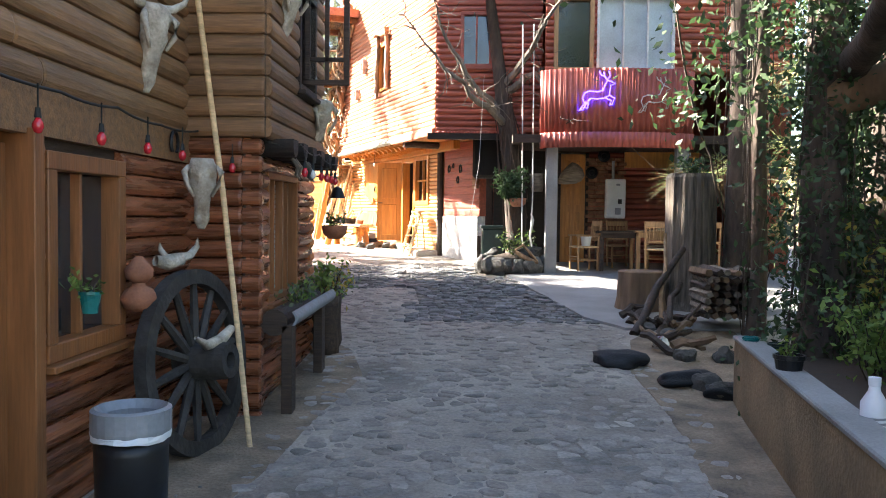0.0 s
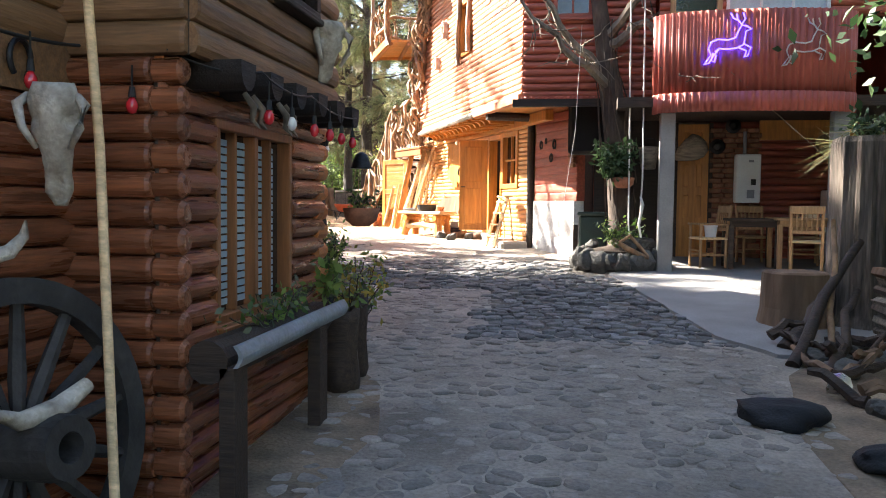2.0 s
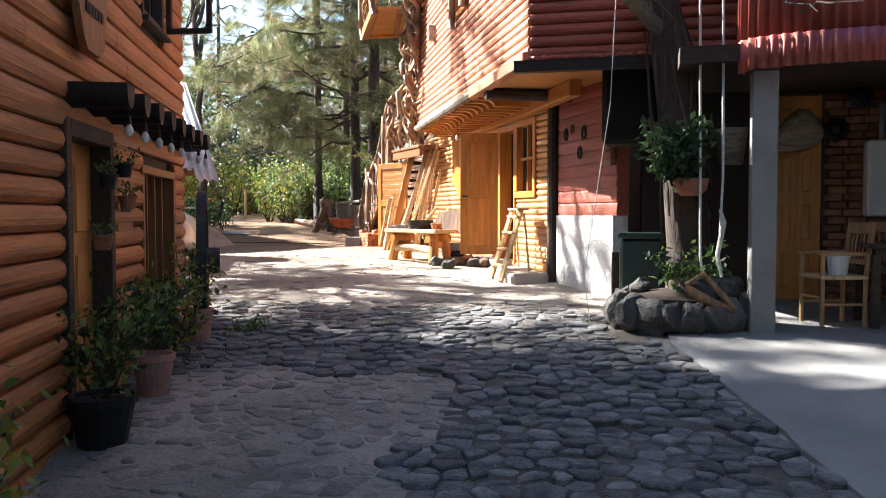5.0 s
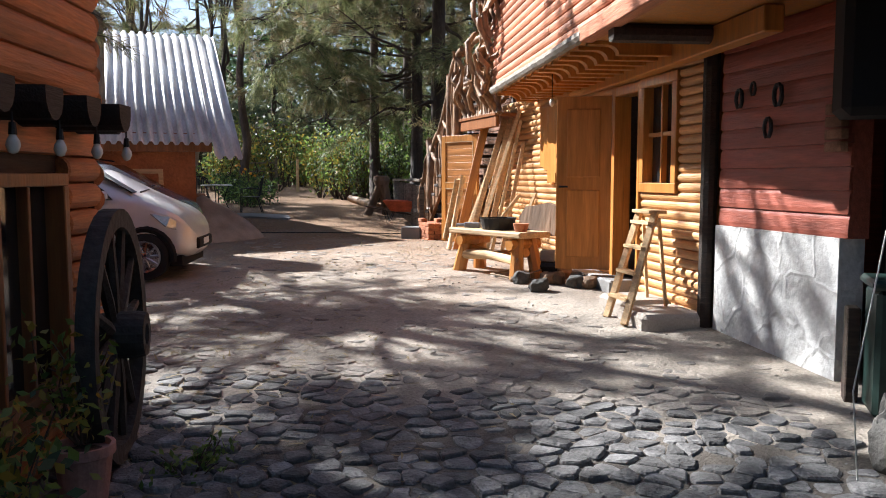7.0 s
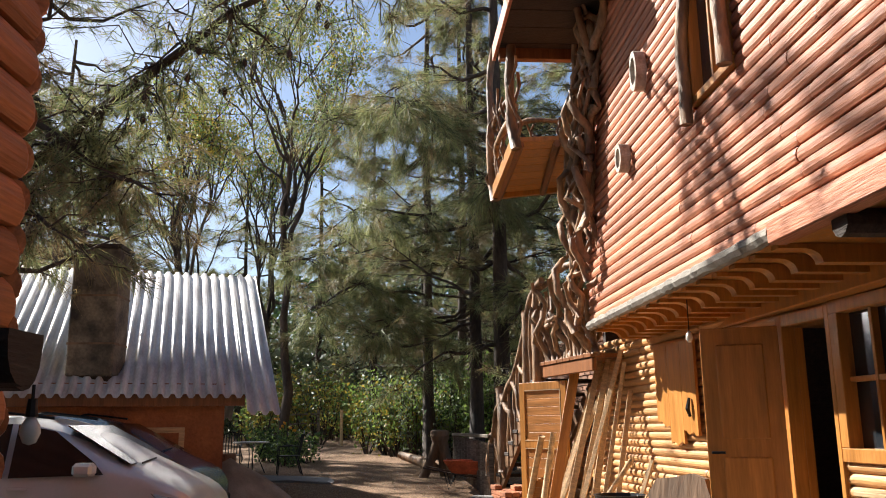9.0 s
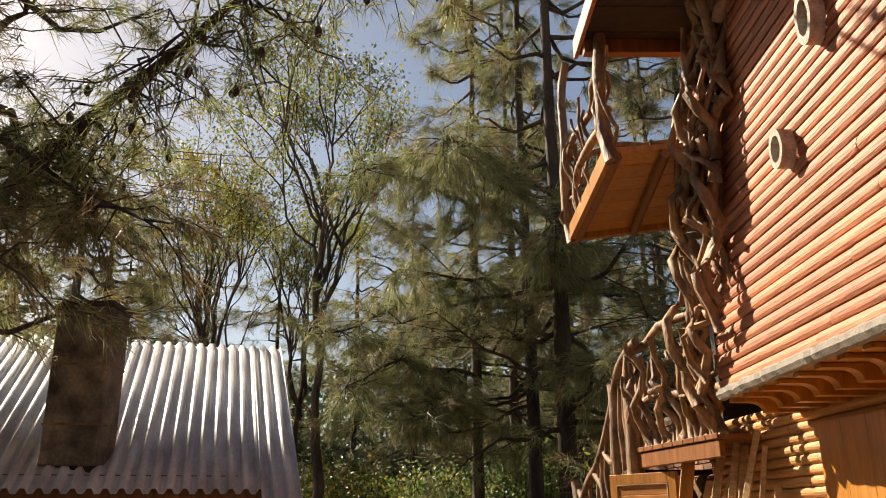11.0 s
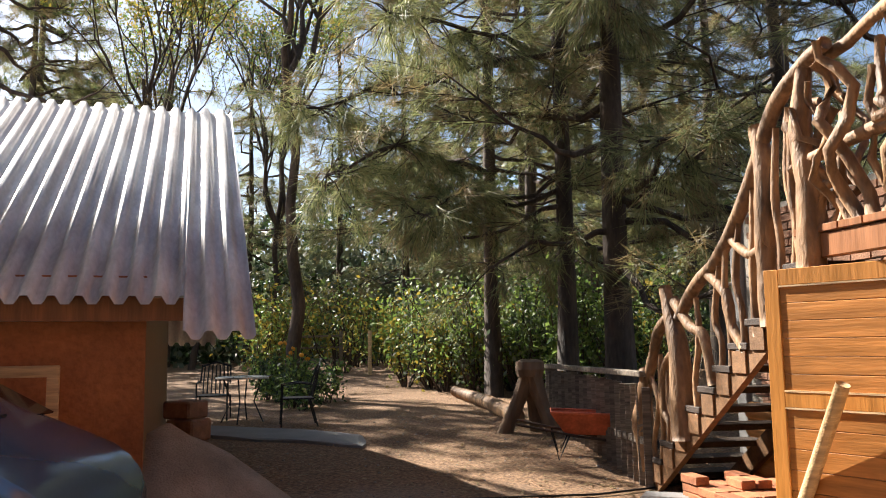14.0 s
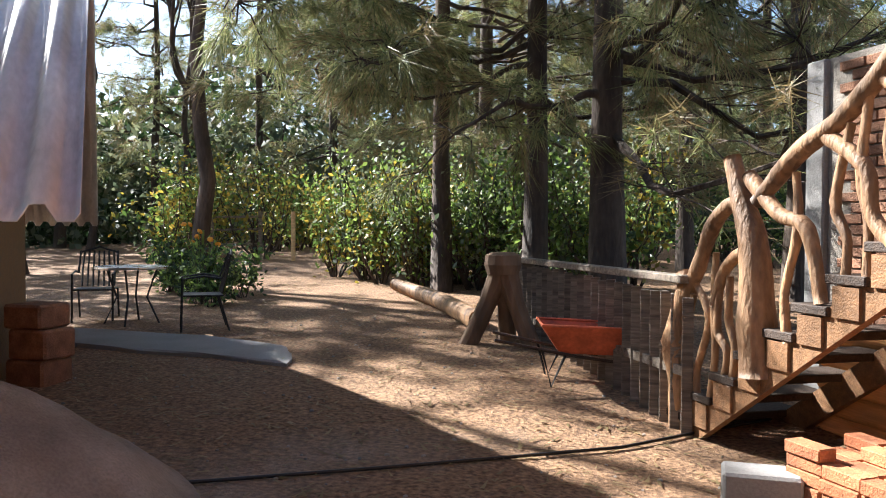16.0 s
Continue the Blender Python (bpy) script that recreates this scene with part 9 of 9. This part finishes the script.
for key, (vv, ff) in rest.items():
    me = bpy.data.meshes.new("cobbles")
    me.from_pydata(vv, [], ff)
    me.materials.append(M["cobble_rest"] if key == "cobble_rest" else M["cobble_dark_rest"])
    ob = new("cobbles", me)
    ob.parent = cob
    ob["kind"] = "stuff"
# small loose stones and litter
vv, ff, base = [], [], 0
for i in range(1500):
    if i < 700:
        px, py = crng.uniform(-6, 2.0), crng.uniform(5, 27)
    else:
        px, py = crng.uniform(-11, -3), crng.uniform(22, 34)
    s = crng.uniform(0.006, 0.019)
    m = pose(px, py, ground_z(px, py) + s * 0.2, crng.uniform(-30, 30), 0, crng.uniform(0, 360)) @ Matrix.Diagonal((s, s * 0.8, s * 0.6, 1))
    v, f = shapes[i % 10]
    vv += [tuple(m @ Vector(p)) for p in v]
    ff += [tuple(q + base for q in t_) for t_ in f]
    base += len(v)
me = bpy.data.meshes.new("loose_pebbles")
me.from_pydata(vv, [], [tuple(dict.fromkeys(q)) for q in ff])
me.materials.append(M["cobble_rest"])
tagged(new("loose_pebbles", me), "small loose pebbles scattered in the dust", "pebbles", kind="stuff")
# fallen needles and dry leaves
rs = np.random.RandomState(12)
n = 14000
lx, ly = rs.uniform(-14, -4, n), rs.uniform(24, 44, n)
lx[:3500], ly[:3500] = rs.uniform(-6, -1.2, 3500), rs.uniform(15.2, 24, 3500)
keep = (rs.rand(n) < 0.9) & ((ly > 24) | (lx < -1.6 - 0.45 * (ly - 16) + rs.normal(size=n) * 0.6))
P_ = np.array([(x_, y_, ground_z(x_, y_) + 0.012) for x_, y_ in zip(lx[keep], ly[keep])])
d_ = rs.normal(size=(len(P_), 3)); d_[:, 2] = 0.05
d_ = unit(d_) * rs.uniform(0.06, 0.16, (len(P_), 1))
s_ = np.stack([-d_[:, 1], d_[:, 0], np.zeros(len(P_))], 1) * 0.09
V_ = np.stack([P_ - s_, P_ + s_, P_ + d_], 1).reshape(-1, 3)
tagged(fast_mesh("fallen_needles", V_, np.arange(len(V_)).reshape(-1, 3), M["needles_dry"]), "dry pine needles strewn over the path", "litter", kind="stuff")
